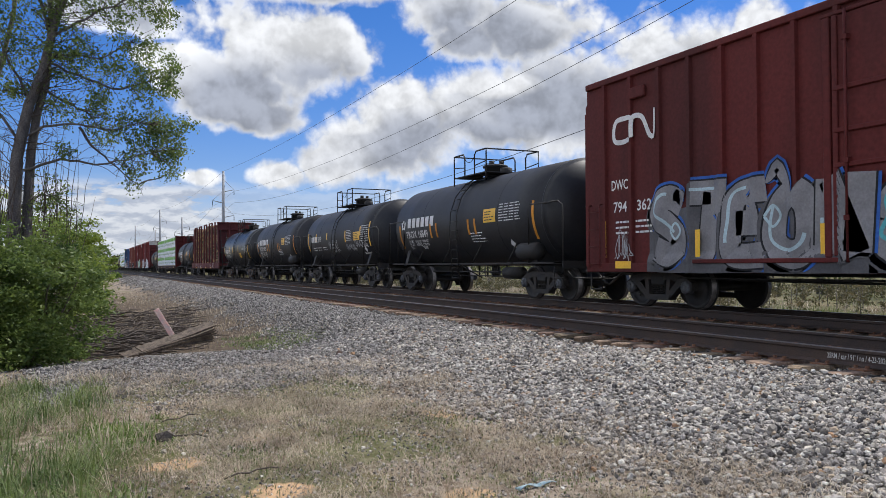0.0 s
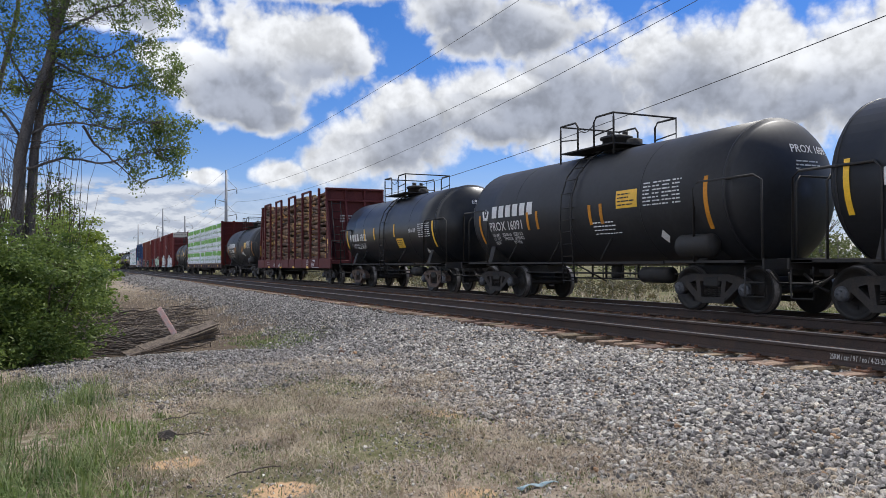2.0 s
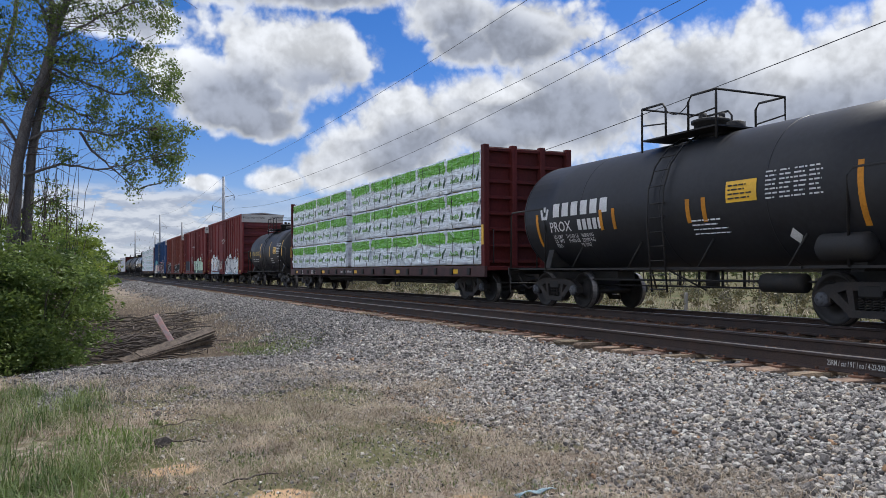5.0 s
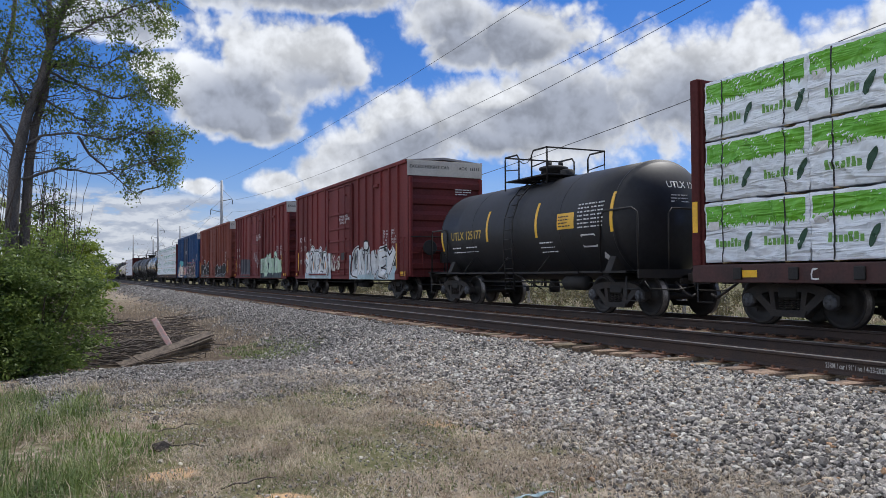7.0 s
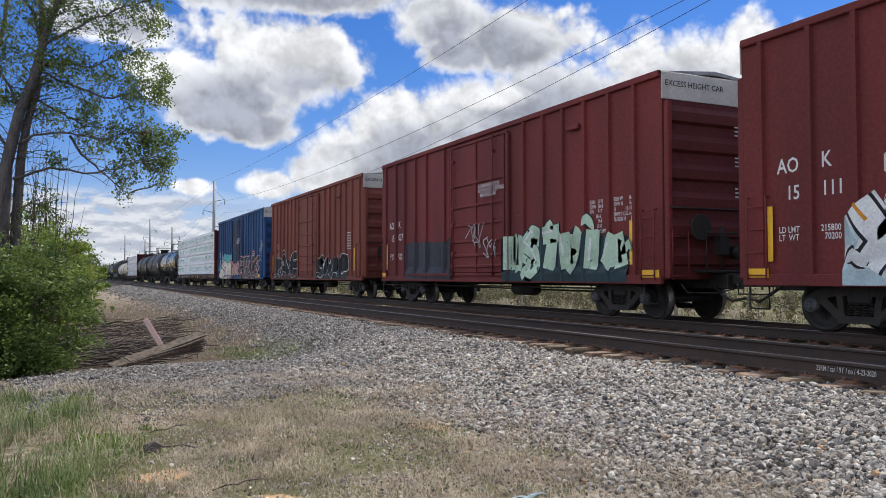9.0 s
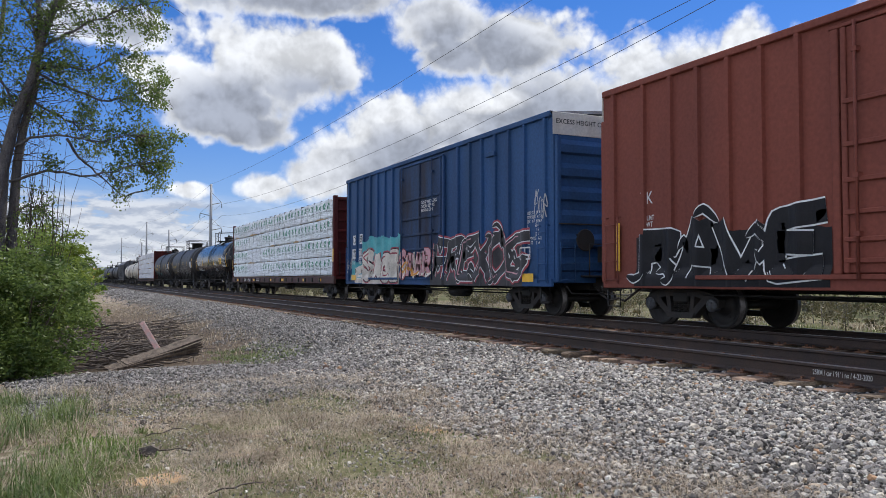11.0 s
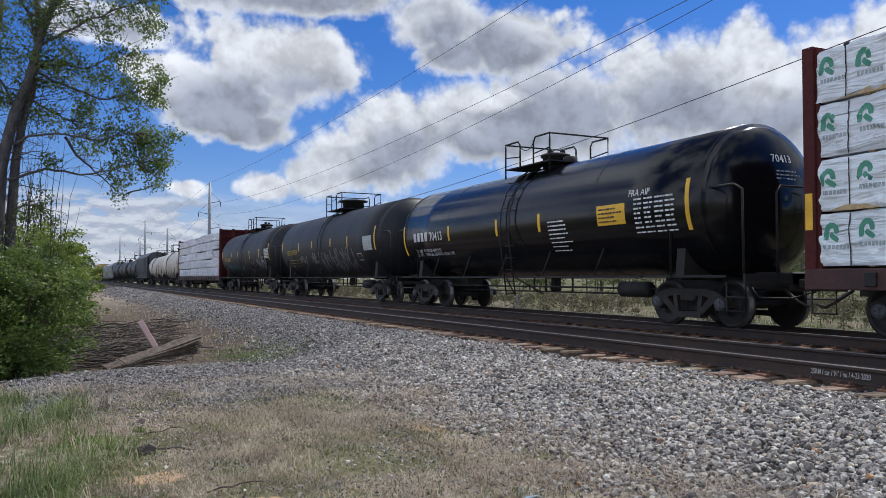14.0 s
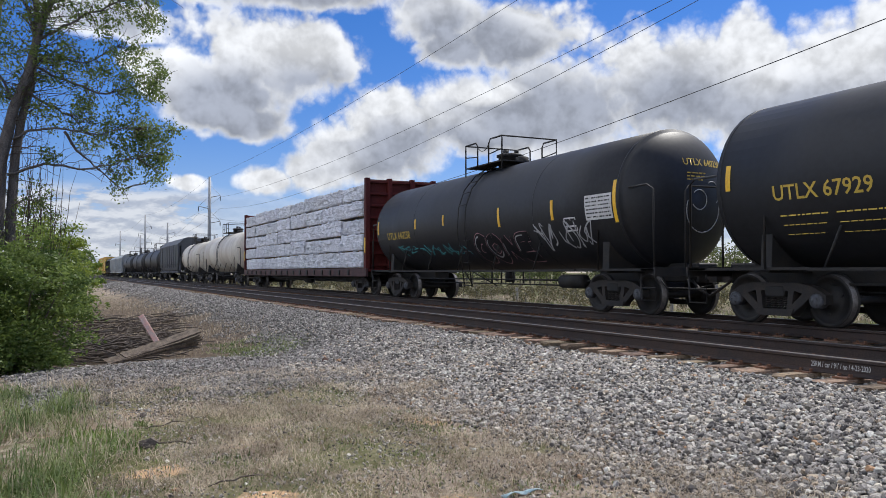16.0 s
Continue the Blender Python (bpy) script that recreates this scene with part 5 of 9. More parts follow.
    for k in range(5):
        a0, bl = cuts[k], cuts[k + 1] - cuts[k]
        z = 1.22
        row = 0
        while z < 4.50 + 0.16 * math.sin(k * 2.2 + 1.2):
            d = rng.uniform(0.155, 0.26)
            y = -1.44 + rng.uniform(0, 0.05)
            col = 0
            while y < 1.35:
                r = d / 2 * rng.uniform(0.72, 1.15)
                j0, j1 = (rng.uniform(-0.08, 0.32), rng.uniform(0.0, 0.60)) if col < 2 else (0.1, 0.55)
                j0, j1 = (max(j0, 0.0) if k == 0 else j0), (max(j1, 0.0) if k == 4 else j1)
                tilt = rng.gauss(0, 0.11)
                p = (a0 + 0.03 + j0, y + r, z + r + tilt / 2 + 0.05 * rng.random())
                q = (a0 + bl - 0.03 - j1, y + r + rng.uniform(-0.03, 0.03), z + r - tilt / 2 + 0.05 * rng.random())
                if col < 2 or z > 4.1:
                    m = Mesh()
                    pine_log(m, p, q, r * rng.uniform(0.9, 1.1), r * rng.uniform(0.85, 1.05), rng)
                    part("log", m, (M_LOGBARE if rng.random() < 0.10 else M_LOG, M_LOGEND), car)
                else:
                    pine_log(rest, p, q, r, r * 0.95, rng)
                y += 2 * r + 0.01
                col += 1
            z += d * 0.93
            row += 1
    tagged(part("log_core", rest, (M_LOG, M_LOGEND), car), kind="stuff")
    add_couplers(car, hl, reach=0.6)
    add_trucks(car, hl - 1.75, True)
    return car


def hopper(x0, x1, label, mat):
    c, hl = (x0 + x1) / 2, (x1 - x0) / 2
    car = railcar("covered_hopper", label, c)
    m = Mesh()
    m.loft([[(x, -1.35, z0), (x, -1.56, 1.9), (x, -1.58, 3.9), (x, -0.9, 4.55), (x, 0.9, 4.55), (x, 1.58, 3.9), (x, 1.56, 1.9), (x, 1.35, z0)] for x, z0 in ((-hl, 2.6), (-hl + 1.8, 1.2), (hl - 1.8, 1.2), (hl, 2.6))])
    part("hopper_body", m, mat, car)
    m = Mesh()
    m.bevel_box(-hl, hl, -1.5, 1.5, 0.95, 1.1, 0.02)
    for s in (-1, 1):
        for y in (-1.3, 1.3):
            m.box(min(s * (hl - 0.15), s * hl), max(s * (hl - 0.15), s * hl), y - 0.08, y + 0.08, 1.0, 3.8)
    part("underframe", m, mat, car)
    m = Mesh()
    m.bevel_box(-hl, hl, -0.5, 0.5, 4.6, 4.68, 0.01)
    part("roof_walk", m, M_GALV, car)
    for k in range(9):
        m = Mesh()
        xx = -hl + 1.2 + (2 * hl - 2.4) * k / 8
        m.box(xx - 0.05, xx + 0.05, -1.64, -1.57, 1.5, 3.9)
        part("side_post", m, mat, car)
    add_couplers(car, hl, reach=0.6)
    add_trucks(car, hl - 1.8, False)
    return car


SHORT = dict(R=1.43, zc=2.34)
LONG = dict(R=1.56, zc=2.55)
# in running order
box_dark = boxcar(-7.1, 8.65, "dark oxide red boxcar with silver graffiti and white lettering", M_BOX_DARK, ribs=RIBS_DARK, top=5.20)
tank_a = tank_car(-23.15, 5.85, 1.46, 2.38, 4.6, "matt black tank car with white lettering and yellow strips")
tank_b = tank_car(-36.4, 5.6, 1.43, 2.34, 4.25, "black tank car with yellow placard and white scrawled graffiti")
tank_c = tank_car(-49.05, 5.85, 1.46, 2.38, 4.5, "matt black tank car with orange strips and white lettering")
tank_d = tank_car(-62.4, 5.65, 1.43, 2.34, 4.2, "black tank car with rusty brown trucks and white lettering", rusty=True, mat=M_BLACK_SEMI)
logs = log_car(-86.45, -69.5, "oxide red bulkhead flatcar stacked with cut logs")
tank_e = tank_car(-94.0, 6.1, 1.46, 2.38, 4.6, "black tank car behind the log flatcar")
green_load = centerbeam(-125.15, -101.7, "red flatcar loaded with green and white wrapped lumber", 3, 4.66, 2.45, M_WRAP, seed=4, gap_at=(-1.7, -0.9))
tank_f = tank_car(-132.5, 5.25, 1.43, 2.22, 4.3, "black tank car with yellow lettering and yellow placard")
box_a = boxcar(-147.92, 7.98, "red boxcar with cream end panel and white and blue graffiti", M_BOX_RED, panel=M_CREAM, ribs=RIBS, end_mat=M_END_RED_SHADED)
box_b = boxcar(-166.03, 7.93, "red boxcar with pale green graffiti and a dark patch", M_BOX_RED, panel=M_CREAM, ribs=RIBS, end_mat=M_END_RED_SHADED)
box_c = boxcar(-184.2, 7.98, "faded brown boxcar with black and white graffiti", M_BOX_BROWN, panel=M_CREAM, ribs=RIBS_CLOSE)
box_d = boxcar(-202.22, 7.93, "weathered blue boxcar with red, white and black graffiti", M_BOX_BLUE, panel=M_CREAM, ribs=RIBS_CLOSE, door_mat=M_BLUE_DOOR)
white_load = centerbeam(-235.2, -211.9, "red flatcar loaded with white wrapped lumber packs with green prints", 4, 4.66, 4.6, M_WRAP, seed=5, load=(-234.95, -212.3))
tank_g = tank_car(-244.8, 7.9, 1.56, 2.5, 6.4, "glossy black long tank car with yellow strips", mat=M_BLACK_GLOSS)
tank_h = tank_car(-262.0, 8.0, 1.58, 2.56, 6.5, "matt black long tank car with white scrawled graffiti", dome='wide')
tank_i = tank_car(-279.6, 8.0, 1.60, 2.6, 6.5, "matt black long tank car with pale outlined graffiti")
grey_load = centerbeam(-311.6, -288.3, "red flatcar loaded with crinkled grey wrapped lumber", 5, 4.62, 2.9, M_WRAPGREY, seed=6, detail=False, loose=True)
tank_car(-321.4, 7.6, 1.5, 2.5, 6.0, "dirty white tank car with top walkway", mat=M_WHITETANK, detail=1)
tank_car(-337.1, 5.7, 1.45, 2.4, 4.3, "dirty white short tank car", mat=M_WHITETANK, detail=1)
hopper(-360.6, -344.4, "dark grey covered hopper car with rounded top", M_DARKHOP)
tank_car(-371.6, 9.0, 1.5, 2.6, 7.2, "dark grey long tank car", detail=1)
tank_car(-392.8, 9.2, 1.5, 2.6, 7.2, "black long tank car with top platform", detail=1)
tank_car(-414.3, 9.4, 1.5, 2.6, 7.2, "black long tank car with top platform", detail=1)
hopper(-446, -427, "grey covered hopper car", M_GREYHOP)
hopper(-467, -448, "pale grey covered hopper car", M_GREYHOP)
hopper(-487, -469, "dark covered hopper car", M_FRAME)
boxcar(-499, 9.0, "faded yellow boxcar near the rear of the train", M_YELLOWCAR, ribs=None, detail=False)
boxcar(-519, 9.0, "faded yellow boxcar near the rear of the train", M_YELLOWCAR, ribs=None, detail=False)


# ---- lettering, reflectors and graffiti on the cars ----
def paint(name, color, rough=0.5):
    return material(name, color, rough, vary=0.12, scale=1.6, fine=25, bump=0.0, second=tuple(c * 0.48 for c in color), mix=0.7, spec=0.2)


P_SILVER, P_BLACK, P_WHITE = paint("silver spray paint", (0.235, 0.228, 0.235)), paint("black spray paint", (0.015, 0.015, 0.018)), paint("white spray paint", (0.74, 0.76, 0.76))
P_BLUE, P_TEAL, P_MINT = paint("blue spray paint", (0.035, 0.12, 0.42)), paint("teal spray paint", (0.10, 0.40, 0.44)), paint("pale green spray paint", (0.47, 0.63, 0.48))
P_PINK, P_RED, P_CREAM = paint("pink spray paint", (0.58, 0.32, 0.35)), paint("dark red spray paint", (0.22, 0.03, 0.04)), paint("cream spray paint", (0.70, 0.64, 0.56))
P_GREY, P_DKTEAL = paint("dark grey spray paint", (0.10, 0.098, 0.104)), paint("blackish teal spray paint", (0.02, 0.045, 0.055))
P_ROSE, P_CHARCOAL = paint("dull rose spray paint", (0.36, 0.075, 0.10)), paint("charcoal spray paint", (0.058, 0.056, 0.060))
P_CHALKY = paint("thin white spray paint", (0.44, 0.45, 0.46))
P_ICE, P_ORANGE = paint("pale blue spray paint", (0.45, 0.58, 0.62)), paint("orange spray paint", (0.62, 0.26, 0.03))


class Wall:
    """A car side on which paint lies: flat with posts, or round as a tank."""

    def __init__(self, ribs=(), W=1.51, R=None, zc=None, door=None, doorW=0.075):
        self.low = None if R else 0.80
        self.ribs, self.W, self.R, self.zc, self.door, self.doorW = ribs, W, R, zc, door, doorW

    def y(self, x, z, lift):
        if self.R:
            return -math.sqrt(max(self.R ** 2 - (z - self.zc) ** 2, 0.02)) - lift
        swell = lambda f: 0.5 * (1 + math.cos(math.pi * min(max(f, 0.0), 1.0)))
        d = 0.0
        for r in self.ribs:
            d = max(d, 0.084 * swell(abs(x - r) / 0.28))
        if self.door:
            d = max(d, (self.doorW + 0.058) * swell(max(self.door[0] - x, x - self.door[1]) / 0.22 - 0.3))
        d = max(d, 0.072 * swell((z - 1.0) / 0.22))
        return -(self.W + d) - lift


def spline(pts, step):
    out = []
    P = [pts[0]] + list(pts) + [pts[-1]]
    for i in range(1, len(P) - 2):
        p0, p1, p2, p3 = P[i - 1], P[i], P[i + 1], P[i + 2]
        n = max(2, int(math.hypot(p2[0] - p1[0], p2[1] - p1[1]) / step))
        for k in range(n):
            t = k / n
            out.append(tuple(0.5 * (2 * b + (c - a) * t + (2 * a - 5 * b + 4 * c - d) * t * t + (3 * b - a - 3 * c + d) * t ** 3) for a, b, c, d in zip(p0, p1, p2, p3)))
    return out + [pts[-1]]


def stroke(m, wall, pts, width, lift, taper=0.0, step=0.05, across=4, flat=False):
    """A painted stroke of some width that follows the wall's surface."""
    c = spline(pts, step) if not flat else list(pts)
    n = len(c)
    rows = []
    for i, (x, z) in enumerate(c):
        a, b = c[max(i - 1, 0)], c[min(i + 1, n - 1)]
        dx, dz = b[0] - a[0], b[1] - a[1]
        ln = math.hypot(dx, dz) or 1.0
        nx, nz = -dz / ln, dx / ln
        w = width * 0.5 * (1 - taper * abs(2 * i / max(n - 1, 1) - 1) ** 3)
        if i in (0, n - 1) and not flat:
            w *= 0.72
        rows.append([(x + nx * w * (2 * k / across - 1), z + nz * w * (2 * k / across - 1)) for k in range(across + 1)])
    low = -9.0 if wall.low is None else wall.low
    verts = [(x, wall.y(x, max(z, low), lift), max(z, low)) for r in rows for x, z in r]
    k = across + 1
    m.add(verts, [(i * k + j, i * k + j + 1, (i + 1) * k + j + 1, (i + 1) * k + j) for i in range(n - 1) for j in range(across)])


def area(m, wall, x0, x1, z_low, z_high, lift, nx=40, nz=5, rag=0.0, seed=1):
    """A painted field with a ragged top."""
    rng = random.Random(seed)
    at = lambda i, f: noise.noise((x0 + (x1 - x0) * i / nx, seed * 1.7, f)) * 1.4 + 0.35 * noise.noise(((x0 + (x1 - x0) * i / nx) * 4.1, seed * 2.3, f))
    tops = [rag * at(i * 2.0, 0.4) for i in range(nx + 1)]
    lows = [0.2 * rag * at(i, 5.4) for i in range(nx + 1)]
    verts = []
    for i in range(nx + 1):
        x = x0 + (x1 - x0) * i / nx
        a, b = z_low + lows[i], z_high + tops[i]
        for j in range(nz + 1):
            z = a + (b - a) * j / nz
            verts.append((x, wall.y(x, z, lift), z))
    k = nz + 1
    m.add(verts, [(i * k + j, (i + 1) * k + j, (i + 1) * k + j + 1, i * k + j + 1) for i in range(nx) for j in range(nz)])


# letter forms in a unit square: strokes of (across, up)
GLYPHS = {
    'S': (((0.92, 0.84), (0.50, 1.0), (0.10, 0.78), (0.50, 0.52), (0.90, 0.25), (0.48, 0.0), (0.06, 0.16)),),
    'T': (((0.0, 0.95), (1.0, 0.98)), ((0.52, 0.95), (0.48, 0.0))),
    'E': (((0.95, 0.96), (0.15, 0.92), (0.10, 0.50), (0.12, 0.06), (0.98, 0.04)), ((0.12, 0.50), (0.78, 0.54))),
    'O': (((0.5, 1.0), (0.12, 0.74), (0.12, 0.26), (0.5, 0.0), (0.88, 0.26), (0.88, 0.74), (0.5, 1.0)),),
    'N': (((0.10, 0.0), (0.14, 1.0)), ((0.14, 1.0), (0.84, 0.04)), ((0.84, 0.0), (0.92, 1.0))),
    'Y': (((0.04, 1.0), (0.48, 0.46)), ((0.98, 1.0), (0.48, 0.46), (0.30, 0.0))),
    'I': (((0.5, 0.0), (0.5, 0.92)),),
    'V': (((0.02, 1.0), (0.45, 0.0)), ((0.45, 0.0), (0.98, 1.0))),
    'R': (((0.12, 0.0), (0.16, 1.0)), ((0.14, 0.98), (0.80, 0.90), (0.78, 0.58), (0.20, 0.48)), ((0.40, 0.50), (0.98, 0.0))),
    'P': (((0.12, 0.0), (0.16, 1.0)), ((0.14, 0.98), (0.90, 0.88), (0.86, 0.50), (0.18, 0.44))),
    'A': (((0.04, 0.0), (0.46, 1.0)), ((0.46, 1.0), (0.96, 0.0)), ((0.24, 0.36), (0.78, 0.36))),
    'G': (((0.90, 0.86), (0.45, 1.0), (0.10, 0.60), (0.20, 0.10), (0.70, 0.02), (0.90, 0.40), (0.52, 0.44)),),
    'X': (((0.04, 0.0), (0.94, 1.0)), ((0.06, 1.0), (0.98, 0.0))),
}


def straight(pts, step):
    """Points at even steps along straight pieces."""
    out = []
    for p, q in zip(pts, pts[1:]):
        n = max(2, int(math.hypot(q[0] - p[0], q[1] - p[1]) / step))
        out += [(p[0] + (q[0] - p[0]) * k / n, p[1] + (q[1] - p[1]) * k / n) for k in range(n)]
    return out + [pts[-1]]


def piece(car, wall, letters, x0, x1, z0, z1, fill, line, seed, halo=None, shade=None, shine=None, fat=0.30, edge=0.045,
          round_style=False, lean=0.10, overlap=0.12, wild=0.03, spikes=0, label="", backing=None):
    """Graffiti letters: backing field, halo, cast block shade, outline, fill and a thin highlight; each letter is a part."""
    rng = random.Random(seed)
    ground = None
    if backing:
        b = Mesh()
        area(b, wall, x0 - 0.1, x1 + 0.1, z0 - 0.02, z0 + (z1 - z0) * 0.74, 0.0008, max(24, int((x1 - x0) / 0.03)), 24, (z1 - z0) * 0.03, seed)
        ground = part("graffiti_ground", b, backing, car, label)
    cw, H = (x1 - x0) / len(letters), z1 - z0
    w0 = fat * min(cw, H)
    path = spline if round_style else straight
    for i, ch in enumerate(letters):
        up, side = H * rng.uniform(0.88, 1.04), cw * (1 + overlap)
        zb, xb = z0 + rng.uniform(0.0, 0.04) * H, x0 + cw * i - cw * overlap / 2
        w = w0 * rng.uniform(0.92, 1.10)
        tilt = lean + rng.uniform(-0.06, 0.06)
        strokes = []
        for sk in GLYPHS[ch]:
            pts = []
            for a, b in sk:
                zz = zb + w * 0.5 + (up - w) * min(max(b + rng.uniform(-wild, wild), 0.0), 1.06)
                pts.append((xb + w * 0.5 + (side - w) * (a + rng.uniform(-wild, wild)) + tilt * (zz - z0), zz))
            strokes.append(path(pts, 0.04))
        tips = []
        for k in range(spikes):
            q = rng.choice(strokes)
            x, z = q[rng.choice((0, -1, len(q) // 2))]
            dx, dz = rng.choice((-1, 1)) * rng.uniform(0.15, 0.45) * cw, rng.uniform(-0.25, 0.30) * H
            tips.append(straight([(x, z), (x + dx * 0.7, min(max(z + dz, z0 + 0.08), z1 + 0.12)), (x + dx * 1.2, min(max(z + dz * 0.4, z0 + 0.06), z1 + 0.1))], 0.04))
        e = 0.001 + i * 0.0032
        for name, mat, dx, grow, lift in (("letter_halo", halo, 0.0, 2 * edge + 0.11, 0.0010), ("letter_shade", shade, -0.065, 2 * edge, 0.0030), ("letter_outline", line, 0.0, 2 * edge, 0.0052), ("letter_fill", fill, 0.0, 0.0, 0.0080)):
            if mat:
                m = Mesh()
                for q in strokes:
                    if dx:
                        for k in (0.35, 0.7, 1.0):
                            stroke(m, wall, [(x + dx * k * w0 / 0.3, z + dx * k * w0 / 0.36) for x, z in q], w + grow, lift + e, flat=True, across=8)
                    else:
                        stroke(m, wall, q, w + grow, lift + e, flat=True, across=10)
                for q in tips:
                    if not dx:
                        stroke(m, wall, q, w * 0.42 + grow, lift + e, taper=0.85, flat=True, across=6)
                part(name, m, mat, ground or car, "" if ground or name != "letter_fill" else label)
        if shine:
            m = Mesh()
            q = strokes[0]
            a, b = int(len(q) * 0.15), int(len(q) * rng.uniform(0.45, 0.8))
            stroke(m, wall, [(x - w * 0.22, z + w * 0.16) for x, z in q[a:max(b, a + 3)]], w * 0.13, 0.0110 + e, flat=True, across=2)
            part("letter_highlight", m, shine, ground or car)


def scrawl(car, wall, x0, x1, z0, z1, mat, seed, strokes=9, width=0.035, label="thin spray-paint scrawl"):
    rng = random.Random(seed)
    m = Mesh()
    for i in range(strokes):
        cx = x0 + (x1 - x0) * (i + 0.5) / strokes
        pts = [(cx + rng.uniform(-0.5, 0.5) * (x1 - x0) / strokes * 1.6, z0 + (z1 - z0) * rng.random()) for _ in range(5)]
        stroke(m, wall, pts, width * 0.75, 0.004 + 0.0004 * i, across=2, step=0.04)
    part("graffiti", m, P_CHALKY if mat is P_WHITE else mat, car, label)


def side_text(car, text, size, mat, x, z, y=-1.515, squeeze=1.0, name="lettering"):
    return lettering(text, size, mat, car, (x, y, z), name=name, squeeze=squeeze)


def blocks(car, wall, n, x0, x1, z0, z1, mat, slant=0.0, name="mark", label=""):
    """Block shapes in place of a trade mark's letters."""
    m = Mesh()
    w = (x1 - x0) / n
    for i in range(n):
        a, b = x0 + w * (i + 0.10), x0 + w * (i + 0.80)
        t = (z1 - z0) * 0.62
        stroke(m, wall, [(a + slant / 2, (z0 + z1) / 2), (b + slant / 2, (z0 + z1) / 2)], z1 - z0, 0.006, flat=True, across=6)
    part(name, m, mat, car, label)


def refl(car, x, z0, z1, w=0.13, y=-1.565, mat=None):
    part("reflector", flat_patch(x - w / 2, x + w / 2, z0, z1, y), mat or M_YELLOW, car, "yellow reflective strip")


def yellow_plate(car, x, z, w=0.5, h=0.16, y=-1.578):
    part("step_plate", flat_patch(x, x + w, z, z + h, y), M_YELLOW, car, "small yellow plate")


def frame_box(car, wall, x, z, w, h, mat=None, bars=True):
    m = Mesh()
    t = 0.035
    for p in ([(x, z), (x + w, z)], [(x, z + h), (x + w, z + h)], [(x, z), (x, z + h)], [(x + w, z), (x + w, z + h)]) + (([(x + w / 2, z), (x + w / 2, z + h)], [(x, z + h * 0.35), (x + w, z + h * 0.35)]) if bars else ()):
        stroke(m, wall, list(p), t, 0.004, flat=True)
    part("stencil_box", m, mat or M_WHITE, car)


def deco_box_dark():
    car, hl = box_dark, 8.65
    w = Wall(RIBS_DARK, door=(-1.6, 1.6))
    m = Mesh()
    stroke(m, w, [(-6.95, 4.16), (-7.55, 4.16), (-7.6, 3.72), (-7.0, 3.68)], 0.11, 0.006)
    stroke(m, w, [(-6.95, 3.72), (-6.92, 4.14), (-6.65, 4.12), (-6.4, 3.70), (-6.22, 3.72), (-6.2, 4.24)], 0.11, 0.0075)
    part("railway_emblem", m, M_WHITE, car, "white rounded line emblem")
    side_text(car, "DWC", 0.32, M_WHITE, -7.76, 2.62, squeeze=0.76)
    side_text(car, "794", 0.33, M_WHITE, -7.69, 2.12)
    side_text(car, "362", 0.33, M_WHITE, -6.86, 2.12)
    text_bars(car, -7.6, 1.6, 1.4, 0.36, 3, M_WHITE, y=-1.515, seed=3, cols=2)
    piece(car, w, "STEON", -6.35, -1.15, 0.80, 2.55, P_SILVER, P_BLACK, 17, halo=P_BLUE, shade=P_GREY, shine=P_ICE, fat=0.44, edge=0.035, round_style=True, lean=0.04, overlap=0.3, wild=0.05, spikes=1,
          label="silver and black bubble letter graffiti", backing=P_GREY)
    m = Mesh()
    for x, z, r in ((-5.62, 1.62, 0.15), (-3.12, 1.78, 0.17)):
        stroke(m, w, [(x - r, z), (x, z + r * 1.1), (x + r, z), (x, z - r * 1.1), (x - r, z)], 0.05, 0.028)
    part("graffiti", m, P_ICE, car, "pale blue eye-like rings")
    piece(car, w, "ES", -1.1, 3.6, 0.82, 2.4, P_SILVER, P_BLACK, 18, shade=P_GREY, shine=P_TEAL, fat=0.36, round_style=True, backing=P_GREY)
    refl(car, -4.95, 1.08, 1.62)
    refl(car, -2.06, 1.05, 1.6)
    refl(car, -7.95, 1.1, 1.95, 0.09)
    yellow_plate(car, -7.55, 0.86, 0.55, 0.16)
    scrawl(car, w, -7.6, -6.95, 1.0, 1.75, P_WHITE, 4, 6, 0.03)
    m = Mesh()
    m.bevel_box(-7.0, -6.5, -1.60, -1.51, 4.55, 4.80, 0.02)
    part("hasp_box", m, M_BOX_DARK, car)


def deco_end(car, hl, mark, top=5.21):
    lettering("EXCESS HEIGHT CAR", 0.17, M_BLACKTXT, car, (hl + 0.054, -1.45, top - 0.32), 'end')
    lettering(mark, 0.17, M_BLACKTXT, car, (hl + 0.054, 0.55, top - 0.32), 'end')
    for i, z in enumerate((4.02, 3.36, 2.70)):
        text_bars(car, 0.35, z - 0.10, 0.75, 0.26, 3, M_WHITE, y=hl + 0.155, seed=20 + i, facing='end')


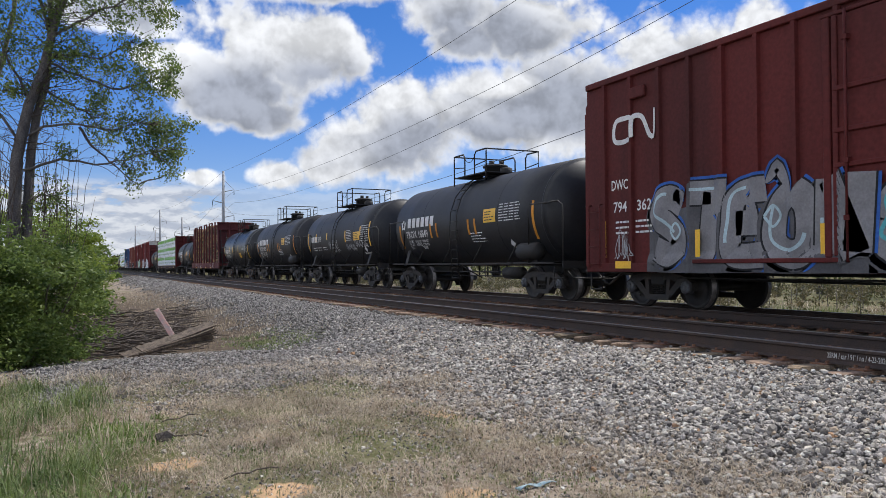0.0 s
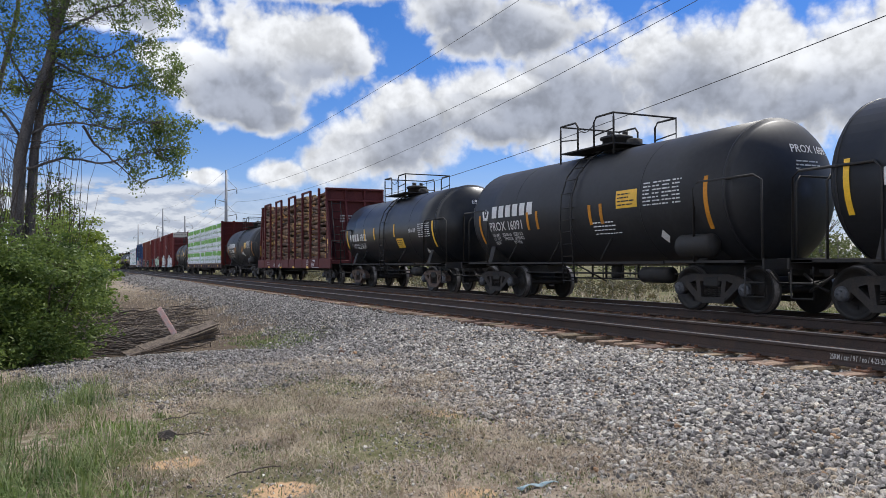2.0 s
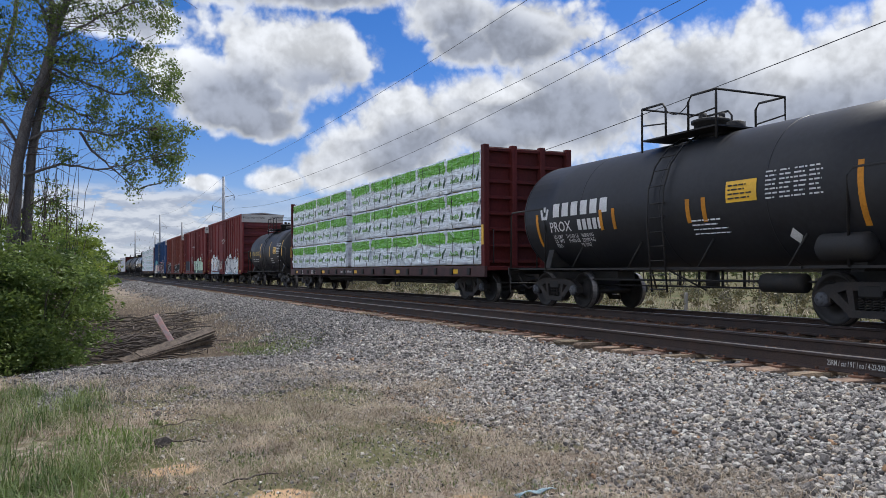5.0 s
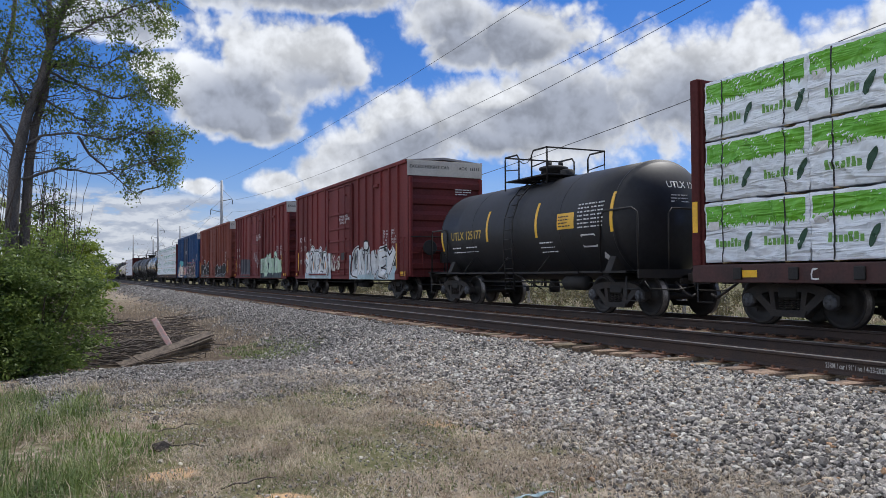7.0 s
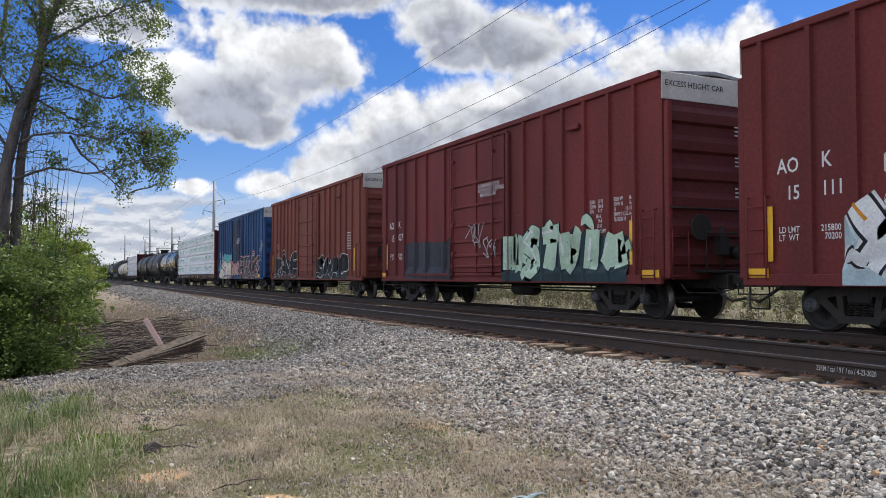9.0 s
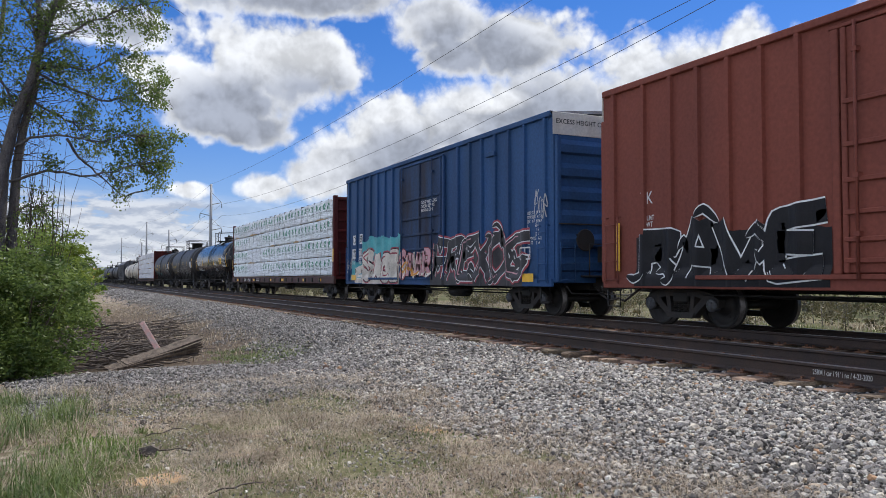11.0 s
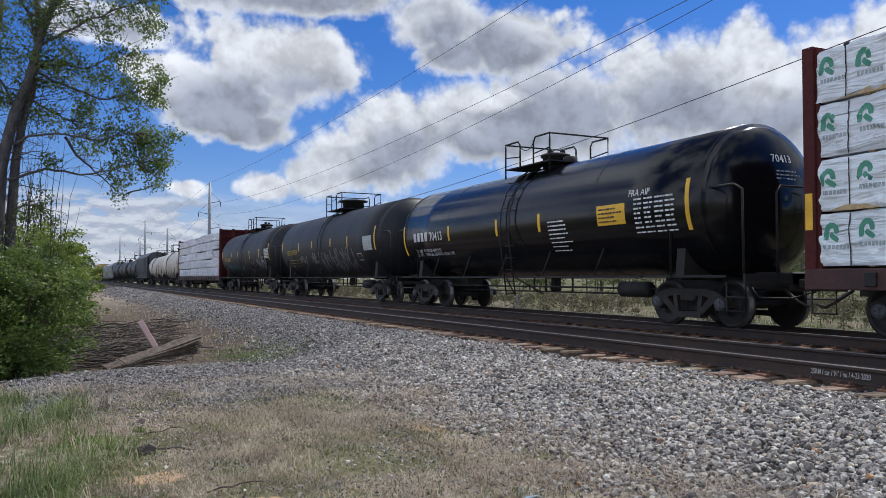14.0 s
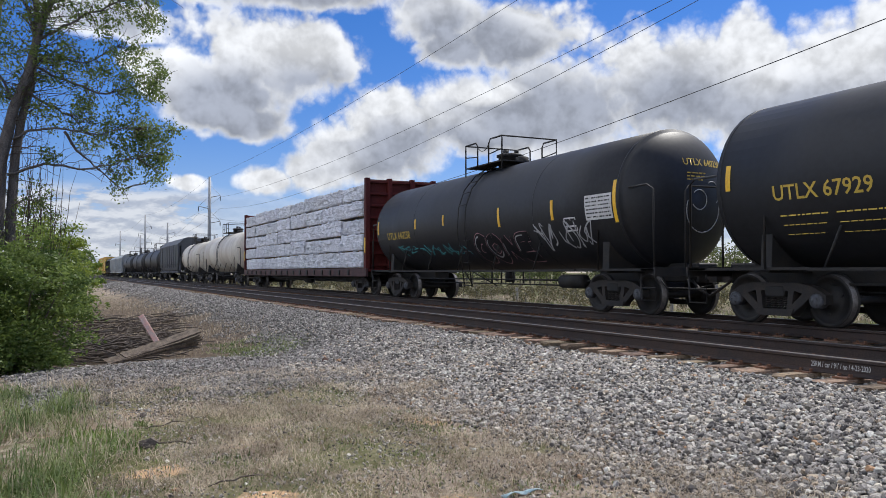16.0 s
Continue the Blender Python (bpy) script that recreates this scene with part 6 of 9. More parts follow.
def deco_box(car, mark, number, colour_seed, weights=("215800", "70200")):
    for word, size, x, z in ((mark[0], 0.36, -7.24, 2.70), (mark[1], 0.36, -6.36, 2.72), (number[0], 0.34, -7.06, 2.24), (number[1], 0.34, -6.36, 2.26),
                             ("LD LMT\nLT  WT", 0.15, -7.22, 1.68), (weights[0] + "\n  " + weights[1], 0.15, -6.38, 1.68)):
        side_text(car, word, size, M_WHITE, x, z, squeeze=0.84)
    side_text(car, "EXH   17-0\nEXW  10-8\nEW     9-7\nIL     50-6\nIW      9-4\nIH     13-0\nCU. FT. 6269", 0.125, M_WHITE, 5.44, 2.62, squeeze=0.88)
    side_text(car, "EXH W        8-2\nEXW H        6-8\nH            16-10\nEMPTY C.G. 6-11\nFLOOR H      3-8", 0.125, M_WHITE, 6.34, 2.62, squeeze=0.80)
    side_text(car, "CLOSE AND LOCK\nBOTH DOORS BEFORE\n   MOVING CAR", 0.15, M_WHITE, 0.15, 3.52, y=-1.66)
    refl(car, 7.0, 1.2, 2.15, 0.11)
    refl(car, -7.36, 1.2, 2.15, 0.11)
    yellow_plate(car, 7.35, 0.92, 0.55, 0.16)
    yellow_plate(car, -7.85, 0.92, 0.45, 0.16)
    m = Mesh()
    m.box(6.42, 6.92, -1.520, -1.512, 1.30, 1.68)
    part("stencil_plate", m, P_BLACK, car)
    frame_box(car, Wall(W=1.515), 6.42, 1.30, 0.5, 0.38)


def deco_boxes():
    w = Wall(RIBS, door=(-1.85, 1.62))
    deco_box(box_a, ("AO", "K"), ("15", "111"), 50)
    deco_end(box_a, 7.98, "AOK  15111")
    piece(box_a, w, "YRAN", -5.85, -1.25, 0.82, 2.18, P_WHITE, P_BLACK, 23, halo=P_WHITE, shine=P_ORANGE, fat=0.34, edge=0.055, overlap=0.25, wild=0.06, spikes=2, label="white, black and pale blue block graffiti", backing=P_ICE)
    scrawl(box_a, Wall(RIBS), -4.0, -3.1, 1.25, 1.6, P_RED, 22, 5, 0.06, "dark red spray-paint scribble")
    piece(box_a, w, "ENIVEY", 1.70, 6.75, 0.80, 2.15, P_WHITE, P_BLACK, 24, halo=P_WHITE, shine=P_CREAM, fat=0.36, edge=0.055, overlap=0.25, wild=0.06, spikes=2, backing=P_ICE)
    m, k = Mesh(), Mesh()
    stroke(m, w, [(3.62, 1.95), (3.62, 2.40)], 0.44, 0.030, taper=0.5, across=8)
    stroke(k, w, [(3.62, 2.02), (3.62, 2.34)], 0.28, 0.034, taper=0.5, across=8)
    part("graffiti", m, P_BLACK, box_a, "black balloon outline")
    part("graffiti", k, P_WHITE, box_a, "white balloon shape")
    scrawl(box_a, Wall(W=1.65), -1.5, 0.2, 1.1, 2.0, P_CREAM, 25, 7, 0.09)
    scrawl(box_a, Wall(W=1.652), -0.9, -0.2, 1.4, 1.9, P_RED, 27, 4, 0.07)
    frame_box(box_a, Wall(W=1.513), -5.24, 2.52, 0.26, 0.26, bars=False)
    part("stencil_plate", flat_patch(0.5, 0.95, 1.63, 1.96, -1.655), P_BLACK, box_a)
    scrawl(box_a, Wall(W=1.60), 3, 4, 1, 2, P_WHITE, 26, 3)
    m = Mesh()
    for k in range(6):
        y = 0.50 + 0.10 * k
        m.tube([(8.13, y, 1.78 + 0.05 * (k % 2)), (8.13, y + 0.05, 2.12 - 0.06 * (k % 3)), (8.13, y + 0.14, 1.92)], 0.022, 4)
    part("graffiti", m, P_TEAL, box_a)
    deco_box(box_b, ("AO", "K"), ("15", "027"), 60)
    deco_end(box_b, 7.93, "AOK  15027")
    piece(box_b, w, "NSTVIA", 1.60, 6.75, 0.84, 2.22, P_MINT, P_DKTEAL, 33, shade=P_DKTEAL, shine=P_WHITE, fat=0.50, edge=0.03, overlap=0.35, wild=0.08, spikes=2, label="pale green block letter graffiti", backing=P_DKTEAL)
    m = Mesh()
    area(m, w, -5.6, -1.75, 0.86, 2.1, 0.003, 50, 6, 0.10, 5)
    part("paint_patch", m, paint("dark blue roller paint", (0.03, 0.03, 0.045)), box_b, "dark patch of roller paint")
    scrawl(box_b, Wall(W=1.65), -0.6, 1.2, 1.4, 2.5, P_WHITE, 36, 7, 0.05)
    w = Wall(RIBS_CLOSE, door=(-1.85, 1.62))
    side_text(box_c, "YK", 0.36, M_WHITE, -6.75, 2.55, squeeze=0.84)
    side_text(box_c, "LD LMT\nLT WT", 0.15, M_WHITE, -6.75, 2.2, squeeze=0.84)
    refl(box_c, -7.45, 1.15, 2.2, 0.12)
    deco_end(box_c, 7.98, "AOK")
    piece(box_c, w, "RAVE", -6.8, -2.2, 0.85, 2.2, P_BLACK, P_WHITE, 43, fat=0.32, edge=0.03, overlap=0.35, wild=0.09, spikes=3, label="black and white block graffiti", backing=P_BLACK)
    piece(box_c, w, "SNAP", 1.7, 6.0, 0.85, 2.05, P_BLACK, P_WHITE, 44, fat=0.34, edge=0.03, overlap=0.35, wild=0.09, spikes=3, backing=P_BLACK)
    refl(box_c, 7.0, 1.2, 2.15, 0.11)
    text_bars(box_c, 5.9, 2.1, 0.7, 0.8, 7, M_WHITE, y=-1.515, seed=70, cols=2)
    car = box_d
    deco_end(car, 7.93, "COER")
    for a, t, x, z in (("CO", 0.40, -7.12, 2.47), ("ER", 0.40, -6.32, 2.49), ("172", 0.40, -7.22, 1.90), ("335", 0.40, -6.38, 1.90)):
        part("number_plate", flat_patch(x - 0.03, x + (0.42 if len(a) == 2 else 0.57), z - 0.07, z + 0.33, -1.513), M_WHITE, car, "white stencilled panel")
        side_text(car, a, t, M_BLACKTXT, x, z, y=-1.520, squeeze=0.72)
    side_text(car, "CLOSE AND LOCK\nDOORS BEFORE\nMOVING CAR", 0.15, M_WHITE, 0.15, 3.50, y=-1.66)
    side_text(car, "EXH 17-0   W 9-11\nEXW 10-9   H  7-1\nEW    9-7   H 16-9\nL             50-6\nIW             9-6\nIH            13-0\nEMPTY CG    4-11\nCU. FT.     6269", 0.125, M_WHITE, 6.72, 2.66, squeeze=0.72)
    m = Mesh()
    area(m, w, -6.0, -1.7, 1.7, 2.55, 0.0008, 60, 5, 0.15, 9)
    part("graffiti_ground", m, P_TEAL, car)
    piece(car, w, "SAGE", -5.75, -1.95, 0.82, 2.12, P_CREAM, P_BLACK, 53, halo=P_ROSE, shine=P_ROSE, fat=0.44, edge=0.028, round_style=True, overlap=0.45, wild=0.06, spikes=1, label="pink, cream and black graffiti letters", backing=P_CREAM)
    piece(car, w, "SPAR", -1.85, 0.85, 0.95, 2.0, P_PINK, P_RED, 54, shine=P_CREAM, fat=0.34, edge=0.03, round_style=True, overlap=0.2)
    scrawl(car, Wall(W=1.65), -1.6, 0.9, 1.0, 1.9, P_CREAM, 57, 9, 0.12, "cream and rust spray smears")
    scrawl(car, Wall(W=1.653), -1.5, 0.9, 1.1, 1.6, P_ORANGE, 58, 5, 0.10, "orange spray smears")
    piece(car, w, "PREXOG", 0.95, 6.45, 0.80, 2.40, P_CHARCOAL, P_WHITE, 55, halo=P_ROSE, shine=P_PINK, fat=0.30, edge=0.028, lean=0.22, overlap=0.5, wild=0.12, spikes=4, label="black letters with white outlines on dark red", backing=P_CHARCOAL)
    scrawl(car, w, 7.0, 7.8, 2.5, 3.3, P_WHITE, 56, 5, 0.04)
    yellow_plate(car, 6.55, 0.90, 0.55, 0.22)
    yellow_plate(car, -7.1, 0.94, 0.52, 0.22, y=-1.60)
    frame_box(car, Wall(W=1.58), 6.45, 1.5, 0.5, 0.3)
    m = Mesh()
    area(m, w, -7.3, -6.0, 0.95, 1.72, 0.0006, 44, 8, 0.10, 19)
    part("graffiti_ground", m, P_TEAL, car, "teal overspray")
    m = Mesh()
    area(m, w, -6.75, -5.9, 0.82, 1.45, 0.0030, 30, 8, 0.12, 23)
    part("graffiti_ground", m, P_CREAM, car, "cream overspray")
    m = Mesh()
    for x in (-6.85, -6.1):
        stroke(m, w, [(x + 0.30, 1.32), (x + 0.12, 1.44), (x, 1.30), (x + 0.10, 1.18), (x + 0.30, 1.32)], 0.05, 0.008)
    part("graffiti", m, P_BLACK, car, "black drop-shaped outlines")
    scrawl(car, w, -7.85, -7.3, 1.2, 1.9, P_WHITE, 59, 5, 0.03)
    side_text(car, "LD LMT\nLT  WT", 0.15, M_WHITE, -7.14, 1.72, y=-1.575, squeeze=0.8)
    side_text(car, "214300\n 71700", 0.15, M_WHITE, -6.32, 1.74, y=-1.575, squeeze=0.8)


def tank_marks(car, R, zc, text, size, x, z, mat, strips, mark_blocks=0, number_x=None):
    w = Wall(R=R, zc=zc)
    if mark_blocks:
        blocks(car, w, mark_blocks, x, x + size * 0.74 * mark_blocks, z, z + size * 0.74, mat, name="owner_mark")
        x += size * 0.74 * mark_blocks + size * 0.25
    if text:
        wrap_letters(car, text, size, mat, x, z, R, zc)
    for xs, a0, a1 in strips:
        tank_strip(car, xs, a0, a1, R, zc)


def placard(car, R, zc, x0, x1, z0, z1, seed):
    w = Wall(R=R, zc=zc)
    m = Mesh()
    area(m, w, x0, x1, z0, z1, 0.006, 4, 4)
    part("placard", m, M_YELLOW, car, "yellow notice placard")
    text_bars(car, x0 + 0.06, z0 + 0.04, x1 - x0 - 0.1, z1 - z0 - 0.08, 4, M_BLACKTXT, bend=(R + 0.007, zc), seed=seed)


def diamond(car, R, zc, x, z, s=0.16):
    w = Wall(R=R, zc=zc)
    m = Mesh()
    m.add([(a, w.y(a, b, 0.012), b) for a, b in ((x - s, z), (x, z - s), (x + s, z), (x, z + s))], [(0, 1, 2, 3)])
    part("hazard_diamond", m, M_WHITE, car, "white hazard diamond")


def head_x(hl, R, zc, y, z):
    """Where the leading head's surface lies at a place across it."""
    wide = radians(66)
    a = math.asin(min(math.hypot(y, z - zc) / R, 0.99) * math.sin(wide))
    return hl - R * HEAD * (1 - math.cos(a)) / (1 - math.cos(wide))


def end_marks(car, hl, R, zc, mark, mat, seed):
    """Small print on the leading head."""
    if mark:
        ob = lettering(mark, 0.22, mat, car, (hl - 0.06, -0.25, zc + 0.72), 'end')
        for v in ob.data.vertices:
            y, z = -0.25 + v.co.x, zc + 0.72 + v.co.y
            v.co = (head_x(hl, R, zc, y, z) + 0.008, y, z)
        ob.matrix_basis = Matrix()
    text_bars(car, -0.2, zc + 0.36, 0.7, 0.22, 3, mat, y=head_x(hl, R, zc, 0.1, zc + 0.42), seed=seed, facing='end')


def deco_tanks():
    for car, R, zc, num, fun in ((tank_a, 1.46, 2.38, "16849", 1), (tank_c, 1.46, 2.38, "16091", 2), (tank_e, 1.46, 2.38, "", 1)):
        w = Wall(R=R, zc=zc)
        blocks(car, w, 6, -4.15, -1.75, 2.32, 2.66, M_WHITE, 0.05, "owner_mark", "white block shaped owner mark")
        m = Mesh()
        for dx, dz in ((-0.16, 0), (0, 0.06), (0.16, 0)):
            stroke(m, w, [(-4.5 + dx * 0.5, 2.28), (-4.5 + dx, 2.55 + dz)], 0.09, 0.006, flat=True)
        part("owner_emblem", m, M_WHITE, car, "small white torch-like emblem")
        wrap_letters(car, "PROX " + num, 0.36, M_WHITE, -4.28, 1.95, R, zc)
        if not num:
            blocks(car, w, 5, -3.05, -2.0, 1.95, 2.21, M_WHITE, 0.0, "number_bars")
        wrap_letters(car, ("LD LMT    211600 LB   96000 KG\nLT  WT      51400 LB   23300 KG\nPRO                        02-2007", "LD LMT    203600 LB   92350 KG\nLT  WT      59400 LB   26950 KG\nNEW                       07-1993")[fun - 1], 0.125, M_WHITE, -4.2, 1.78, R, zc)
        for xs, a0, a1 in ((-4.86, -32, 2), (-2.06, -19, 0), (-1.58, -19, 0), (0.85, -19, 0), (1.3, -19, 0), (4.75, -30, 12)):
            tank_strip(car, xs, a0, a1, R, zc, mat=P_ORANGE, label="orange reflective strip")
        placard(car, R, zc, 1.9, 2.65, 2.22, 2.62, 3)
        text_bars(car, 2.85, 2.2, 1.25, 0.55, 7, M_WHITE, bend=(R, zc), seed=95 + fun, cols=4)
        text_bars(car, 0.9, 1.65, 1.1, 0.34, 4, M_WHITE, bend=(R, zc), seed=97 + fun)
        diamond(car, R, zc, 3.3, 1.55, 0.14)
        end_marks(car, 5.85, R, zc, "PROX " + num, M_WHITE, 5)
        g = Mesh()
        g.lathe([(-0.5, 0.0), (-0.48, 0.16), (-0.40, 0.24), (0.40, 0.24), (0.48, 0.16), (0.5, 0.0)], 'x', 18, (4.35, -1.30, 1.32))
        part("air_reservoir", g, M_FRAME, car)
    R, zc = 1.43, 2.34
    w = Wall(R=R, zc=zc)
    car = tank_b
    tank_marks(car, R, zc, "119", 0.38, -4.15, 2.15, M_WHITE, ((-4.78, -25, 12), (-3.3, -6, 10), (-1.4, -4, 9), (1.5, -12, 9), (3.6, -3, 13), (4.75, -22, 20)), 4)
    text_bars(car, -4.0, 1.72, 2.6, 0.22, 2, M_WHITE, bend=(R, zc), seed=101, cols=3)
    text_bars(car, 1.65, 2.08, 0.9, 0.5, 7, M_WHITE, bend=(R, zc), seed=102)
    placard(car, R, zc, 2.66, 3.5, 2.08, 2.45, 4)
    text_bars(car, 3.7, 2.0, 0.95, 0.72, 8, M_WHITE, bend=(R, zc), seed=103, cols=4)
    scrawl(car, w, -1.2, 0.4, 1.6, 2.2, P_WHITE, 104, 10, 0.05)
    scrawl(car, w, 1.5, 2.8, 1.62, 1.95, P_WHITE, 105, 9, 0.04)
    scrawl(car, w, 2.8, 4.4, 1.78, 2.1, P_WHITE, 106, 9, 0.045)
    diamond(car, R, zc, 4.0, 1.68, 0.15)
    frame_box(car, w, 3.6, 1.5, 0.8, 0.3, bars=False)
    end_marks(car, 5.6, R, zc, "119", M_WHITE, 6)
    car = tank_d
    tank_marks(car, R, zc, "6932", 0.42, -4.4, 2.0, M_WHITE, ((-4.82, -26, 7), (-2.42, -14, 6), (-1.2, -14, 6), (1.1, -12, 8), (4.8, -32, 6)), 4)
    wrap_letters(car, "LD LMT 208200 LBS  94450 KGS\nLT  WT     54800 LBS  24850 KGS", 0.13, M_WHITE, -4.25, 1.80, R, zc)
    placard(car, R, zc, 1.25, 1.95, 1.62, 1.98, 5)
    text_bars(car, 3.5, 1.95, 1.1, 0.52, 7, M_WHITE, bend=(R, zc), seed=112, cols=4)
    diamond(car, R, zc, 3.9, 1.42, 0.15)
    end_marks(car, 5.65, R, zc, "6932", M_WHITE, 7)
    wrap_letters(car, "FRA AIP", 0.2, M_WHITE, 2.6, 2.16, R, zc)
    car, R, zc = tank_f, 1.43, 2.22
    w = Wall(R=R, zc=zc)
    tank_marks(car, R, zc, "UTLX 125177", 0.36, -3.9, 2.05, M_DULLYEL, ((-4.6, -20, 5), (-1.45, -12, 25), (1.32, -12, 26), (4.6, -12, 26)))
    text_bars(car, -3.9, 1.62, 1.9, 0.26, 2, M_WHITE, bend=(R, zc), seed=121, cols=2)
    placard(car, R, zc, 2.35, 3.1, 2.08, 2.48, 7)
    text_bars(car, 3.25, 2.05, 1.1, 0.65, 7, M_WHITE, bend=(R, zc), seed=122, cols=4)
    frame_box(car, w, 3.35, 1.62, 0.55, 0.28, bars=False)
    text_bars(car, 1.4, 1.5, 1.0, 0.35, 3, M_WHITE, bend=(R, zc), seed=123)
    diamond(car, R, zc, 4.1, 1.35, 0.13)
    end_marks(car, 5.25, R, zc, "UTLX 125177", M_WHITE, 8)
    car, R, zc = tank_g, 1.56, 2.5
    tank_marks(car, R, zc, "70413", 0.40, -6.45, 2.2, M_WHITE, ((-7.25, -28, 10), (-3.7, -13, 4), (-0.65, -13, 4), (1.55, -13, 4), (6.9, -22, 16)), 4)
    wrap_letters(car, "LD  LMT  191100 LBS  86700 KGS\nLT  WT     71900 LBS  32600 KGS  OKLA 11-95", 0.14, M_WHITE, -6.4, 1.84, R, zc)
    text_bars(car, 1.95, 1.62, 1.0, 0.80, 8, M_WHITE, bend=(R, zc), seed=131)
    placard(car, R, zc, 4.0, 5.0, 2.15, 2.6, 8)
    text_bars(car, 5.3, 1.9, 1.3, 0.8, 8, M_WHITE, bend=(R, zc), seed=132, cols=4)
    end_marks(car, 7.9, R, zc, "70413", M_WHITE, 9)
    wrap_letters(car, "FRA AIP", 0.2, M_WHITE, 5.1, 2.72, R, zc)
    car, R, zc = tank_h, 1.58, 2.56
    w = Wall(R=R, zc=zc)
    tank_marks(car, R, zc, "UTLX 67929", 0.36, -6.12, 2.17, M_DULLYEL, ((-7.1, -5, 12), (-3.84, -8, 7), (-1.52, -5, 7), (1.4, -6, 7), (3.75, -9, 7), (6.98, -18, 16)))
    scrawl(car, w, -0.7, 4.3, 1.25, 2.3, P_WHITE, 141, 18, 0.045, "long white spray-paint scrawl")
    scrawl(car, w, -3.9, -2.6, 1.7, 2.1, P_WHITE, 142, 6, 0.035)
    scrawl(car, w, -1.8, -0.9, 1.6, 2.2, P_WHITE, 143, 6, 0.04)
    m = Mesh()
    area(m, w, 5.65, 6.65, 2.08, 2.66, 0.004, 4, 5)
    part("data_plate", m, M_GREYTXT, car, "grey printed data plate")
    text_bars(car, 5.7, 2.1, 0.95, 0.52, 7, M_WHITE, bend=(R + 0.005, zc), seed=144, cols=4)
    frame_box(car, w, 4.75, 1.72, 0.5, 0.26, bars=False)
    end_marks(car, 8.0, R, zc, "UTLX 67929", M_DULLYEL, 10)
    text_bars(car, -6.05, 1.55, 2.2, 0.46, 3, M_DULLYEL, bend=(R, zc), seed=145, cols=2)
    car, R, zc = tank_i, 1.60, 2.6
    w = Wall(R=R, zc=zc)
    tank_marks(car, R, zc, "UTLX 640238", 0.36, -6.3, 2.15, M_DULLYEL, ((-7.2, -8, 10), (-3.7, -6, 6), (-1.5, -6, 6), (2.05, -14, 5), (4.72, -13, 5), (7.2, -20, 14)))
    piece(car, w, "GONE", 0.2, 3.4, 1.2, 2.05, P_BLACK, P_PINK, 151, shine=P_CHALKY, fat=0.34, edge=0.016, round_style=True, overlap=0.25, label="dark letters with pale pink outlines")
    scrawl(car, w, 3.8, 6.2, 1.5, 2.2, P_WHITE, 152, 10, 0.05)
    scrawl(car, w, -5.6, -0.2, 1.5, 1.95, P_TEAL, 153, 12, 0.035)
    m = Mesh()
    area(m, w, 6.1, 7.1, 2.15, 2.72, 0.004, 4, 5)
    part("data_plate", m, M_WHITE, car, "white printed data plate")
    text_bars(car, 6.15, 2.18, 0.95, 0.52, 6, M_BLACKTXT, bend=(R + 0.005, zc), seed=154, cols=4)
    frame_box(car, w, 5.2, 1.95, 0.45, 0.3)
    m = Mesh()
    for cy, cz, r, a0, a1 in ((0.28, 2.35, 0.52, -200, 25), (0.12, 2.55, 0.22, -150, 140), (0.55, 2.72, 0.25, -60, 120)):
        arc = [(cy + r * math.cos(radians(a0 + (a1 - a0) * k / 20)), cz + r * math.sin(radians(a0 + (a1 - a0) * k / 20))) for k in range(21)]
        m.tube([(head_x(8.0, R, zc, y, z) + 0.004, y, z) for y, z in arc], 0.012, 4)
    part("graffiti", m, P_CHALKY, car, "white sprayed loops on the tank head")
    end_marks(car, 8.0, R, zc, "UTLX 640238", M_DULLYEL, 11)


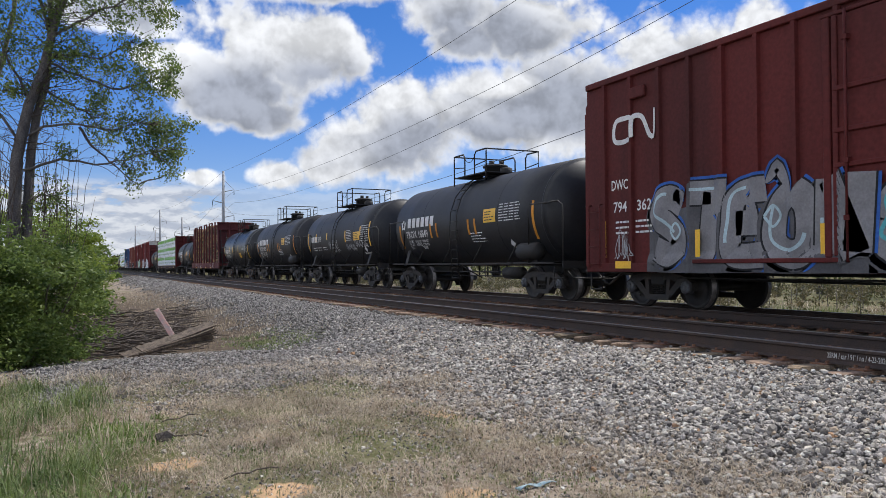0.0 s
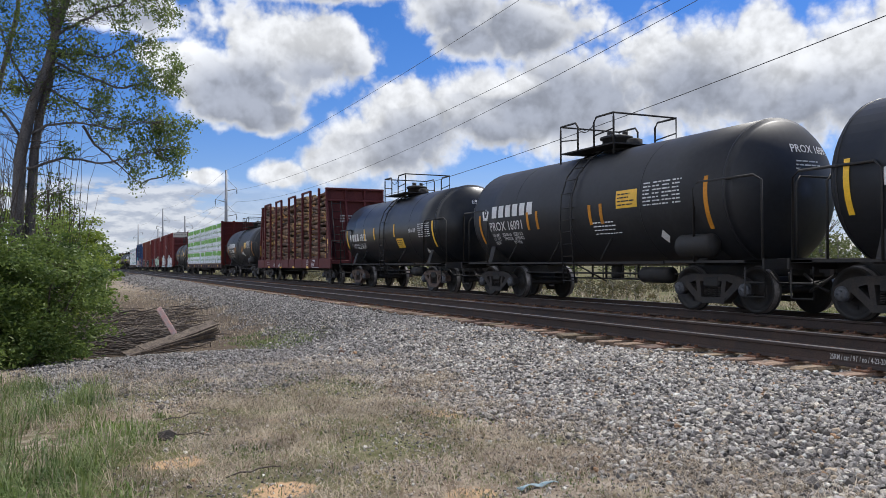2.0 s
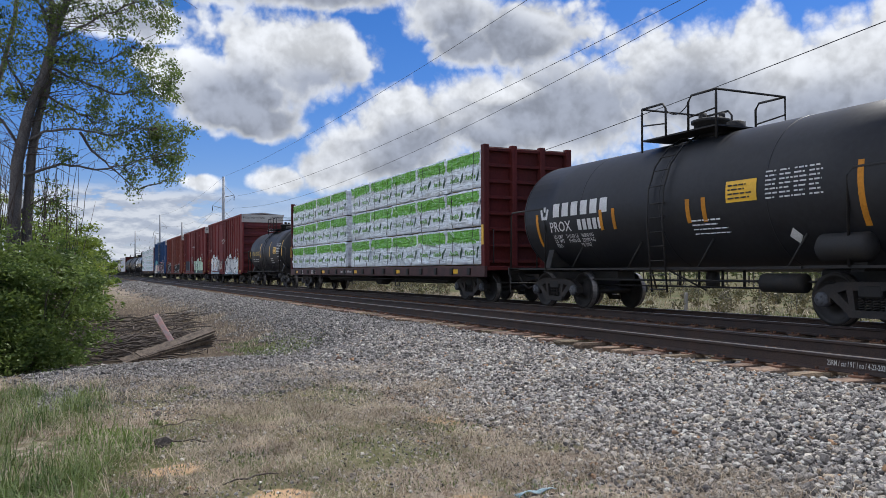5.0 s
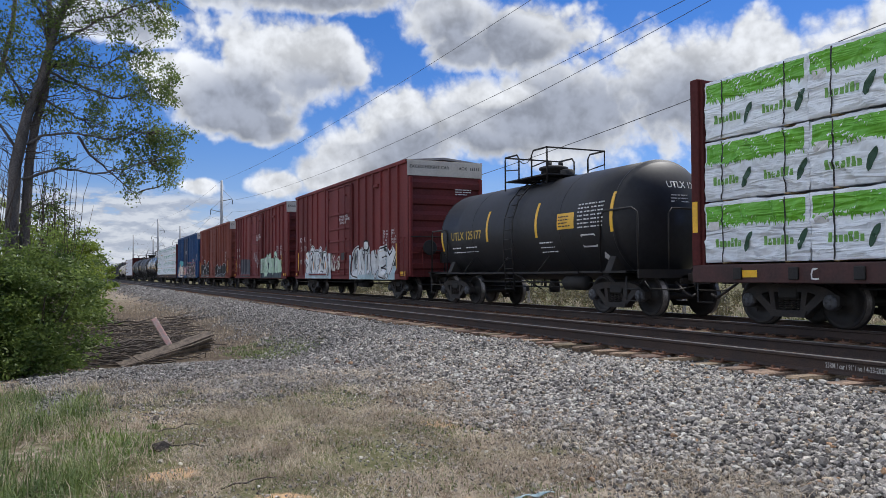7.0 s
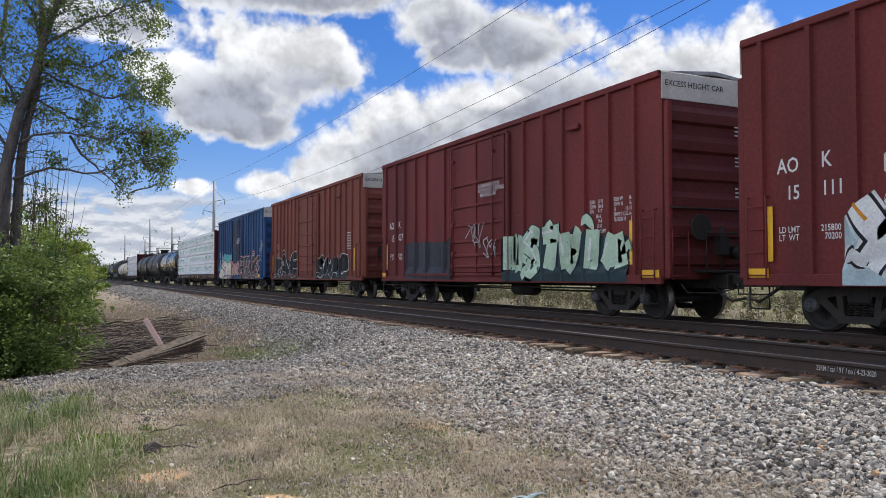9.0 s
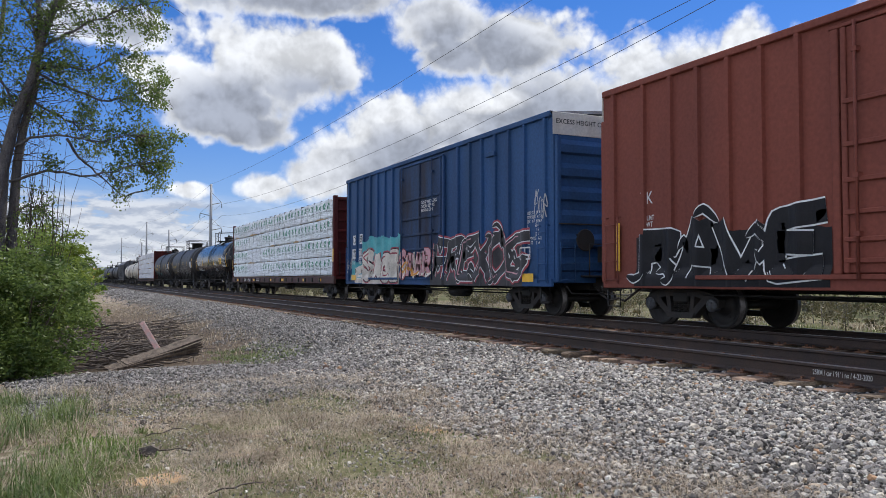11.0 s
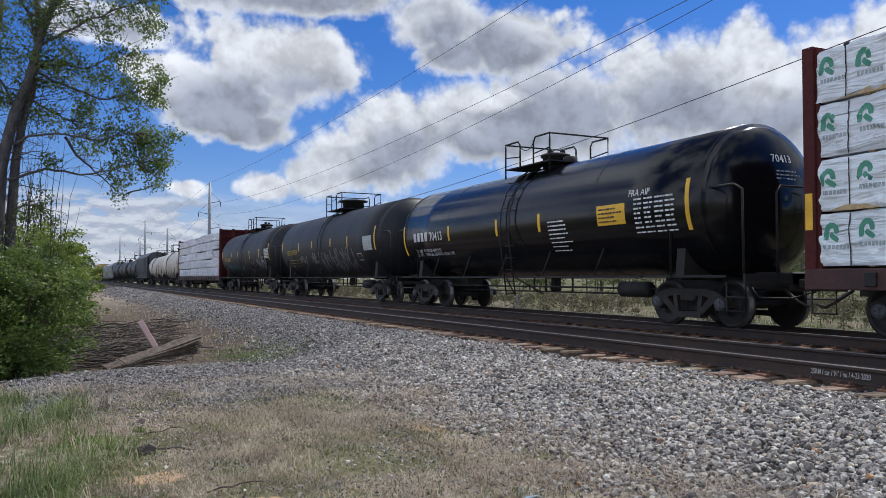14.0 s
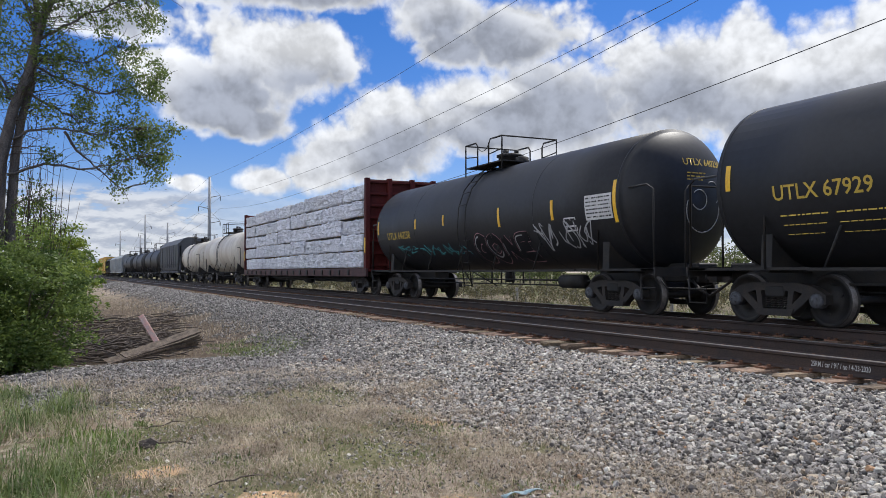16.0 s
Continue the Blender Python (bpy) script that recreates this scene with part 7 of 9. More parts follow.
def deco_loads():
    # green and white packs: torn-looking green band along the top, leaf marks and bars
    rng = random.Random(77)
    for car, p, xa, xb, z0, z1, w in PACKS:
        if car is not green_load:
            continue
        a, b = xa + 0.07, xb - 0.07
        m = Mesh()
        n, rows = 120, 7
        low = z1 - 0.42
        verts = []
        for i in range(n + 1):
            x = a + (b - a) * i / n
            lo = low - 0.11 * rng.random() ** 2.5 + 0.02 * rng.random() - 0.05 * noise.noise((x * 0.8, z0, 2.0))
            for k in range(rows + 1):
                z = lo + (z1 - 0.065 - lo) * k / rows
                verts.append((x, w.y(x, z, 0.005), z))
        q = rows + 1
        m.add(verts, [(i * q + k, (i + 1) * q + k, (i + 1) * q + k + 1, i * q + k + 1) for i in range(n) for k in range(rows)], smooth=True)
        part("printed_band", m, M_WRAPGREEN, p, "bright green printed band")
        for k in range(2):
            x = a + (b - a) * (0.10 + 0.5 * k) + rng.uniform(-0.06, 0.06)
            zz = z0 + 0.28
            bl = Mesh()
            for t in range(7):
                hh = 0.16 if t in (0, 4, 5) else 0.115
                stroke(bl, w, [(x + 0.095 * t + 0.012 * hh, zz + hh / 2), (x + 0.095 * t + 0.07, zz + hh / 2)], hh, 0.007, flat=True)
            tagged(part("brand_bars", bl, M_GREEN2, p), kind="stuff")
            lf = Mesh()
            stroke(lf, w, [(x + 0.74, zz - 0.10), (x + 0.80, zz + 0.06), (x + 0.92, zz + 0.26)], 0.12, 0.009, taper=0.85)
            part("leaf_mark", lf, M_DKGREEN, p)
        for t in (0.18, 0.82):
            x = a + (b - a) * t
            st = Mesh()
            stroke(st, w, [(x, z0 + (z1 - z0 - 0.03) * i / 14) for i in range(15)], 0.03, 0.013, flat=True, across=2)
            part("strap", st, M_STRAP, p)
        if rng.random() < 0.5:
            tg = Mesh()
            area(tg, w, a + 0.05, a + 0.32, z1 - 0.52, z1 - 0.36, 0.011, 4, 3)
            part("paper_tag", tg, M_WHITE, p)
    side_text(green_load, "625 275", 0.24, M_WHITE, -7.4, 0.86, y=-1.556)
    side_text(green_load, "LT WT   63000     NEW 6-87", 0.14, M_WHITE, -2.5, 0.9, y=-1.556)
    m = Mesh()
    stroke(m, Wall(W=1.553), [(-8.85, 1.02), (-8.75, 1.02), (-8.85, 1.0), (-8.86, 0.86), (-8.72, 0.86)], 0.03, 0.004)
    part("railway_emblem", m, M_WHITE, green_load)
    for x in (-10.5, -5.4, -0.5, 4.5, 9.5):
        yellow_plate(green_load, x, 0.88, 0.42, 0.13, -1.556)
    # white packs with green prints
    for car, p, a, b, z0, z1, w in PACKS:
        if car is not white_load:
            continue
        plain = -7.2 < (a + b) / 2 < -4.0 and z0 < 3.6
        if not plain:
            n = round((b - a) / 0.61)
            for k in range(n):
                x = a + (b - a) * (k + 0.12) / n + rng.uniform(-0.04, 0.04)
                zz = z0 + 0.42 + rng.uniform(-0.03, 0.03)
                g = Mesh()
                stroke(g, w, [(x + 0.05, zz), (x + 0.06, zz + 0.16), (x + 0.14, zz + 0.24), (x + 0.22, zz + 0.20), (x + 0.24, zz + 0.10)], 0.09, 0.006)
                stroke(g, w, [(x + 0.13, zz + 0.10), (x + 0.18, zz + 0.05), (x + 0.27, zz - 0.01)], 0.085, 0.0085)
                part("tree_mark", g, M_LOGO, p, "teal green rounded mark")
                t = Mesh()
                for q in range(7):
                    stroke(t, w, [(x + 0.04 + 0.062 * q, zz - 0.11), (x + 0.085 + 0.062 * q, zz - 0.11)], 0.07, 0.006, flat=True)
                tagged(part("brand_bars", t, M_GREYTXT, p), kind="stuff")
        for k in range(4):
            x = a + (b - a) * (k + 0.5) / 4
            st = Mesh()
            stroke(st, w, [(x, z0 + (z1 - z0 - 0.02) * i / 10) for i in range(11)], 0.022, 0.011, flat=True, across=2)
            part("strap", st, M_STRAP, p)
    for q in range(20):
        x = -11.4 + 22.65 * (q + 0.5) / 20
        m = Mesh()
        m.bevel_box(x - 0.05, x + 0.05, -1.53, -1.30, 4.58, 4.672, 0.01)
        part("corner_guard", m, M_STRAP, white_load)
    for x, z, ln in ((-11.0, 3.82, 1.6), (-6.5, 3.80, 2.6), (-11.2, 2.05, 0.9), (-6.6, 2.02, 1.9), (4.6, 2.9, 1.2), (8.6, 3.78, 1.6), (-0.5, 2.9, 1.1)):
        m = Mesh()
        m.prism([(x, z - 0.015), (x + ln * 0.5, z - 0.02), (x + ln, z - 0.015), (x + ln * 0.75, z + 0.05), (x + ln * 0.35, z + 0.07)], -1.535, -1.50)
        part("bare_lumber", m, M_WOOD, white_load, "bare lumber showing under lifted wrap")
    side_text(white_load, "DWC      627  089", 0.24, M_WHITE, -7.6, 0.86, y=-1.556)
    text_bars(white_load, -4.0, 0.86, 1.2, 0.2, 2, M_WHITE, y=-1.556, seed=161, cols=2)
    for x in (-9.9, -4.9, -0.5, 2.3, 6.6, 9.3):
        yellow_plate(white_load, x, 0.88, 0.45, 0.13, -1.556)
    lettering("CAUTION", 0.16, M_WHITE, white_load, (11.66, 0.30, 4.58), 'end')
    lettering("WC 627089", 0.19, M_WHITE, white_load, (11.66, 0.1, 3.55), 'end')
    for i, z in enumerate((2.9, 2.2)):
        text_bars(white_load, 0.2, z, 0.9, 0.4, 4, M_WHITE, y=11.655, seed=170 + i, facing='end')
    # log car
    side_text(logs, "AOK", 0.26, M_WHITE, -3.75, 0.88, y=-1.556)
    side_text(logs, "607075", 0.26, M_WHITE, -2.43, 0.88, y=-1.556)
    side_text(logs, "L    57-4\nIL   50-0\nH    15-3\nBLT 2-77", 0.10, M_WHITE, 4.1, 1.16, y=-1.556)
    text_bars(logs, -5.45, 0.98, 0.6, 0.22, 2, M_WHITE, y=-1.556, seed=183, cols=2)
    frame_box(logs, Wall(W=1.555), 5.3, 0.92, 0.45, 0.30)
    text_bars(logs, 5.2, 0.82, 1.6, 0.07, 1, M_WHITE, y=-1.556, seed=181)
    lettering("AOK\n607075", 0.24, M_WHITE, logs, (7.62, 0.55, 3.55), 'end')
    text_bars(logs, -0.75, 3.1, 0.9, 0.4, 3, M_WHITE, y=7.48, seed=182, facing='end')
    for x in (-5.3, -2.1, 1.0, 4.0):
        yellow_plate(logs, x, 0.80, 0.46, 0.10, -1.556)


deco_box_dark()
deco_boxes()
deco_tanks()
deco_loads()


def chalk_note():
    """The chalked note on the web of the near rail."""
    cu = lettering("25RM / car / 91' / no / 4-23-2020", 0.085, M_CHALK, near_track, (-6.46, -0.7535 - 0.0165, -0.125), name="chalk_note", squeeze=0.66)
    tagged(cu, "white chalk note on the rail web")


M_CHALK = material("white chalk", (0.50, 0.50, 0.48), 0.95, vary=0.2, scale=30, fine=80, bump=0.0)
chalk_note()


# ---- plants ----
def leaf_material(name, a, b, trans=0.35):
    m = bpy.data.materials.new(name)
    m.use_nodes = True
    N, L = m.node_tree.nodes, m.node_tree.links
    b0 = N["Principled BSDF"]
    geo = N.new("ShaderNodeNewGeometry")
    tc = N.new("ShaderNodeTexCoord")
    n = N.new("ShaderNodeTexNoise")
    n.inputs["Scale"].default_value = 1.8
    L.new(tc.outputs["Object"], n.inputs[0])
    add = N.new("ShaderNodeMath")
    add.operation = 'MULTIPLY_ADD'
    L.new(geo.outputs["Random Per Island"], add.inputs[0])
    add.inputs[1].default_value = 0.4
    big = N.new("ShaderNodeMath")
    big.operation = 'MULTIPLY_ADD'
    big.inputs[1].default_value, big.inputs[2].default_value = 2.2, -0.5
    L.new(n.outputs[0], big.inputs[0])
    L.new(big.outputs[0], add.inputs[2])
    r = N.new("ShaderNodeMapRange")
    r.inputs[1].default_value, r.inputs[2].default_value = 0.35, 1.25
    L.new(add.outputs[0], r.inputs[0])
    mx = N.new("ShaderNodeMix")
    mx.data_type = 'RGBA'
    mx.inputs[6].default_value, mx.inputs[7].default_value = (*a, 1), (*b, 1)
    L.new(r.outputs[0], mx.inputs[0])
    L.new(mx.outputs[2], b0.inputs["Base Color"])
    b0.inputs["Roughness"].default_value = 0.5
    b0.inputs["Specular IOR Level"].default_value = 0.3
    tr = N.new("ShaderNodeBsdfTranslucent")
    L.new(mx.outputs[2], tr.inputs[0])
    ms = N.new("ShaderNodeMixShader")
    ms.inputs[0].default_value = trans
    L.new(b0.outputs[0], ms.inputs[1])
    L.new(tr.outputs[0], ms.inputs[2])
    L.new(ms.outputs[0], N["Material Output"].inputs[0])
    return m


M_BARK = material("grey brown bark", (0.145, 0.13, 0.12), 0.95, vary=0.35, scale=6, fine=35, bump=0.7, second=(0.08, 0.07, 0.064), mix=0.8, streak=2)
M_TWIG = material("thin dark twig", (0.085, 0.065, 0.05), 0.9, vary=0.3, bump=0.1)
M_DEADWOOD = material("grey dead wood", (0.145, 0.12, 0.10), 0.95, vary=0.35, scale=8, fine=50, bump=0.4, second=(0.07, 0.055, 0.045), mix=0.8)
M_LEAF_TREE = leaf_material("poplar leaf", (0.085, 0.14, 0.04), (0.26, 0.32, 0.10), 0.55)
M_LEAF_BUSH = leaf_material("shrub leaf", (0.062, 0.105, 0.026), (0.205, 0.27, 0.068), 0.42)
M_LEAF_LIGHT = leaf_material("young willow leaf", (0.14, 0.21, 0.03), (0.30, 0.36, 0.07))
M_LEAF_FAR = leaf_material("far woodland leaf", (0.07, 0.10, 0.035), (0.17, 0.18, 0.07))
M_LEAF_SCRUB = leaf_material("olive scrub leaf", (0.06, 0.07, 0.025), (0.21, 0.17, 0.095), 0.3)
M_GRASS = leaf_material("green grass blade", (0.07, 0.115, 0.03), (0.23, 0.27, 0.10), 0.3)
M_LUSH = leaf_material("lush grass blade", (0.09, 0.155, 0.032), (0.24, 0.31, 0.09), 0.3)
M_FIELD = leaf_material("rough field grass blade", (0.07, 0.11, 0.03), (0.21, 0.24, 0.08), 0.35)
M_STEM = leaf_material("brown weed stem", (0.10, 0.07, 0.045), (0.24, 0.175, 0.12), 0.1)
M_STRAW = leaf_material("dry straw blade", (0.22, 0.172, 0.118), (0.54, 0.455, 0.335), 0.2)


def quads_mesh(name, centres, u, v, mat):
    """Many four-sided leaves at once: centres with half-axes u and v."""
    n = len(centres)
    co = np.stack([centres - u, centres - v * 0.8, centres + u * 1.1, centres + v * 0.8], 1).reshape(-1, 3)
    me = bpy.data.meshes.new(name)
    me.vertices.add(4 * n)
    me.loops.add(4 * n)
    me.polygons.add(n)
    me.vertices.foreach_set("co", co.astype(np.float32).ravel())
    me.loops.foreach_set("vertex_index", np.arange(4 * n, dtype=np.int32))
    me.polygons.foreach_set("loop_start", np.arange(0, 4 * n, 4, dtype=np.int32))
    me.polygons.foreach_set("loop_total", np.full(n, 4, dtype=np.int32))
    me.materials.append(mat)
    me.update()
    me.validate()
    return me


def random_axes(rs, n, size, droop=0.3, wide=0.62, level=1.0):
    """Half-axes of leaves; level below 1 lays them flatter."""
    a = rs.normal(size=(n, 3))
    a[:, 2] = a[:, 2] * level - droop * level
    a /= np.linalg.norm(a, axis=1, keepdims=True)
    up = rs.normal(size=(n, 3)) * level + np.array([0, 0, 1.6 * (1 - level)])
    b = np.cross(a, up)
    b /= np.linalg.norm(b, axis=1, keepdims=True)
    s = size * rs.uniform(0.6, 1.25, size=(n, 1))
    return a * s, b * s * wide


def bent(p, q, sag, rng, n=7, wob=0.06):
    p, q = Vector(p), Vector(q)
    ln = (q - p).length
    out = []
    for i in range(n + 1):
        f = i / n
        c = p.lerp(q, f)
        c.z += sag * ln * math.sin(math.pi * f)
        if 0 < i < n:
            c += Vector([rng.uniform(-1, 1) * wob * ln * 0.35 for _ in range(3)])
        out.append(c)
    return out


def poplar():
    """The tall tree behind the bushes: two leaning stems, long limbs to the right, open crown."""
    rng, rs = random.Random(21), np.random.RandomState(21)
    base = Vector((-19.9, -1.35, -0.75))
    tree = thing("poplar_tree", "tall poplar with twin grey trunks and sparse young leaves", "tree", base)
    rt, bk = Vector((0.06, 1.0, 0)).normalized(), Vector((-1.0, 0.06, 0)).normalized()
    P = lambda a, z, d=0.0: rt * a + bk * d + Vector((0, 0, z))
    stems = [[P(0.0, 0), P(0.05, 1.5), P(0.12, 2.85), P(0.17, 4.15), P(0.40, 5.31), P(0.67, 6.08), P(0.84, 6.87), P(0.99, 7.47), P(1.22, 8.1), P(1.5, 9.4), P(1.6, 11.2)],
             [P(0.34, 0, 0.1), P(0.34, 1.5, 0.12), P(0.36, 2.85, 0.15), P(0.43, 4.28, 0.15), P(0.54, 5.1, 0.15), P(0.73, 5.86, 0.12), P(0.78, 6.4, 0.12), P(0.81, 7.33, 0.2), P(0.77, 8.2, 0.3), P(0.5, 9.6, 0.5)],
             [P(-0.5, 0, 0.4), P(-0.6, 2.0, 0.5), P(-0.55, 4.5, 0.6), P(-0.3, 6.0, 0.6), P(0.0, 7.5, 0.7), P(0.1, 9.0, 0.7)]]
    for s, r in zip(stems, (0.16, 0.125, 0.07)):
        m = Mesh()
        m.tube(s, [r * (1 - 0.075 * i) for i in range(len(s))], 12)
        part("trunk", m, M_BARK, tree)
    limbs = [((0.3, 3.85), (1.06, 4.12), (1.76, 4.01), (2.35, 4.13), (2.95, 4.30)), ((0.4, 4.62), (0.69, 4.84), (1.42, 4.9), (2.02, 4.8), (2.9, 5.0)),
             ((0.57, 5.72), (1.2, 5.41), (1.57, 5.23), (1.85, 4.9)), ((0.74, 6.31), (1.62, 5.98), (2.27, 5.8), (2.81, 6.05), (3.3, 6.2)),
             ((0.84, 6.87), (1.38, 7.24), (1.92, 7.6), (2.74, 7.99), (3.4, 8.2)), ((0.95, 7.42), (1.24, 7.96), (1.9, 8.5), (2.6, 9.2)),
             ((0.81, 6.89), (0.64, 7.6), (0.3, 8.3), (0.1, 9.2)), ((1.42, 4.88), (1.75, 4.42), (2.13, 4.09), (2.65, 3.67)), ((0.75, 6.5), (1.3, 6.5), (1.9, 6.5), (2.5, 6.9)),
             ((0.3, 4.4), (-0.3, 5.2), (-0.9, 6.1), (-1.2, 7.0)), ((0.2, 3.0), (0.6, 3.35), (1.0, 3.3)), ((0.5, 5.3), (0.1, 6.0), (-0.2, 6.8), (-0.6, 7.6))]
    nodes, twigs = [], []
    for row in limbs:
        m = Mesh()
        deep, pts = rng.uniform(-0.7, 0.7), []
        n = 4 * (len(row) - 1)
        for i in range(n + 1):
            k = min(i // 4, len(row) - 2)
            f = i / 4 - k
            g = f * f * (3 - 2 * f)
            (a, z), (b, zz) = row[k], row[k + 1]
            c = P(a + (b - a) * f, z + (zz - z) * (0.5 * f + 0.5 * g), deep * i / n)
            if 0 < i:
                c += Vector([rng.uniform(-0.025, 0.025) for _ in range(3)])
            pts.append(c)
        m.tube(pts, [0.034 * (1 - 0.8 * i / n) + 0.003 for i in range(n + 1)], 6)
        nodes += pts[2:]
        for i in range(3, n + 1):
            for _ in range(2):
                e = pts[i] + Vector((rng.uniform(-0.4, 0.4), rng.uniform(-0.15, 0.6), rng.uniform(-0.35, 0.4)))
                tw = bent(pts[i], e, 0.04, rng, 4, 0.14)
                m.tube(tw, [0.008, 0.007, 0.006, 0.005, 0.003], 4)
        part("limb", m, M_BARK, tree)
    # leaf clumps: place, height, width and height of each, then how full it is
    upper = ((2.91, 8.07, 0.62, 0.25, 1), (3.1, 7.58, 0.4, 0.22, 1), (2.23, 7.53, 0.4, 0.4, 0.8), (1.34, 7.74, 0.62, 0.34, 0.9), (0.44, 7.23, 0.65, 0.93, 0.75), (1.24, 6.75, 0.46, 0.53, 0.9),
             (1.13, 6.22, 0.5, 0.37, 0.9), (2.49, 6.84, 0.37, 0.23, 0.8), (2.92, 6.82, 0.17, 0.2, 1), (1.95, 6.38, 0.39, 0.28, 0.9), (2.8, 6.2, 0.71, 0.4, 1), (3.21, 5.95, 0.34, 0.22, 1),
             (3.38, 6.44, 0.17, 0.2, 1), (2.2, 8.5, 1.0, 0.4, 0.8), (0.3, 8.6, 1.0, 0.6, 0.8), (1.6, 9.6, 1.2, 0.8, 0.7), (-0.7, 7.3, 0.6, 0.9, 0.7))
    lower = ((1.78, 5.71, 0.26, 0.31, 0.9), (1.79, 5.21, 0.26, 0.43, 0.9), (1.95, 4.74, 0.31, 0.23, 0.8), (2.76, 5.06, 0.56, 0.53, 1.2), (3.13, 4.65, 0.59, 0.5, 1.3), (3.57, 4.99, 0.31, 0.17, 1),
             (3.53, 4.38, 0.31, 0.17, 1), (2.77, 4.2, 0.59, 0.25, 0.8), (2.61, 3.69, 0.25, 0.22, 0.6), (3.33, 3.91, 0.31, 0.12, 0.7), (1.03, 5.23, 0.4, 0.34, 0.8), (1.16, 4.3, 0.14, 0.17, 0.7),
             (0.74, 3.45, 0.46, 0.37, 0.5), (0.12, 6.3, 0.43, 0.77, 0.75), (0.35, 5.7, 0.31, 0.34, 0.7), (0.89, 2.95, 0.46, 0.15, 0.6), (-0.6, 5.6, 0.5, 0.6, 0.6))
    cs, tm = [], Mesh()
    for a, z, ra, rz, full in [(*q[:4], q[4] * 1.0) for q in upper] + [(*q[:4], min(q[4], 1.05)) for q in lower]:
        for k in range(max(5, int(150 * ra * rz * full + 9))):
            r, t = math.sqrt(rng.random()), rng.uniform(0, 6.283)
            e = P(a + ra * r * math.cos(t), z + rz * r * math.sin(t), rng.uniform(-0.45, 0.45))
            o = min(nodes, key=lambda q: (q - e).length + (0.3 if q.y > e.y else 0.0))
            if rng.random() < 0.3:
                tm.tube(bent(o, e, 0.03, rng, 4, 0.10), [0.009, 0.007, 0.006, 0.005, 0.003], 4)
            n = int(rng.uniform(20, 38) * full)
            cs.append(np.array(e) + rs.normal(size=(n, 3)) * rng.uniform(0.055, 0.11))
    # bare side twigs along the stems
    for s in stems[:2]:
        for k in range(70):
            i = rng.randrange(2, 8)
            o = s[i].lerp(s[i + 1], rng.random())
            e = o + rt * rng.uniform(-1.0, 1.3) + bk * rng.uniform(-0.5, 0.5) + Vector((0, 0, rng.uniform(-0.2, 0.9)))
            tw = bent(o, e, 0.05, rng, 5, 0.12)
            tm.tube(tw, [0.011, 0.010, 0.008, 0.006, 0.005, 0.003], 4)
            for j in (2, 3, 4):
                tm.tube(bent(tw[j], tw[j] + Vector((rng.uniform(-0.3, 0.3), rng.uniform(-0.35, 0.35), rng.uniform(-0.1, 0.4))), 0.04, rng, 3, 0.12), [0.006, 0.005, 0.004, 0.002], 3)
    tagged(part("twig_work", tm, M_TWIG, tree), kind="stuff")
    c = np.concatenate(cs)
    u, v = random_axes(rs, len(c), 0.033, 0.6, 0.80)
    part("crown", quads_mesh("crown", c, u, v, M_LEAF_TREE), None, tree, "sparse clusters of small green leaves")
    # thin bare shoots at the foot
    sh = Mesh()
    for i in range(130):
        a = rng.uniform(-1.1, 1.2)
        pts = bent(P(a, 0.6, rng.uniform(-1, 0.6)), P(a + rng.uniform(-0.7, 0.9), rng.uniform(2.6, 5.2), rng.uniform(-1, 0.8)), 0.0, rng, 6, 0.05)
        sh.tube(pts, [0.012, 0.011, 0.010, 0.008, 0.007, 0.005, 0.003], 4)
    tagged(part("undergrowth", sh, M_TWIG, tree), "thin bare shoots", kind="stuff")


poplar()


def shrub(name, label, at, lobes, count, size, mat, seed, low=-0.75, stems=14, spray=0.14):
    """A shrub: leafy lobes (centre and radii) on many stems, with gaps and an uneven outline."""
    rng, rs = random.Random(seed), np.random.RandomState(seed)
    ob = thing(name, label, "shrub", at)
    vol = np.array([l[3] * l[4] + l[4] * l[5] + l[3] * l[5] for l in lobes])
    cs = []
    for l, w in zip(lobes, vol / vol.sum()):
        # sub-clumps on the lobe's skin, each a small cloud of leaves
        k = max(6, int(count * w / 150))
        dirs = rs.normal(size=(k, 3))
        dirs /= np.linalg.norm(dirs, axis=1, keepdims=True)
        rad = rs.uniform(0.55, 1.12, size=(k, 1))
        cen = np.array(l[:3]) + dirs * rad * np.array(l[3:6])
        n = int(count * w)
        pick = rs.randint(0, k, n)
        cs.append(cen[pick] + rs.normal(size=(n, 3)) * spray * np.array([1, 1, 0.5]))
    c = np.concatenate(cs)
    c = c[c[:, 2] + at[2] > low]
    u, v = random_axes(rs, len(c), size, 0.2, 0.66, 0.55)
    part("foliage", quads_mesh("foliage", c, u, v, mat), None, ob)
    st = Mesh()
    for i in range(stems):
        l = lobes[i % len(lobes)]
        e = Vector((l[0] + rng.uniform(-0.6, 0.6) * l[3], l[1] + rng.uniform(-0.6, 0.6) * l[4], l[2] + rng.uniform(0, 0.9) * l[5]))
        s = Vector((l[0] * 0.6 + rng.uniform(-0.3, 0.3), l[1] * 0.6 + rng.uniform(-0.3, 0.3), low - at[2] - 0.1))
        st.tube(bent(s, e, 0.0, rng, 5, 0.10), [0.03, 0.026, 0.02, 0.015, 0.01, 0.006], 5)
    tagged(part("branchwork", st, M_TWIG, ob), kind="stuff")
    return ob


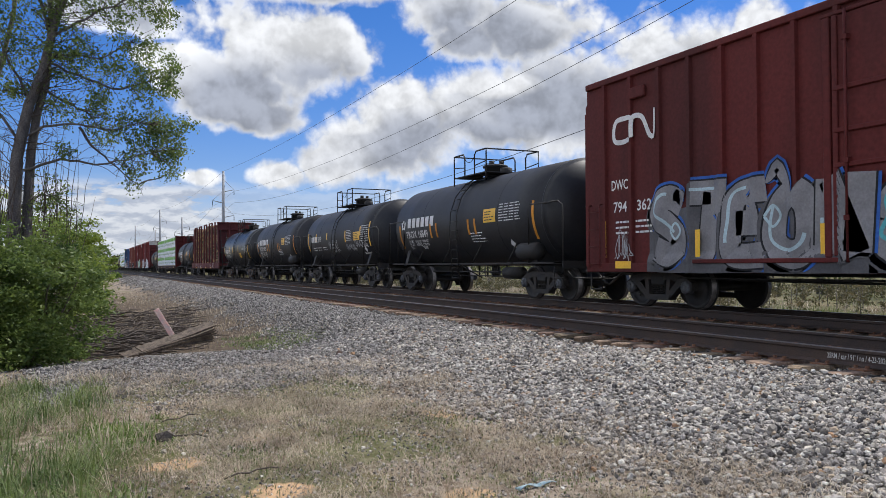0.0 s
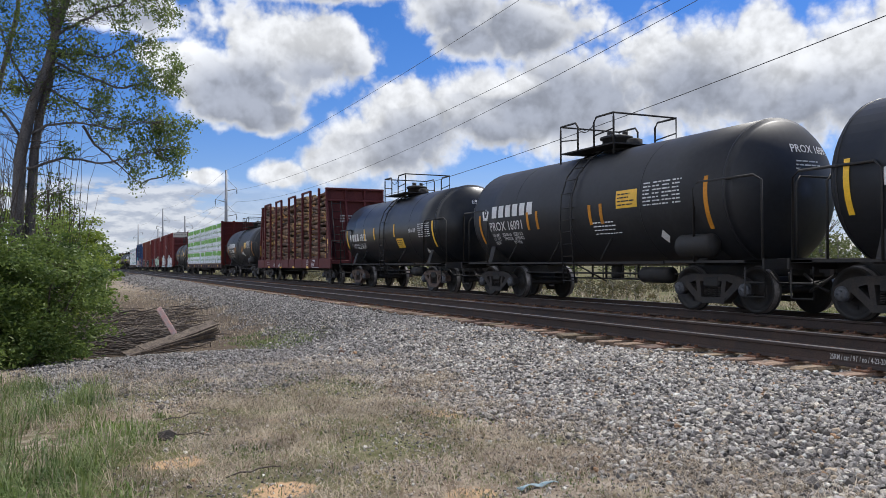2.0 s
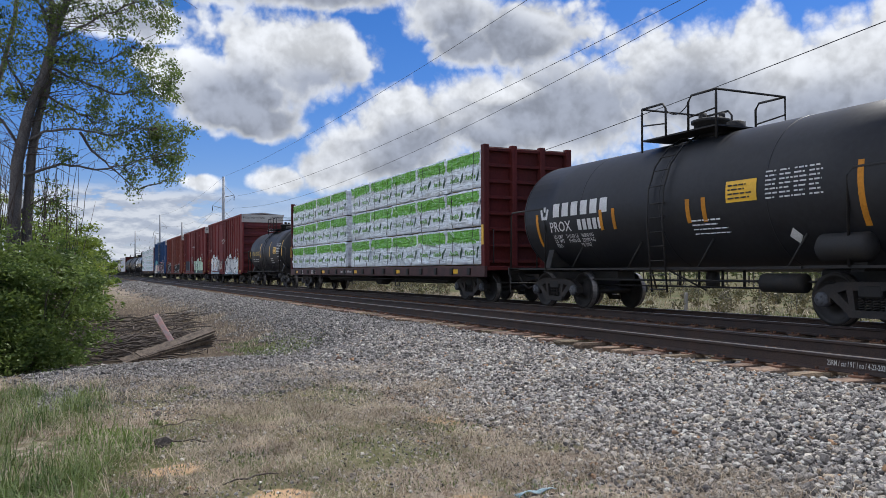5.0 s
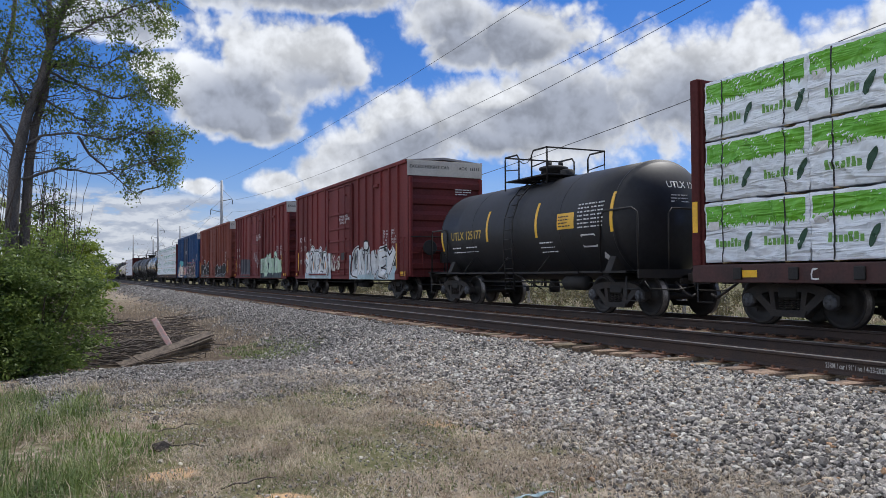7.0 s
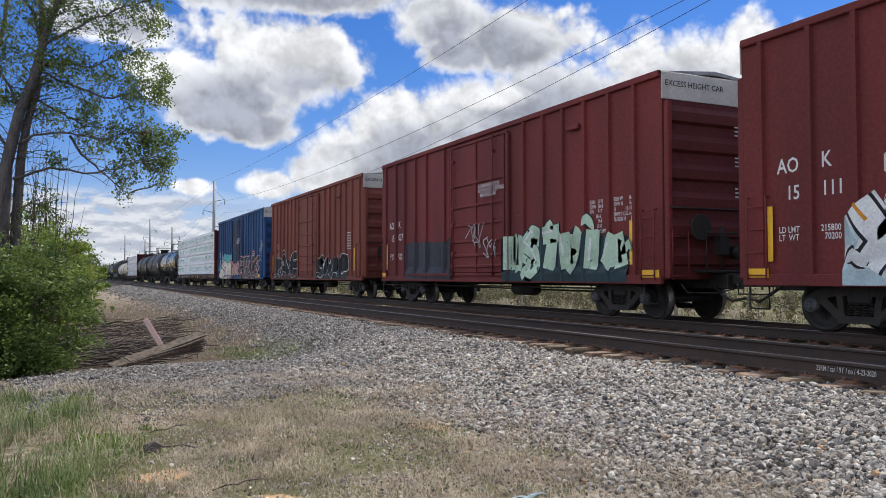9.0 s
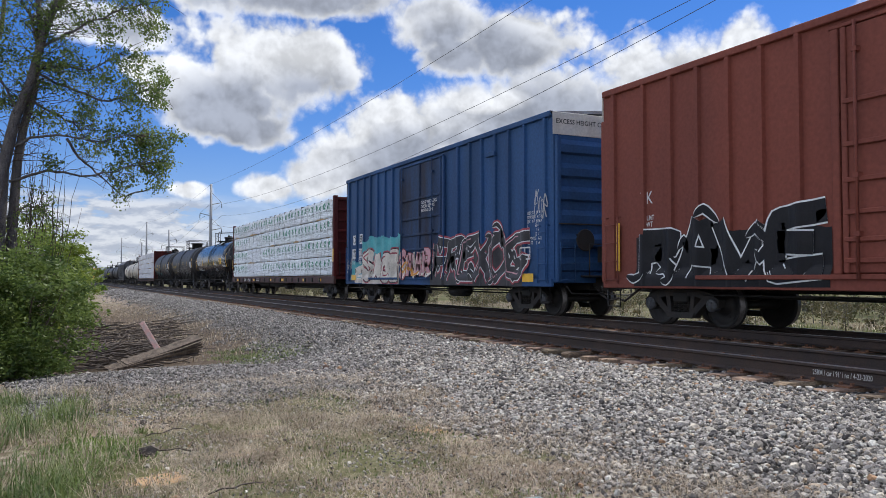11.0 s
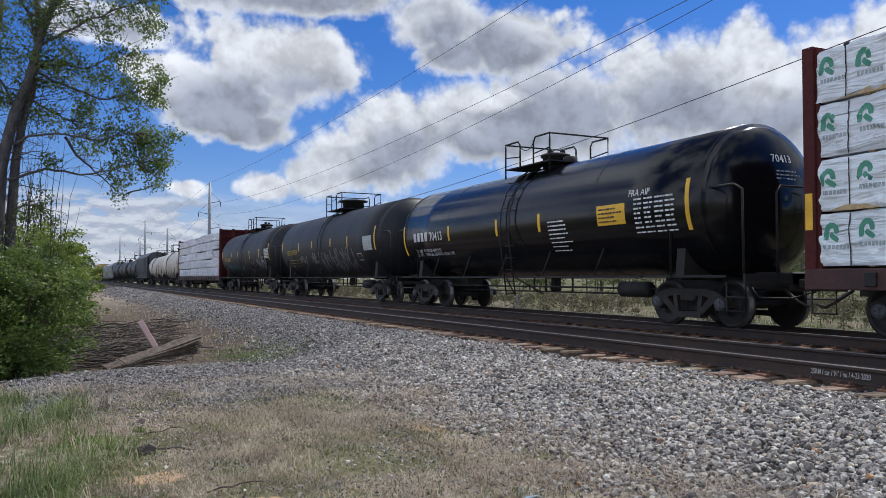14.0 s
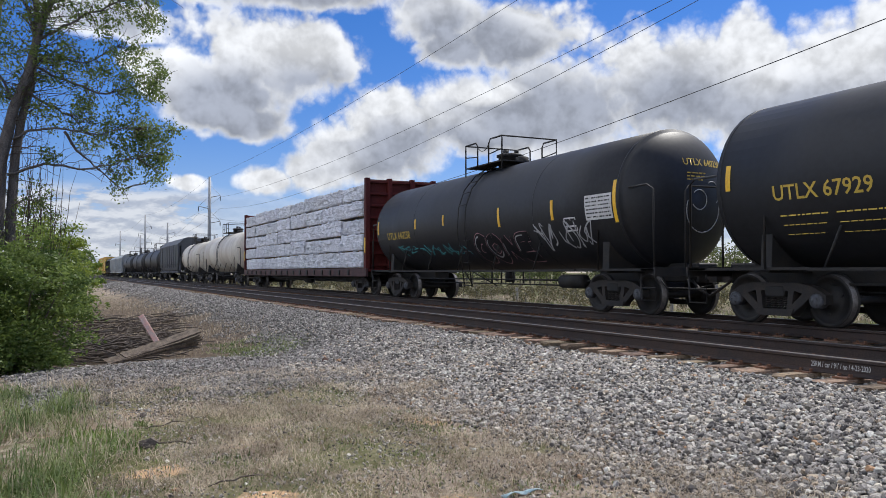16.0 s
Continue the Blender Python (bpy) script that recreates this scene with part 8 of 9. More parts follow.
shrub("shrub", "dense round green shrub at the ballast edge", (-14.6, -1.3, -0.6),
      [(0, 0, 1.0, 1.3, 1.15, 1.15), (0.4, 1.0, 0.85, 0.95, 0.85, 1.0), (-0.8, 0.9, 1.3, 1.0, 0.80, 1.0), (0.8, -0.6, 0.9, 1.0, 0.9, 1.0), (-0.6, -0.9, 1.45, 1.2, 1.0, 1.0), (0.6, 0.2, 0.35, 1.1, 1.2, 0.5), (-0.2, -0.3, 1.55, 0.8, 0.8, 0.6)],
      62000, 0.036, M_LEAF_BUSH, 31, low=-0.70, stems=24)
shrub("shrub", "dense green shrub beside the tree", (-14.0, -3.6, -0.6),
      [(0, 0, 1.1, 1.3, 1.3, 1.2), (-0.8, 0.6, 1.3, 1.0, 1.0, 1.1), (0.5, 1.0, 0.7, 1.0, 0.8, 0.8)], 24000, 0.036, M_LEAF_BUSH, 32, low=-0.70)
shrub("shrub", "tall pale green willow shrub", (-24.5, -0.15, -0.8),
      [(0, -0.4, 1.9, 2.0, 1.1, 1.7), (-2.5, -0.1, 1.8, 2.0, 1.1, 1.6), (-5.0, 0.1, 1.5, 2.2, 1.1, 1.4), (0, -1.8, 2.2, 2.0, 1.4, 1.7)], 26000, 0.05, M_LEAF_LIGHT, 33, low=-0.9)
shrub("shrub", "pale green willow shrub along the track", (-40, -0.15, -0.8),
      [(0, 0, 1.3, 4.0, 1.8, 1.7), (-8, 0.4, 1.3, 4.0, 1.7, 1.6), (-17, 0.6, 1.6, 5, 1.8, 2.0), (4, -2, 1.6, 3, 2, 1.7)], 15000, 0.085, M_LEAF_LIGHT, 34, low=-0.9)
shrub("shrub", "far pale green bushes along the track", (-90, 0.4, -0.8),
      [(0, 0, 1.8, 12, 2.6, 2.2), (-25, 1.0, 2.0, 14, 3.0, 2.6), (-55, 1.5, 2.2, 18, 3.5, 2.8)], 12000, 0.20, M_LEAF_LIGHT, 35, low=-0.9)


def far_wood(name, label, x0, x1, y0, y1, h, count, size, mat, seed, n_trees, middle=0.58):
    """A belt of distant trees: trunks and many leaf clumps."""
    rng, rs = random.Random(seed), np.random.RandomState(seed)
    cs, tr = [], Mesh()
    per = count // n_trees
    for i in range(n_trees):
        x, y = rng.uniform(x0, x1), rng.uniform(y0, y1)
        hh = h * rng.uniform(0.6, 1.15)
        g = ground_z(x, y)
        tr.tube([(x, y, g - 0.2), (x + rng.uniform(-0.05, 0.05) * hh, y, g + hh * (0.27 + middle))], [0.022 * hh, 0.006 * hh], 5)
        for b in range(5):
            z = g + hh * rng.uniform(0.3, 0.8)
            tr.tube([(x, y, z), (x + rng.uniform(-1, 1) * hh * 0.25, y + rng.uniform(-1, 1) * hh * 0.25, z + hh * 0.2)], [0.007 * hh, 0.002 * hh], 4)
        k = 16
        cen = np.array([x, y, g + hh * middle]) + rs.normal(size=(k, 3)) * np.array([0.17, 0.17, 0.20]) * hh
        pick = rs.randint(0, k, per)
        cs.append(cen[pick] + rs.normal(size=(per, 3)) * 0.065 * hh)
    c = np.concatenate(cs)
    u, v = random_axes(rs, len(c), size, 0.2)
    ob = thing(name, label, "trees", kind="stuff")
    tagged(part("foliage", quads_mesh("foliage", c, u, v, mat), None, ob), kind="stuff")
    tagged(part("trunks", tr, M_BARK, ob), kind="stuff")


far_wood("woodland", "distant belt of young green trees behind the tracks", -420, 20, 75, 110, 7.0, 26000, 0.28, M_LEAF_FAR, 41, 90)
far_wood("woodland", "young green trees beyond the field", -170, 15, 58, 80, 5.2, 36000, 0.20, M_LEAF_FAR, 44, 120)
far_wood("woodland", "hazy trees where the track vanishes", -1100, -500, -30, 120, 12.0, 9000, 0.9, M_LEAF_FAR, 42, 50)
far_wood("woodland", "bushy green trees standing beyond the track", -36, 8, 37, 52, 7.2, 42000, 0.085, M_LEAF_FAR, 45, 34, 0.46)
far_wood("brushwood", "low brush along the far side of the track", -170, 12, 22, 50, 1.25, 130000, 0.07, M_LEAF_SCRUB, 43, 1000, 0.34)


# ---- power line ----
def steel_pole(x, y, h):
    ob = thing("power_pole", "tall grey steel power pole with braced arms", "power pole", (x, y, -0.6), group="power line")
    m = Mesh()
    m.tube([(0, 0, 0), (0, 0, h * 0.5), (0, 0, h)], [0.42, 0.34, 0.24], 12)
    part("shaft", m, M_POLE, ob)
    for dz, side in ((0.80, 1), (0.69, -1), (0.55, 1)):
        a = Mesh()
        z = h * dz
        a.tube([(0, 0, z), (0, side * 2.2, z + 0.5)], [0.10, 0.07], 6)
        a.tube([(0, 0, z + 2.6), (0, side * 2.2, z + 0.5)], 0.035, 5)
        part("arm", a, M_POLE, ob)
        i = Mesh()
        i.lathe([(z - 0.6, 0.02), (z - 0.55, 0.10), (z - 0.4, 0.06), (z - 0.3, 0.10), (z - 0.15, 0.06), (z - 0.05, 0.10), (z + 0.45, 0.03)], 'z', 8, (0, side * 2.2, 0))
        part("insulator", i, M_FRAME, ob)
    return ob


for px, ph in ((-170.3, 21.5), (-308.0, 22.5), (-440.0, 23.0), (-14.0, 21.5), (120.0, 21.5)):
    steel_pole(px, 28.0, ph)
for px, ph in ((-258.5, 17.0), (-350.0, 17.0)):
    steel_pole(px, 30.0, ph)


def cables():
    """Three conductors and a top wire: side, heights at the poles, and sag of the near span."""
    for y, z0, z1, sag in ((30.2, 16.8, 16.9, 2.2), (30.2, 14.4, 17.0, 3.5), (25.8, 13.2, 10.1, 4.1), (28.0, 20.9, 20.6, 1.65)):
        m = Mesh()
        for xa, xb, za, zb in ((-440, -308, z0 + 1, z0 + 1), (-308, -170.3, z0 + 1, z0), (-170.3, -14.0, z0, z1), (-14.0, 120.0, z1, z0)):
            m.tube([(xa + (xb - xa) * i / 40, y, za + (zb - za) * i / 40 - 4 * sag * (i / 40) * (1 - i / 40)) for i in range(41)], 0.019, 5)
        tagged(part("power_cable", m, M_WIRE), "dark sagging overhead power cable", "cable", group="power line")


cables()


# ---- loose stones, grass, debris ----
def rock_shapes():
    """Crushed stones: the hulls of a few points strewn on a lump, so that faces and edges are uneven."""
    rng = random.Random(3)
    out = []
    for k in range(22):
        sx, sy, sz = rng.uniform(0.85, 1.15), rng.uniform(0.62, 0.95), rng.uniform(0.50, 0.82)
        bm = bmesh.new()
        n = 11
        for i in range(n):
            z = 1 - 2 * (i + 0.5) / n
            a = i * 2.39996 + rng.uniform(-0.5, 0.5)
            r = math.sqrt(1 - z * z)
            q = rng.uniform(0.80, 1.12)
            bm.verts.new((sx * q * r * math.cos(a), sy * q * r * math.sin(a), sz * q * z))
        bmesh.ops.convex_hull(bm, input=bm.verts)
        for v in [v for v in bm.verts if not v.link_faces]:
            bm.verts.remove(v)
        bmesh.ops.triangulate(bm, faces=bm.faces)
        bm.verts.index_update()
        out.append((np.array([tuple(v.co) for v in bm.verts]), np.array([[v.index for v in f.verts] for f in bm.faces])))
        bm.free()
    return out


ROCKS = rock_shapes()


def stones(name, label, pts, sizes, seed, mat, parent=None):
    rs = np.random.RandomState(seed)
    vs, fs, base = [], [], 0
    kinds = rs.randint(0, len(ROCKS), len(pts))
    for k in range(len(ROCKS)):
        sel = np.nonzero(kinds == k)[0]
        if not len(sel):
            continue
        v, f = ROCKS[k]
        n = len(sel)
        a, b = rs.uniform(0, 6.283, n), rs.normal(size=n) * 0.45
        ca, sa, cb, sb = np.cos(a), np.sin(a), np.cos(b), np.sin(b)
        R = np.zeros((n, 3, 3))
        R[:, 0, 0], R[:, 0, 1], R[:, 0, 2] = ca * cb, -sa, ca * sb
        R[:, 1, 0], R[:, 1, 1], R[:, 1, 2] = sa * cb, ca, sa * sb
        R[:, 2, 0], R[:, 2, 2] = -sb, cb
        w = np.einsum('nij,kj->nki', R, v) * sizes[sel][:, None, None] + pts[sel][:, None, :]
        vs.append(w.reshape(-1, 3))
        fs.append((f[None] + (np.arange(n) * len(v))[:, None, None]).reshape(-1, 3) + base)
        base += n * len(v)
    V, F = np.concatenate(vs), np.concatenate(fs)
    me = bpy.data.meshes.new(name)
    me.vertices.add(len(V))
    me.loops.add(3 * len(F))
    me.polygons.add(len(F))
    me.vertices.foreach_set("co", V.astype(np.float32).ravel())
    me.loops.foreach_set("vertex_index", F.astype(np.int32).ravel())
    me.polygons.foreach_set("loop_start", np.arange(0, 3 * len(F), 3, dtype=np.int32))
    me.polygons.foreach_set("loop_total", np.full(len(F), 3, dtype=np.int32))
    me.polygons.foreach_set("use_smooth", np.zeros(len(F), dtype=bool))
    me.materials.append(mat)
    me.update()
    ob = new(name, me)
    ob.parent = parent
    return tagged(ob, label, "" if parent else "stones", kind="stuff")


def ballast_share(x, y):
    """How much of the ground is ballast at a place, from 0 to 1."""
    w = 1.1 * noise.noise((x * 0.55, y * 0.55, 9.0))
    edge = 0.7 * smooth(16.0, 18.5, -x)          # the hollow pushes the ballast's edge back
    a = smooth(3.3 + edge, 4.9 + edge, y + w)
    if -16.0 < x < -10:
        a = max(a, smooth(-15.6, -14.6, x) * (1 - smooth(-11.4, -10.2, x + w)) * smooth(-1.0, -0.2, y + 0.3 * w))
    return a


def scatter_ballast():
    rs = np.random.RandomState(11)
    P, S = [], []
    for x0, x1, y0, y1, density, size in ((-9.5, -1.8, 2.8, 7.35, 1500, 0.0235), (-16, -9.5, -1.2, 7.35, 1150, 0.0245), (-30, -16, 3.0, 7.4, 420, 0.029), (-60, -30, 3.0, 7.5, 130, 0.042), (-110, -60, 3.2, 7.5, 35, 0.065),
                                          (-30, 0, 9.75, 11.4, 160, 0.032), (-25, 0, 7.3, 9.8, 330, 0.022)):
        n = int((x1 - x0) * (y1 - y0) * density)
        for x, y, q, s in zip(rs.uniform(x0, x1, n), rs.uniform(y0, y1, n), rs.uniform(0, 1, n), rs.lognormal(0, 0.28, n)):
            sh = ballast_share(x, y)
            if 7.0 < y < 7.75 and q > 0.22:
                continue
            if q < sh or q < 0.06:
                r = size * s * (0.7 if q > sh else 1.0)
                lift = 0.35 * r if y < 7.3 else 0.1 * r
                P.append((x, y, ground_z(x, y) + lift * rs.uniform(0.2, 1.6)))
                S.append(r)
    P, S = np.array(P), np.array(S)
    old = (P[:, 0] < -9.0) & (P[:, 1] < 3.6 + 0.5 * np.sin(P[:, 0] * 2.1)) & (P[:, 0] > -16.2)
    # farther stones also get the darker grey, standing in for shade in their gaps
    old |= P[:, 0] < -14.5 + 1.5 * np.sin(P[:, 1] * 3.1) + 2.5 * (rs.uniform(0, 1, len(P)) - 0.5) * 3
    stones("ballast_stones", "grey crushed stone ballast along the track", P[~old], S[~old], 12, M_STONE)
    stones("ridge_stones", "soiled grey gravel of the ridge, and farther ballast darkened for the shade in its gaps", P[old], S[old], 13, M_STONE_SOILED_SHADED)


scatter_ballast()


def scatter_grit():
    rs = np.random.RandomState(14)
    n = 30000
    P, S = [], []
    for x, y, s, q in zip(rs.uniform(-12, -2.6, n), rs.uniform(0.2, 4.6, n), rs.lognormal(0, 0.35, n), rs.uniform(0, 1, n)):
        if noise.noise((x * 1.3, y * 1.3, 4.0)) + 0.25 > q - 0.35 + 0.10 * (3 - y):
            r = 0.0105 * s
            P.append((x, y, ground_z(x, y) + 0.3 * r))
            S.append(r)
    for k in range(700):
        x, y = -9.95 + rs.normal() * 0.28, 1.55 + rs.normal() * 0.35
        q = 0.013 * rs.lognormal(0, 0.3)
        P.append((x, y, ground_z(x, y) + 0.4 * q))
        S.append(q)
    stones("grit", "small scattered gravel on the soil", np.array(P), np.array(S), 15, M_STONE)


scatter_grit()


def blades(name, label, roots, heights, lean, width, mat, seed, bend=0.5):
    """Grass blades of two bent pieces each."""
    rs = np.random.RandomState(seed)
    n = len(roots)
    a = rs.uniform(0, 6.283, n)
    d = np.stack([np.cos(a), np.sin(a), np.zeros(n)], 1)
    s = np.stack([-np.sin(a), np.cos(a), np.zeros(n)], 1) * width * rs.uniform(0.6, 1.3, (n, 1))
    h, ln = heights[:, None], lean[:, None]
    mid = roots + d * ln * h * 0.35 + np.array([0, 0, 1]) * h * 0.6 * (1 - ln * 0.4)
    tip = roots + d * ln * h * (0.8 + bend * 0.4) + np.array([0, 0, 1]) * h * (1 - ln * 0.75)
    V = np.stack([roots - s, roots + s, mid + s * 0.75, mid - s * 0.75, tip], 1).reshape(-1, 3)
    i = np.arange(n)[:, None] * 5
    F4, F3 = i + np.array([0, 1, 2, 3]), i + np.array([3, 2, 4])
    me = bpy.data.meshes.new(name)
    me.vertices.add(5 * n)
    me.loops.add(7 * n)
    me.polygons.add(2 * n)
    me.vertices.foreach_set("co", V.astype(np.float32).ravel())
    me.loops.foreach_set("vertex_index", np.concatenate([F4, F3], 1).astype(np.int32).ravel())
    st = np.stack([np.arange(n) * 7, np.arange(n) * 7 + 4], 1).ravel()
    me.polygons.foreach_set("loop_start", st.astype(np.int32))
    me.polygons.foreach_set("loop_total", np.tile([4, 3], n).astype(np.int32))
    me.materials.append(mat)
    me.update()
    return tagged(new(name, me), label, "grass", kind="stuff")


def clumped(rs, n, x0, x1, y0, y1, clumps, spread):
    c = np.stack([rs.uniform(x0, x1, clumps), rs.uniform(y0, y1, clumps)], 1)
    p = c[rs.randint(0, clumps, n)] + rs.normal(size=(n, 2)) * spread
    return np.array([(x, y, ground_z(x, y) - 0.01) for x, y in p])


def grasses():
    rs = np.random.RandomState(51)
    r = clumped(rs, 7000, -11.5, -4.6, -1.7, 0.25, 70, 0.12)
    r = r[r[:, 1] < 0.62 + 0.08 * (r[:, 0] + 8)]
    blades("tall_grass", "tall green grass beside the shrub", r, 0.08 + 0.40 * rs.uniform(0, 1, len(r)) ** 1.2, rs.uniform(0.3, 1.25, len(r)), 0.0045, M_GRASS, 52)
    r = np.concatenate([clumped(rs, 1100, -6.6, -4.7, -0.7, 0.3, 12, 0.10), clumped(rs, 900, -8.1, -7.4, 0.1, 0.5, 5, 0.12)])
    blades("lush_grass", "bright green tufts of lush grass", r, rs.uniform(0.06, 0.24, len(r)), rs.uniform(0.2, 1.2, len(r)), 0.007, M_LUSH, 62)
    r = clumped(rs, 4600, -12, -4.6, -1.6, 0.75, 60, 0.14)
    blades("dry_grass", "tall dry straw among the green grass", r, rs.uniform(0.08, 0.42, len(r)), rs.uniform(0.4, 1.25, len(r)), 0.0028, M_STRAW, 53)
    r = clumped(rs, 8000, -10, -2.6, 1.3, 4.6, 80, 0.11)
    blades("straw_tufts", "upright tufts of pale dry straw", r, rs.uniform(0.05, 0.20, len(r)), rs.uniform(0.5, 1.3, len(r)), 0.0026, M_STRAW, 59)
    r = clumped(rs, 4200, -20.5, -16.6, 3.2, 4.8, 50, 0.22)
    blades("hollow_grass", "green grass in the damp hollow", r, rs.uniform(0.03, 0.12, len(r)), rs.uniform(0.3, 1.0, len(r)), 0.007, M_GRASS, 60)
    r = np.concatenate([clumped(rs, 90, -10.93, -10.9, 1.33, 1.36, 1, 0.05), clumped(rs, 70, -8.9, -8.8, 0.7, 0.8, 1, 0.06)])
    blades("green_weeds", "small bright green weeds on the gravel", r, rs.uniform(0.05, 0.14, len(r)), rs.uniform(0.3, 1.0, len(r)), 0.008, M_GRASS, 61)
    r = clumped(rs, 30000, -12.5, -2.6, 0.9, 4.5, 150, 0.20)
    blades("dead_grass", "flattened dead grass on the soil", r, rs.uniform(0.04, 0.22, len(r)), rs.uniform(0.95, 1.32, len(r)), 0.0022, M_STRAW, 54)
    r = clumped(rs, 14000, -14, -2.6, 0.2, 4.6, 160, 0.20)
    blades("brown_stems", "brittle brown weed stems on the soil", r, rs.uniform(0.04, 0.20, len(r)), rs.uniform(0.8, 1.3, len(r)), 0.0022, M_STEM, 63)
    r = clumped(rs, 15000, -12, -3.2, -0.2, 3.6, 120, 0.22)
    blades("short_grass", "short green grass and moss in patches", r, rs.uniform(0.02, 0.08, len(r)), rs.uniform(0.2, 0.9, len(r)), 0.004, M_GRASS, 55)
    r = clumped(rs, 5000, -60, -17, 0.3, 4.8, 120, 0.5)
    blades("bank_grass", "dry grass along the ballast bank", r, rs.uniform(0.08, 0.3, len(r)), rs.uniform(0.3, 1.0, len(r)), 0.008, M_STRAW, 56)
    r = clumped(rs, 30000, -80, 2, 16.4, 26, 300, 0.6)
    blades("field_grass", "rough green grass beyond the tracks", r, rs.uniform(0.12, 0.50, len(r)), rs.uniform(0.2, 0.8, len(r)), 0.012, M_FIELD, 57)
    r = clumped(rs, 34000, -80, 2, 16.4, 30, 420, 0.7)
    blades("field_straw", "dry stalks beyond the tracks", r, rs.uniform(0.15, 0.85, len(r)), rs.uniform(0.3, 1.1, len(r)), 0.009, M_STRAW, 58)


grasses()


def branch_pile():
    rng = random.Random(61)
    ob = thing("branch_pile", "heap of grey dead branches in the hollow", "branches", (-19, 1.8, 0), kind="stuff")
    m = Mesh()
    for i in range(560):
        x = 1.7 - 14.0 * rng.random() ** 1.5
        y = rng.uniform(-2.2, 0.35 - 0.17 * x) - 0.3
        a = rng.gauss(1.45, 0.6) if rng.random() < 0.7 else rng.uniform(0, 3.14)
        ln = rng.uniform(0.4, 1.5)
        z = ground_z(-19 + x, 1.8 + y) + 0.02 + rng.random() ** 2 * 0.30
        p = Vector((x, y, z))
        q = p + Vector((math.cos(a) * ln, math.sin(a) * ln, rng.uniform(-0.12, 0.25) * min(ln, 1)))
        r = rng.uniform(0.007, 0.025)
        m.tube(bent(p, q, rng.uniform(-0.05, 0.05), rng, 4, 0.12), [r, r * 0.9, r * 0.8, r * 0.6, r * 0.4], 5)
    for i in range(40):
        x, y = rng.uniform(-8, 1.0), rng.uniform(-0.8, 1.2)
        z = ground_z(-19 + x, 1.8 + y)
        p = Vector((x, y, z))
        m.tube(bent(p, p + Vector((rng.uniform(-0.5, 0.5), rng.uniform(-0.4, 0.5), rng.uniform(0.2, 0.55))), 0.05, rng, 3, 0.15), [0.012, 0.01, 0.008, 0.004], 4)
    part("branch", m, M_DEADWOOD, ob)


branch_pile()


M_BEAMWOOD = material("split grey timber", (0.16, 0.125, 0.095), 0.95, vary=0.4, scale=10, fine=45, bump=0.6, second=(0.055, 0.042, 0.032), mix=0.8)


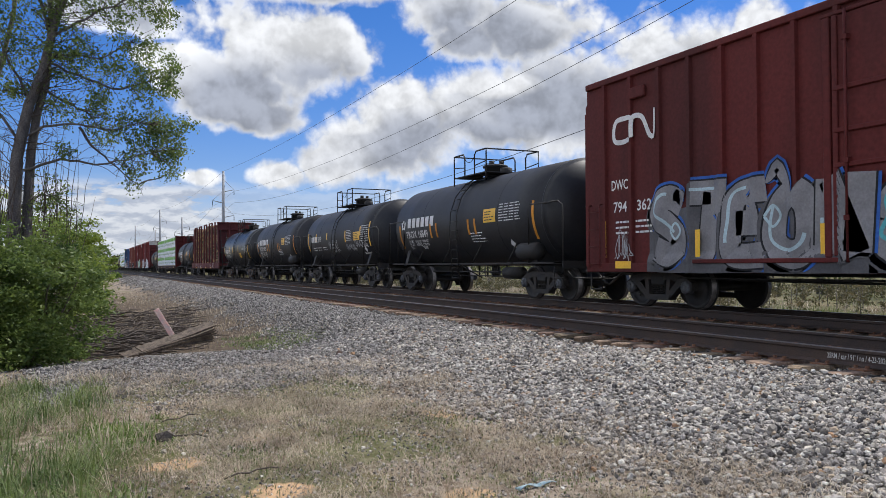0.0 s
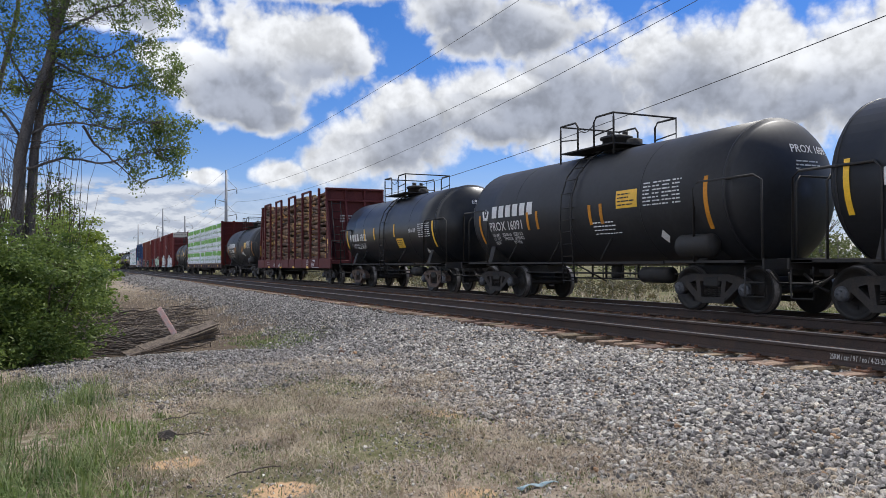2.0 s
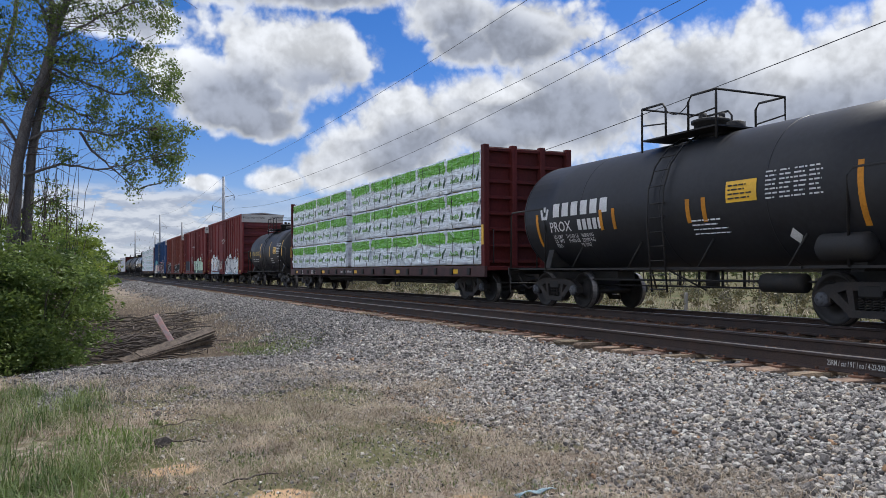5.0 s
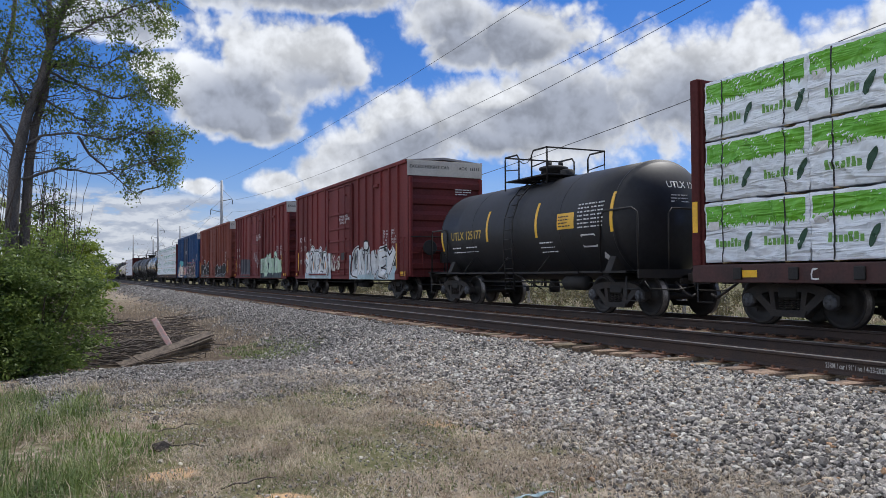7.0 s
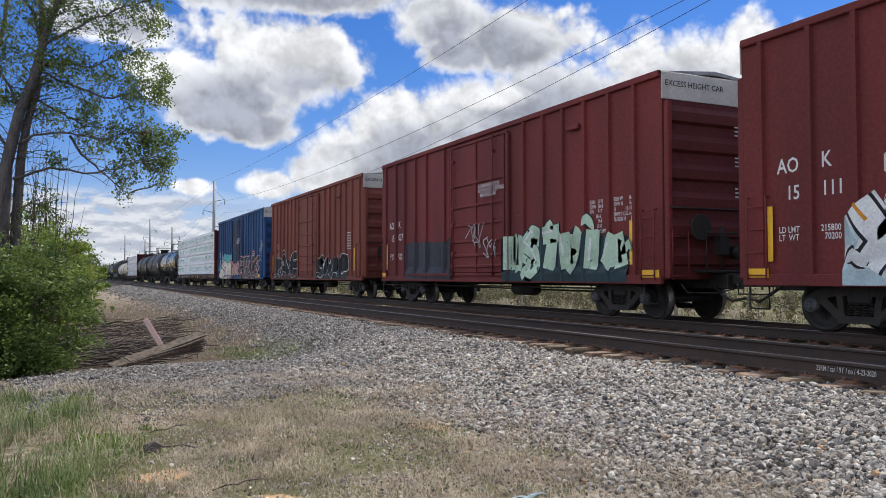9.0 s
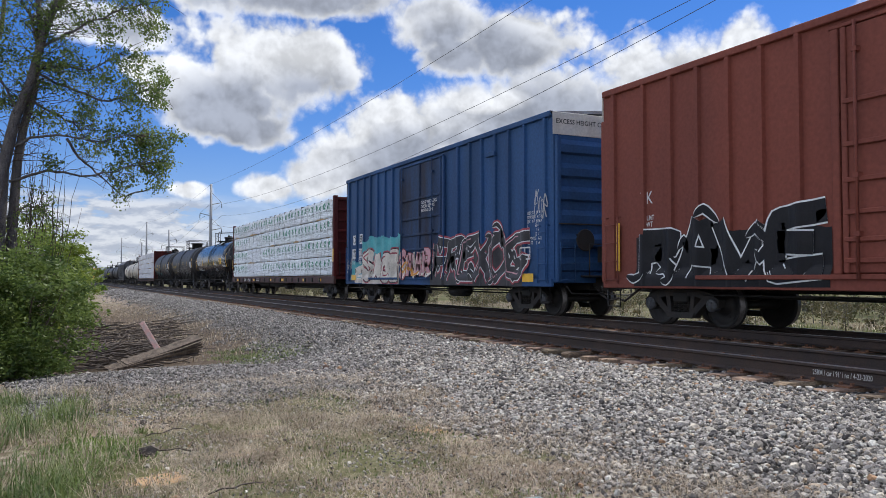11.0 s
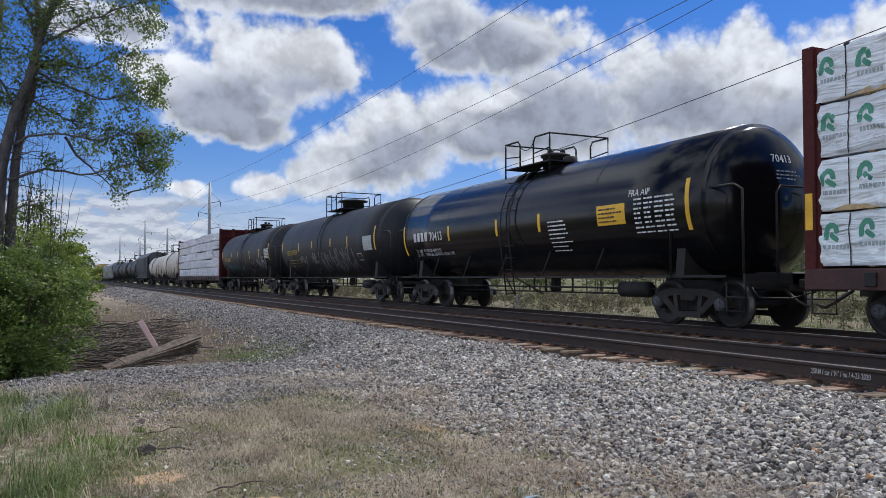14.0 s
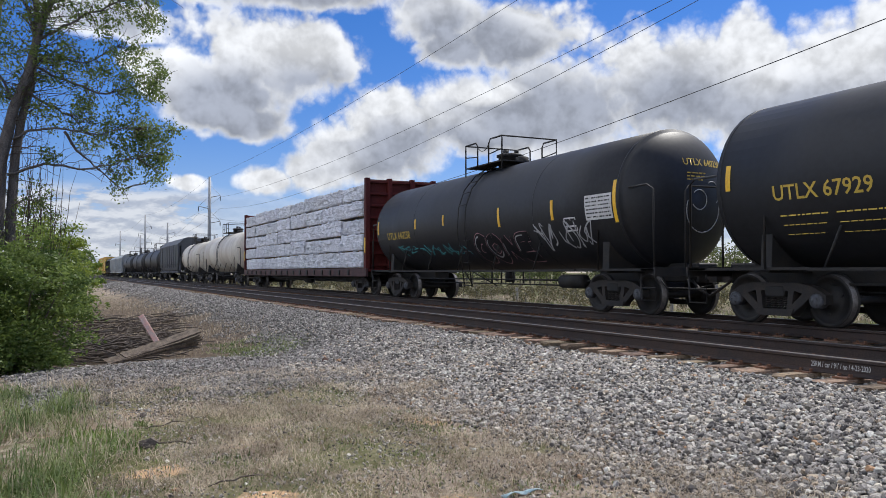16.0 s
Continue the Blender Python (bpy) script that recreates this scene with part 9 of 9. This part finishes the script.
def debris():
    rng = random.Random(71)
    beam = thing("broken_beam", "split weathered timber beam lying on gravel", "timber", (-15.6, 1.85, -0.44))
    for k in range(7):
        m = Mesh()
        a, b = -1.15 + rng.uniform(0.0, 0.5), 0.62 + rng.uniform(-0.16, 0.12)
        y0, y1 = -0.13 + rng.uniform(-0.02, 0.03), 0.12 + rng.uniform(-0.04, 0.02)
        z = -0.13 + 0.037 * k
        n = 7
        rings = []
        for i in range(n + 1):
            f = i / n
            th = 0.016 * (0.45 + 0.55 * min(1.0, 3.0 * f)) * rng.uniform(0.8, 1.1)
            c = z * (0.25 + 1.05 * f * f) + rng.uniform(-0.004, 0.004)
            e0, e1 = y0 + rng.uniform(-0.012, 0.012), y1 + rng.uniform(-0.012, 0.012)
            xx = a + (b - a) * f
            rings.append([(xx + rng.uniform(-0.03, 0.03) * (i == n), e0, c - th), (xx, e1, c - th), (xx + rng.uniform(-0.03, 0.03) * (i == n), e1, c + th), (xx, e0, c + th)])
        m.loft(rings)
        part("split_plank", m, M_BEAMWOOD, beam)
    beam.matrix_basis = pose(-15.75, 1.80, -0.41, 16, -11, 112)
    st = Mesh()
    st.bevel_box(-0.40, 0.40, -0.055, 0.055, -0.02, 0.02, 0.006)
    o = part("painted_stake", st, material("faded pink paint", (0.80, 0.48, 0.40), 0.8, vary=0.15, scale=12, fine=60, bump=0.2, second=(0.62, 0.56, 0.52), mix=0.8))
    lo, hi = Vector((-16.9, 1.84, -0.55)), Vector((-17.1, 1.50, 0.06))
    along = (hi - lo).normalized()
    across = along.cross(Vector((1, 0.1, 0))).normalized()
    o.matrix_basis = Matrix.Translation((lo + hi) / 2) @ Matrix((along, across, along.cross(across))).transposed().to_4x4()
    tagged(o, "faded pink painted wooden stake stuck in branches", "stake")
    for x, y, s, c in ((-13.2, 4.1, 0.09, 0.02), (-7.7, 0.75, 0.11, 0.10), (-9.4, 0.85, 0.06, 0.12)):
        v, f = ROCKS[int(s * 100) % 10]
        m = Mesh()
        m.add([tuple(Vector(p) * s) for p in v], [list(q) for q in f])
        q = part("stone", m, M_TIE if c < 0.05 else M_DEADWOOD)
        q.location = (x, y, ground_z(x, y) + s * 0.3)
        tagged(q, "dark lump lying on the gravel" if c < 0.05 else "grey weathered chunk lying in dry grass", "stone")
    for i, (x, y, a) in enumerate(((-8.64, 1.01, 12), (-7.6, 0.95, -20), (-6.0, 1.2, 10))):
        m = Mesh()
        z = ground_z(x, y)
        m.tube(bent((0, -0.22, 0), (0, 0.22, 0.02), 0.05, rng, 5, 0.1), [0.004, 0.007, 0.006, 0.006, 0.005, 0.003], 6)
        q = part("dead_stick", m, M_DEADWOOD)
        q.matrix_basis = pose(x, y, z + 0.01, 0, 0, a)
        tagged(q, "short dead stick lying in grass", "stick")
    m = Mesh()
    rings = []
    for i in range(9):
        f = i / 8
        z = 0.015 + 0.02 * abs(math.sin(5.0 * f))
        rings.append([(0.02 * math.sin(7 * f), -0.15 + 0.30 * f, z), (0.05 + 0.02 * math.cos(6 * f), -0.15 + 0.30 * f, z + 0.012 * math.sin(9 * f)), (0.05 + 0.02 * math.cos(6 * f), -0.15 + 0.30 * f, z - 0.006 + 0.012 * math.sin(9 * f)), (0.02 * math.sin(7 * f), -0.15 + 0.30 * f, z - 0.006)])
    m.loft(rings, smooth=True)
    q = part("plastic_scrap", m, material("faded blue plastic", (0.25, 0.36, 0.40), 0.45, vary=0.2, scale=20, fine=60, bump=0.1))
    q.location = (-4.86, 2.93, ground_z(-4.86, 2.93))
    tagged(q, "crumpled strip of faded blue plastic on dry grass", "litter")
    for x, y, h in ((-12.5, 23, 1.1), (-10.0, 23, 1.15), (-9.2, 23.5, 1.0), (-27, 24, 1.1), (-40, 24, 1.1)):
        m = Mesh()
        m.bevel_box(-0.6, h - 0.6, -0.07, 0.07, -0.07, 0.07, 0.02)
        q = part("fence_post", m, M_POSTGREY)
        q.matrix_basis = pose(x, y, ground_z(x, y) + 0.5, 0, -90 + rng.uniform(-4, 4), 0)
        tagged(q, "weathered grey post in the field", "post", group="posts beyond the track")


M_POSTGREY = material("weathered grey wood post", (0.30, 0.28, 0.25), 0.9, vary=0.2, scale=5, fine=30, bump=0.3)
debris()


# ---- moving cars ----
def motions():
    for car, x in MOVERS:
        walk(car, [(t, pose(x + TRAIN_SPEED * t, TRACK_Y, 0)) for t in (0, 4, 8, 12, 16)])
    turn = math.degrees(TRAIN_SPEED / WHEEL_R)
    times = [i / FPS for i in range(16 * FPS + 1)]
    for w, ax, near in WHEELSETS:
        if near:
            walk(w, [(t, pose(ax, 0, WHEEL_R, 0, turn * t, 0)) for t in times])


motions()
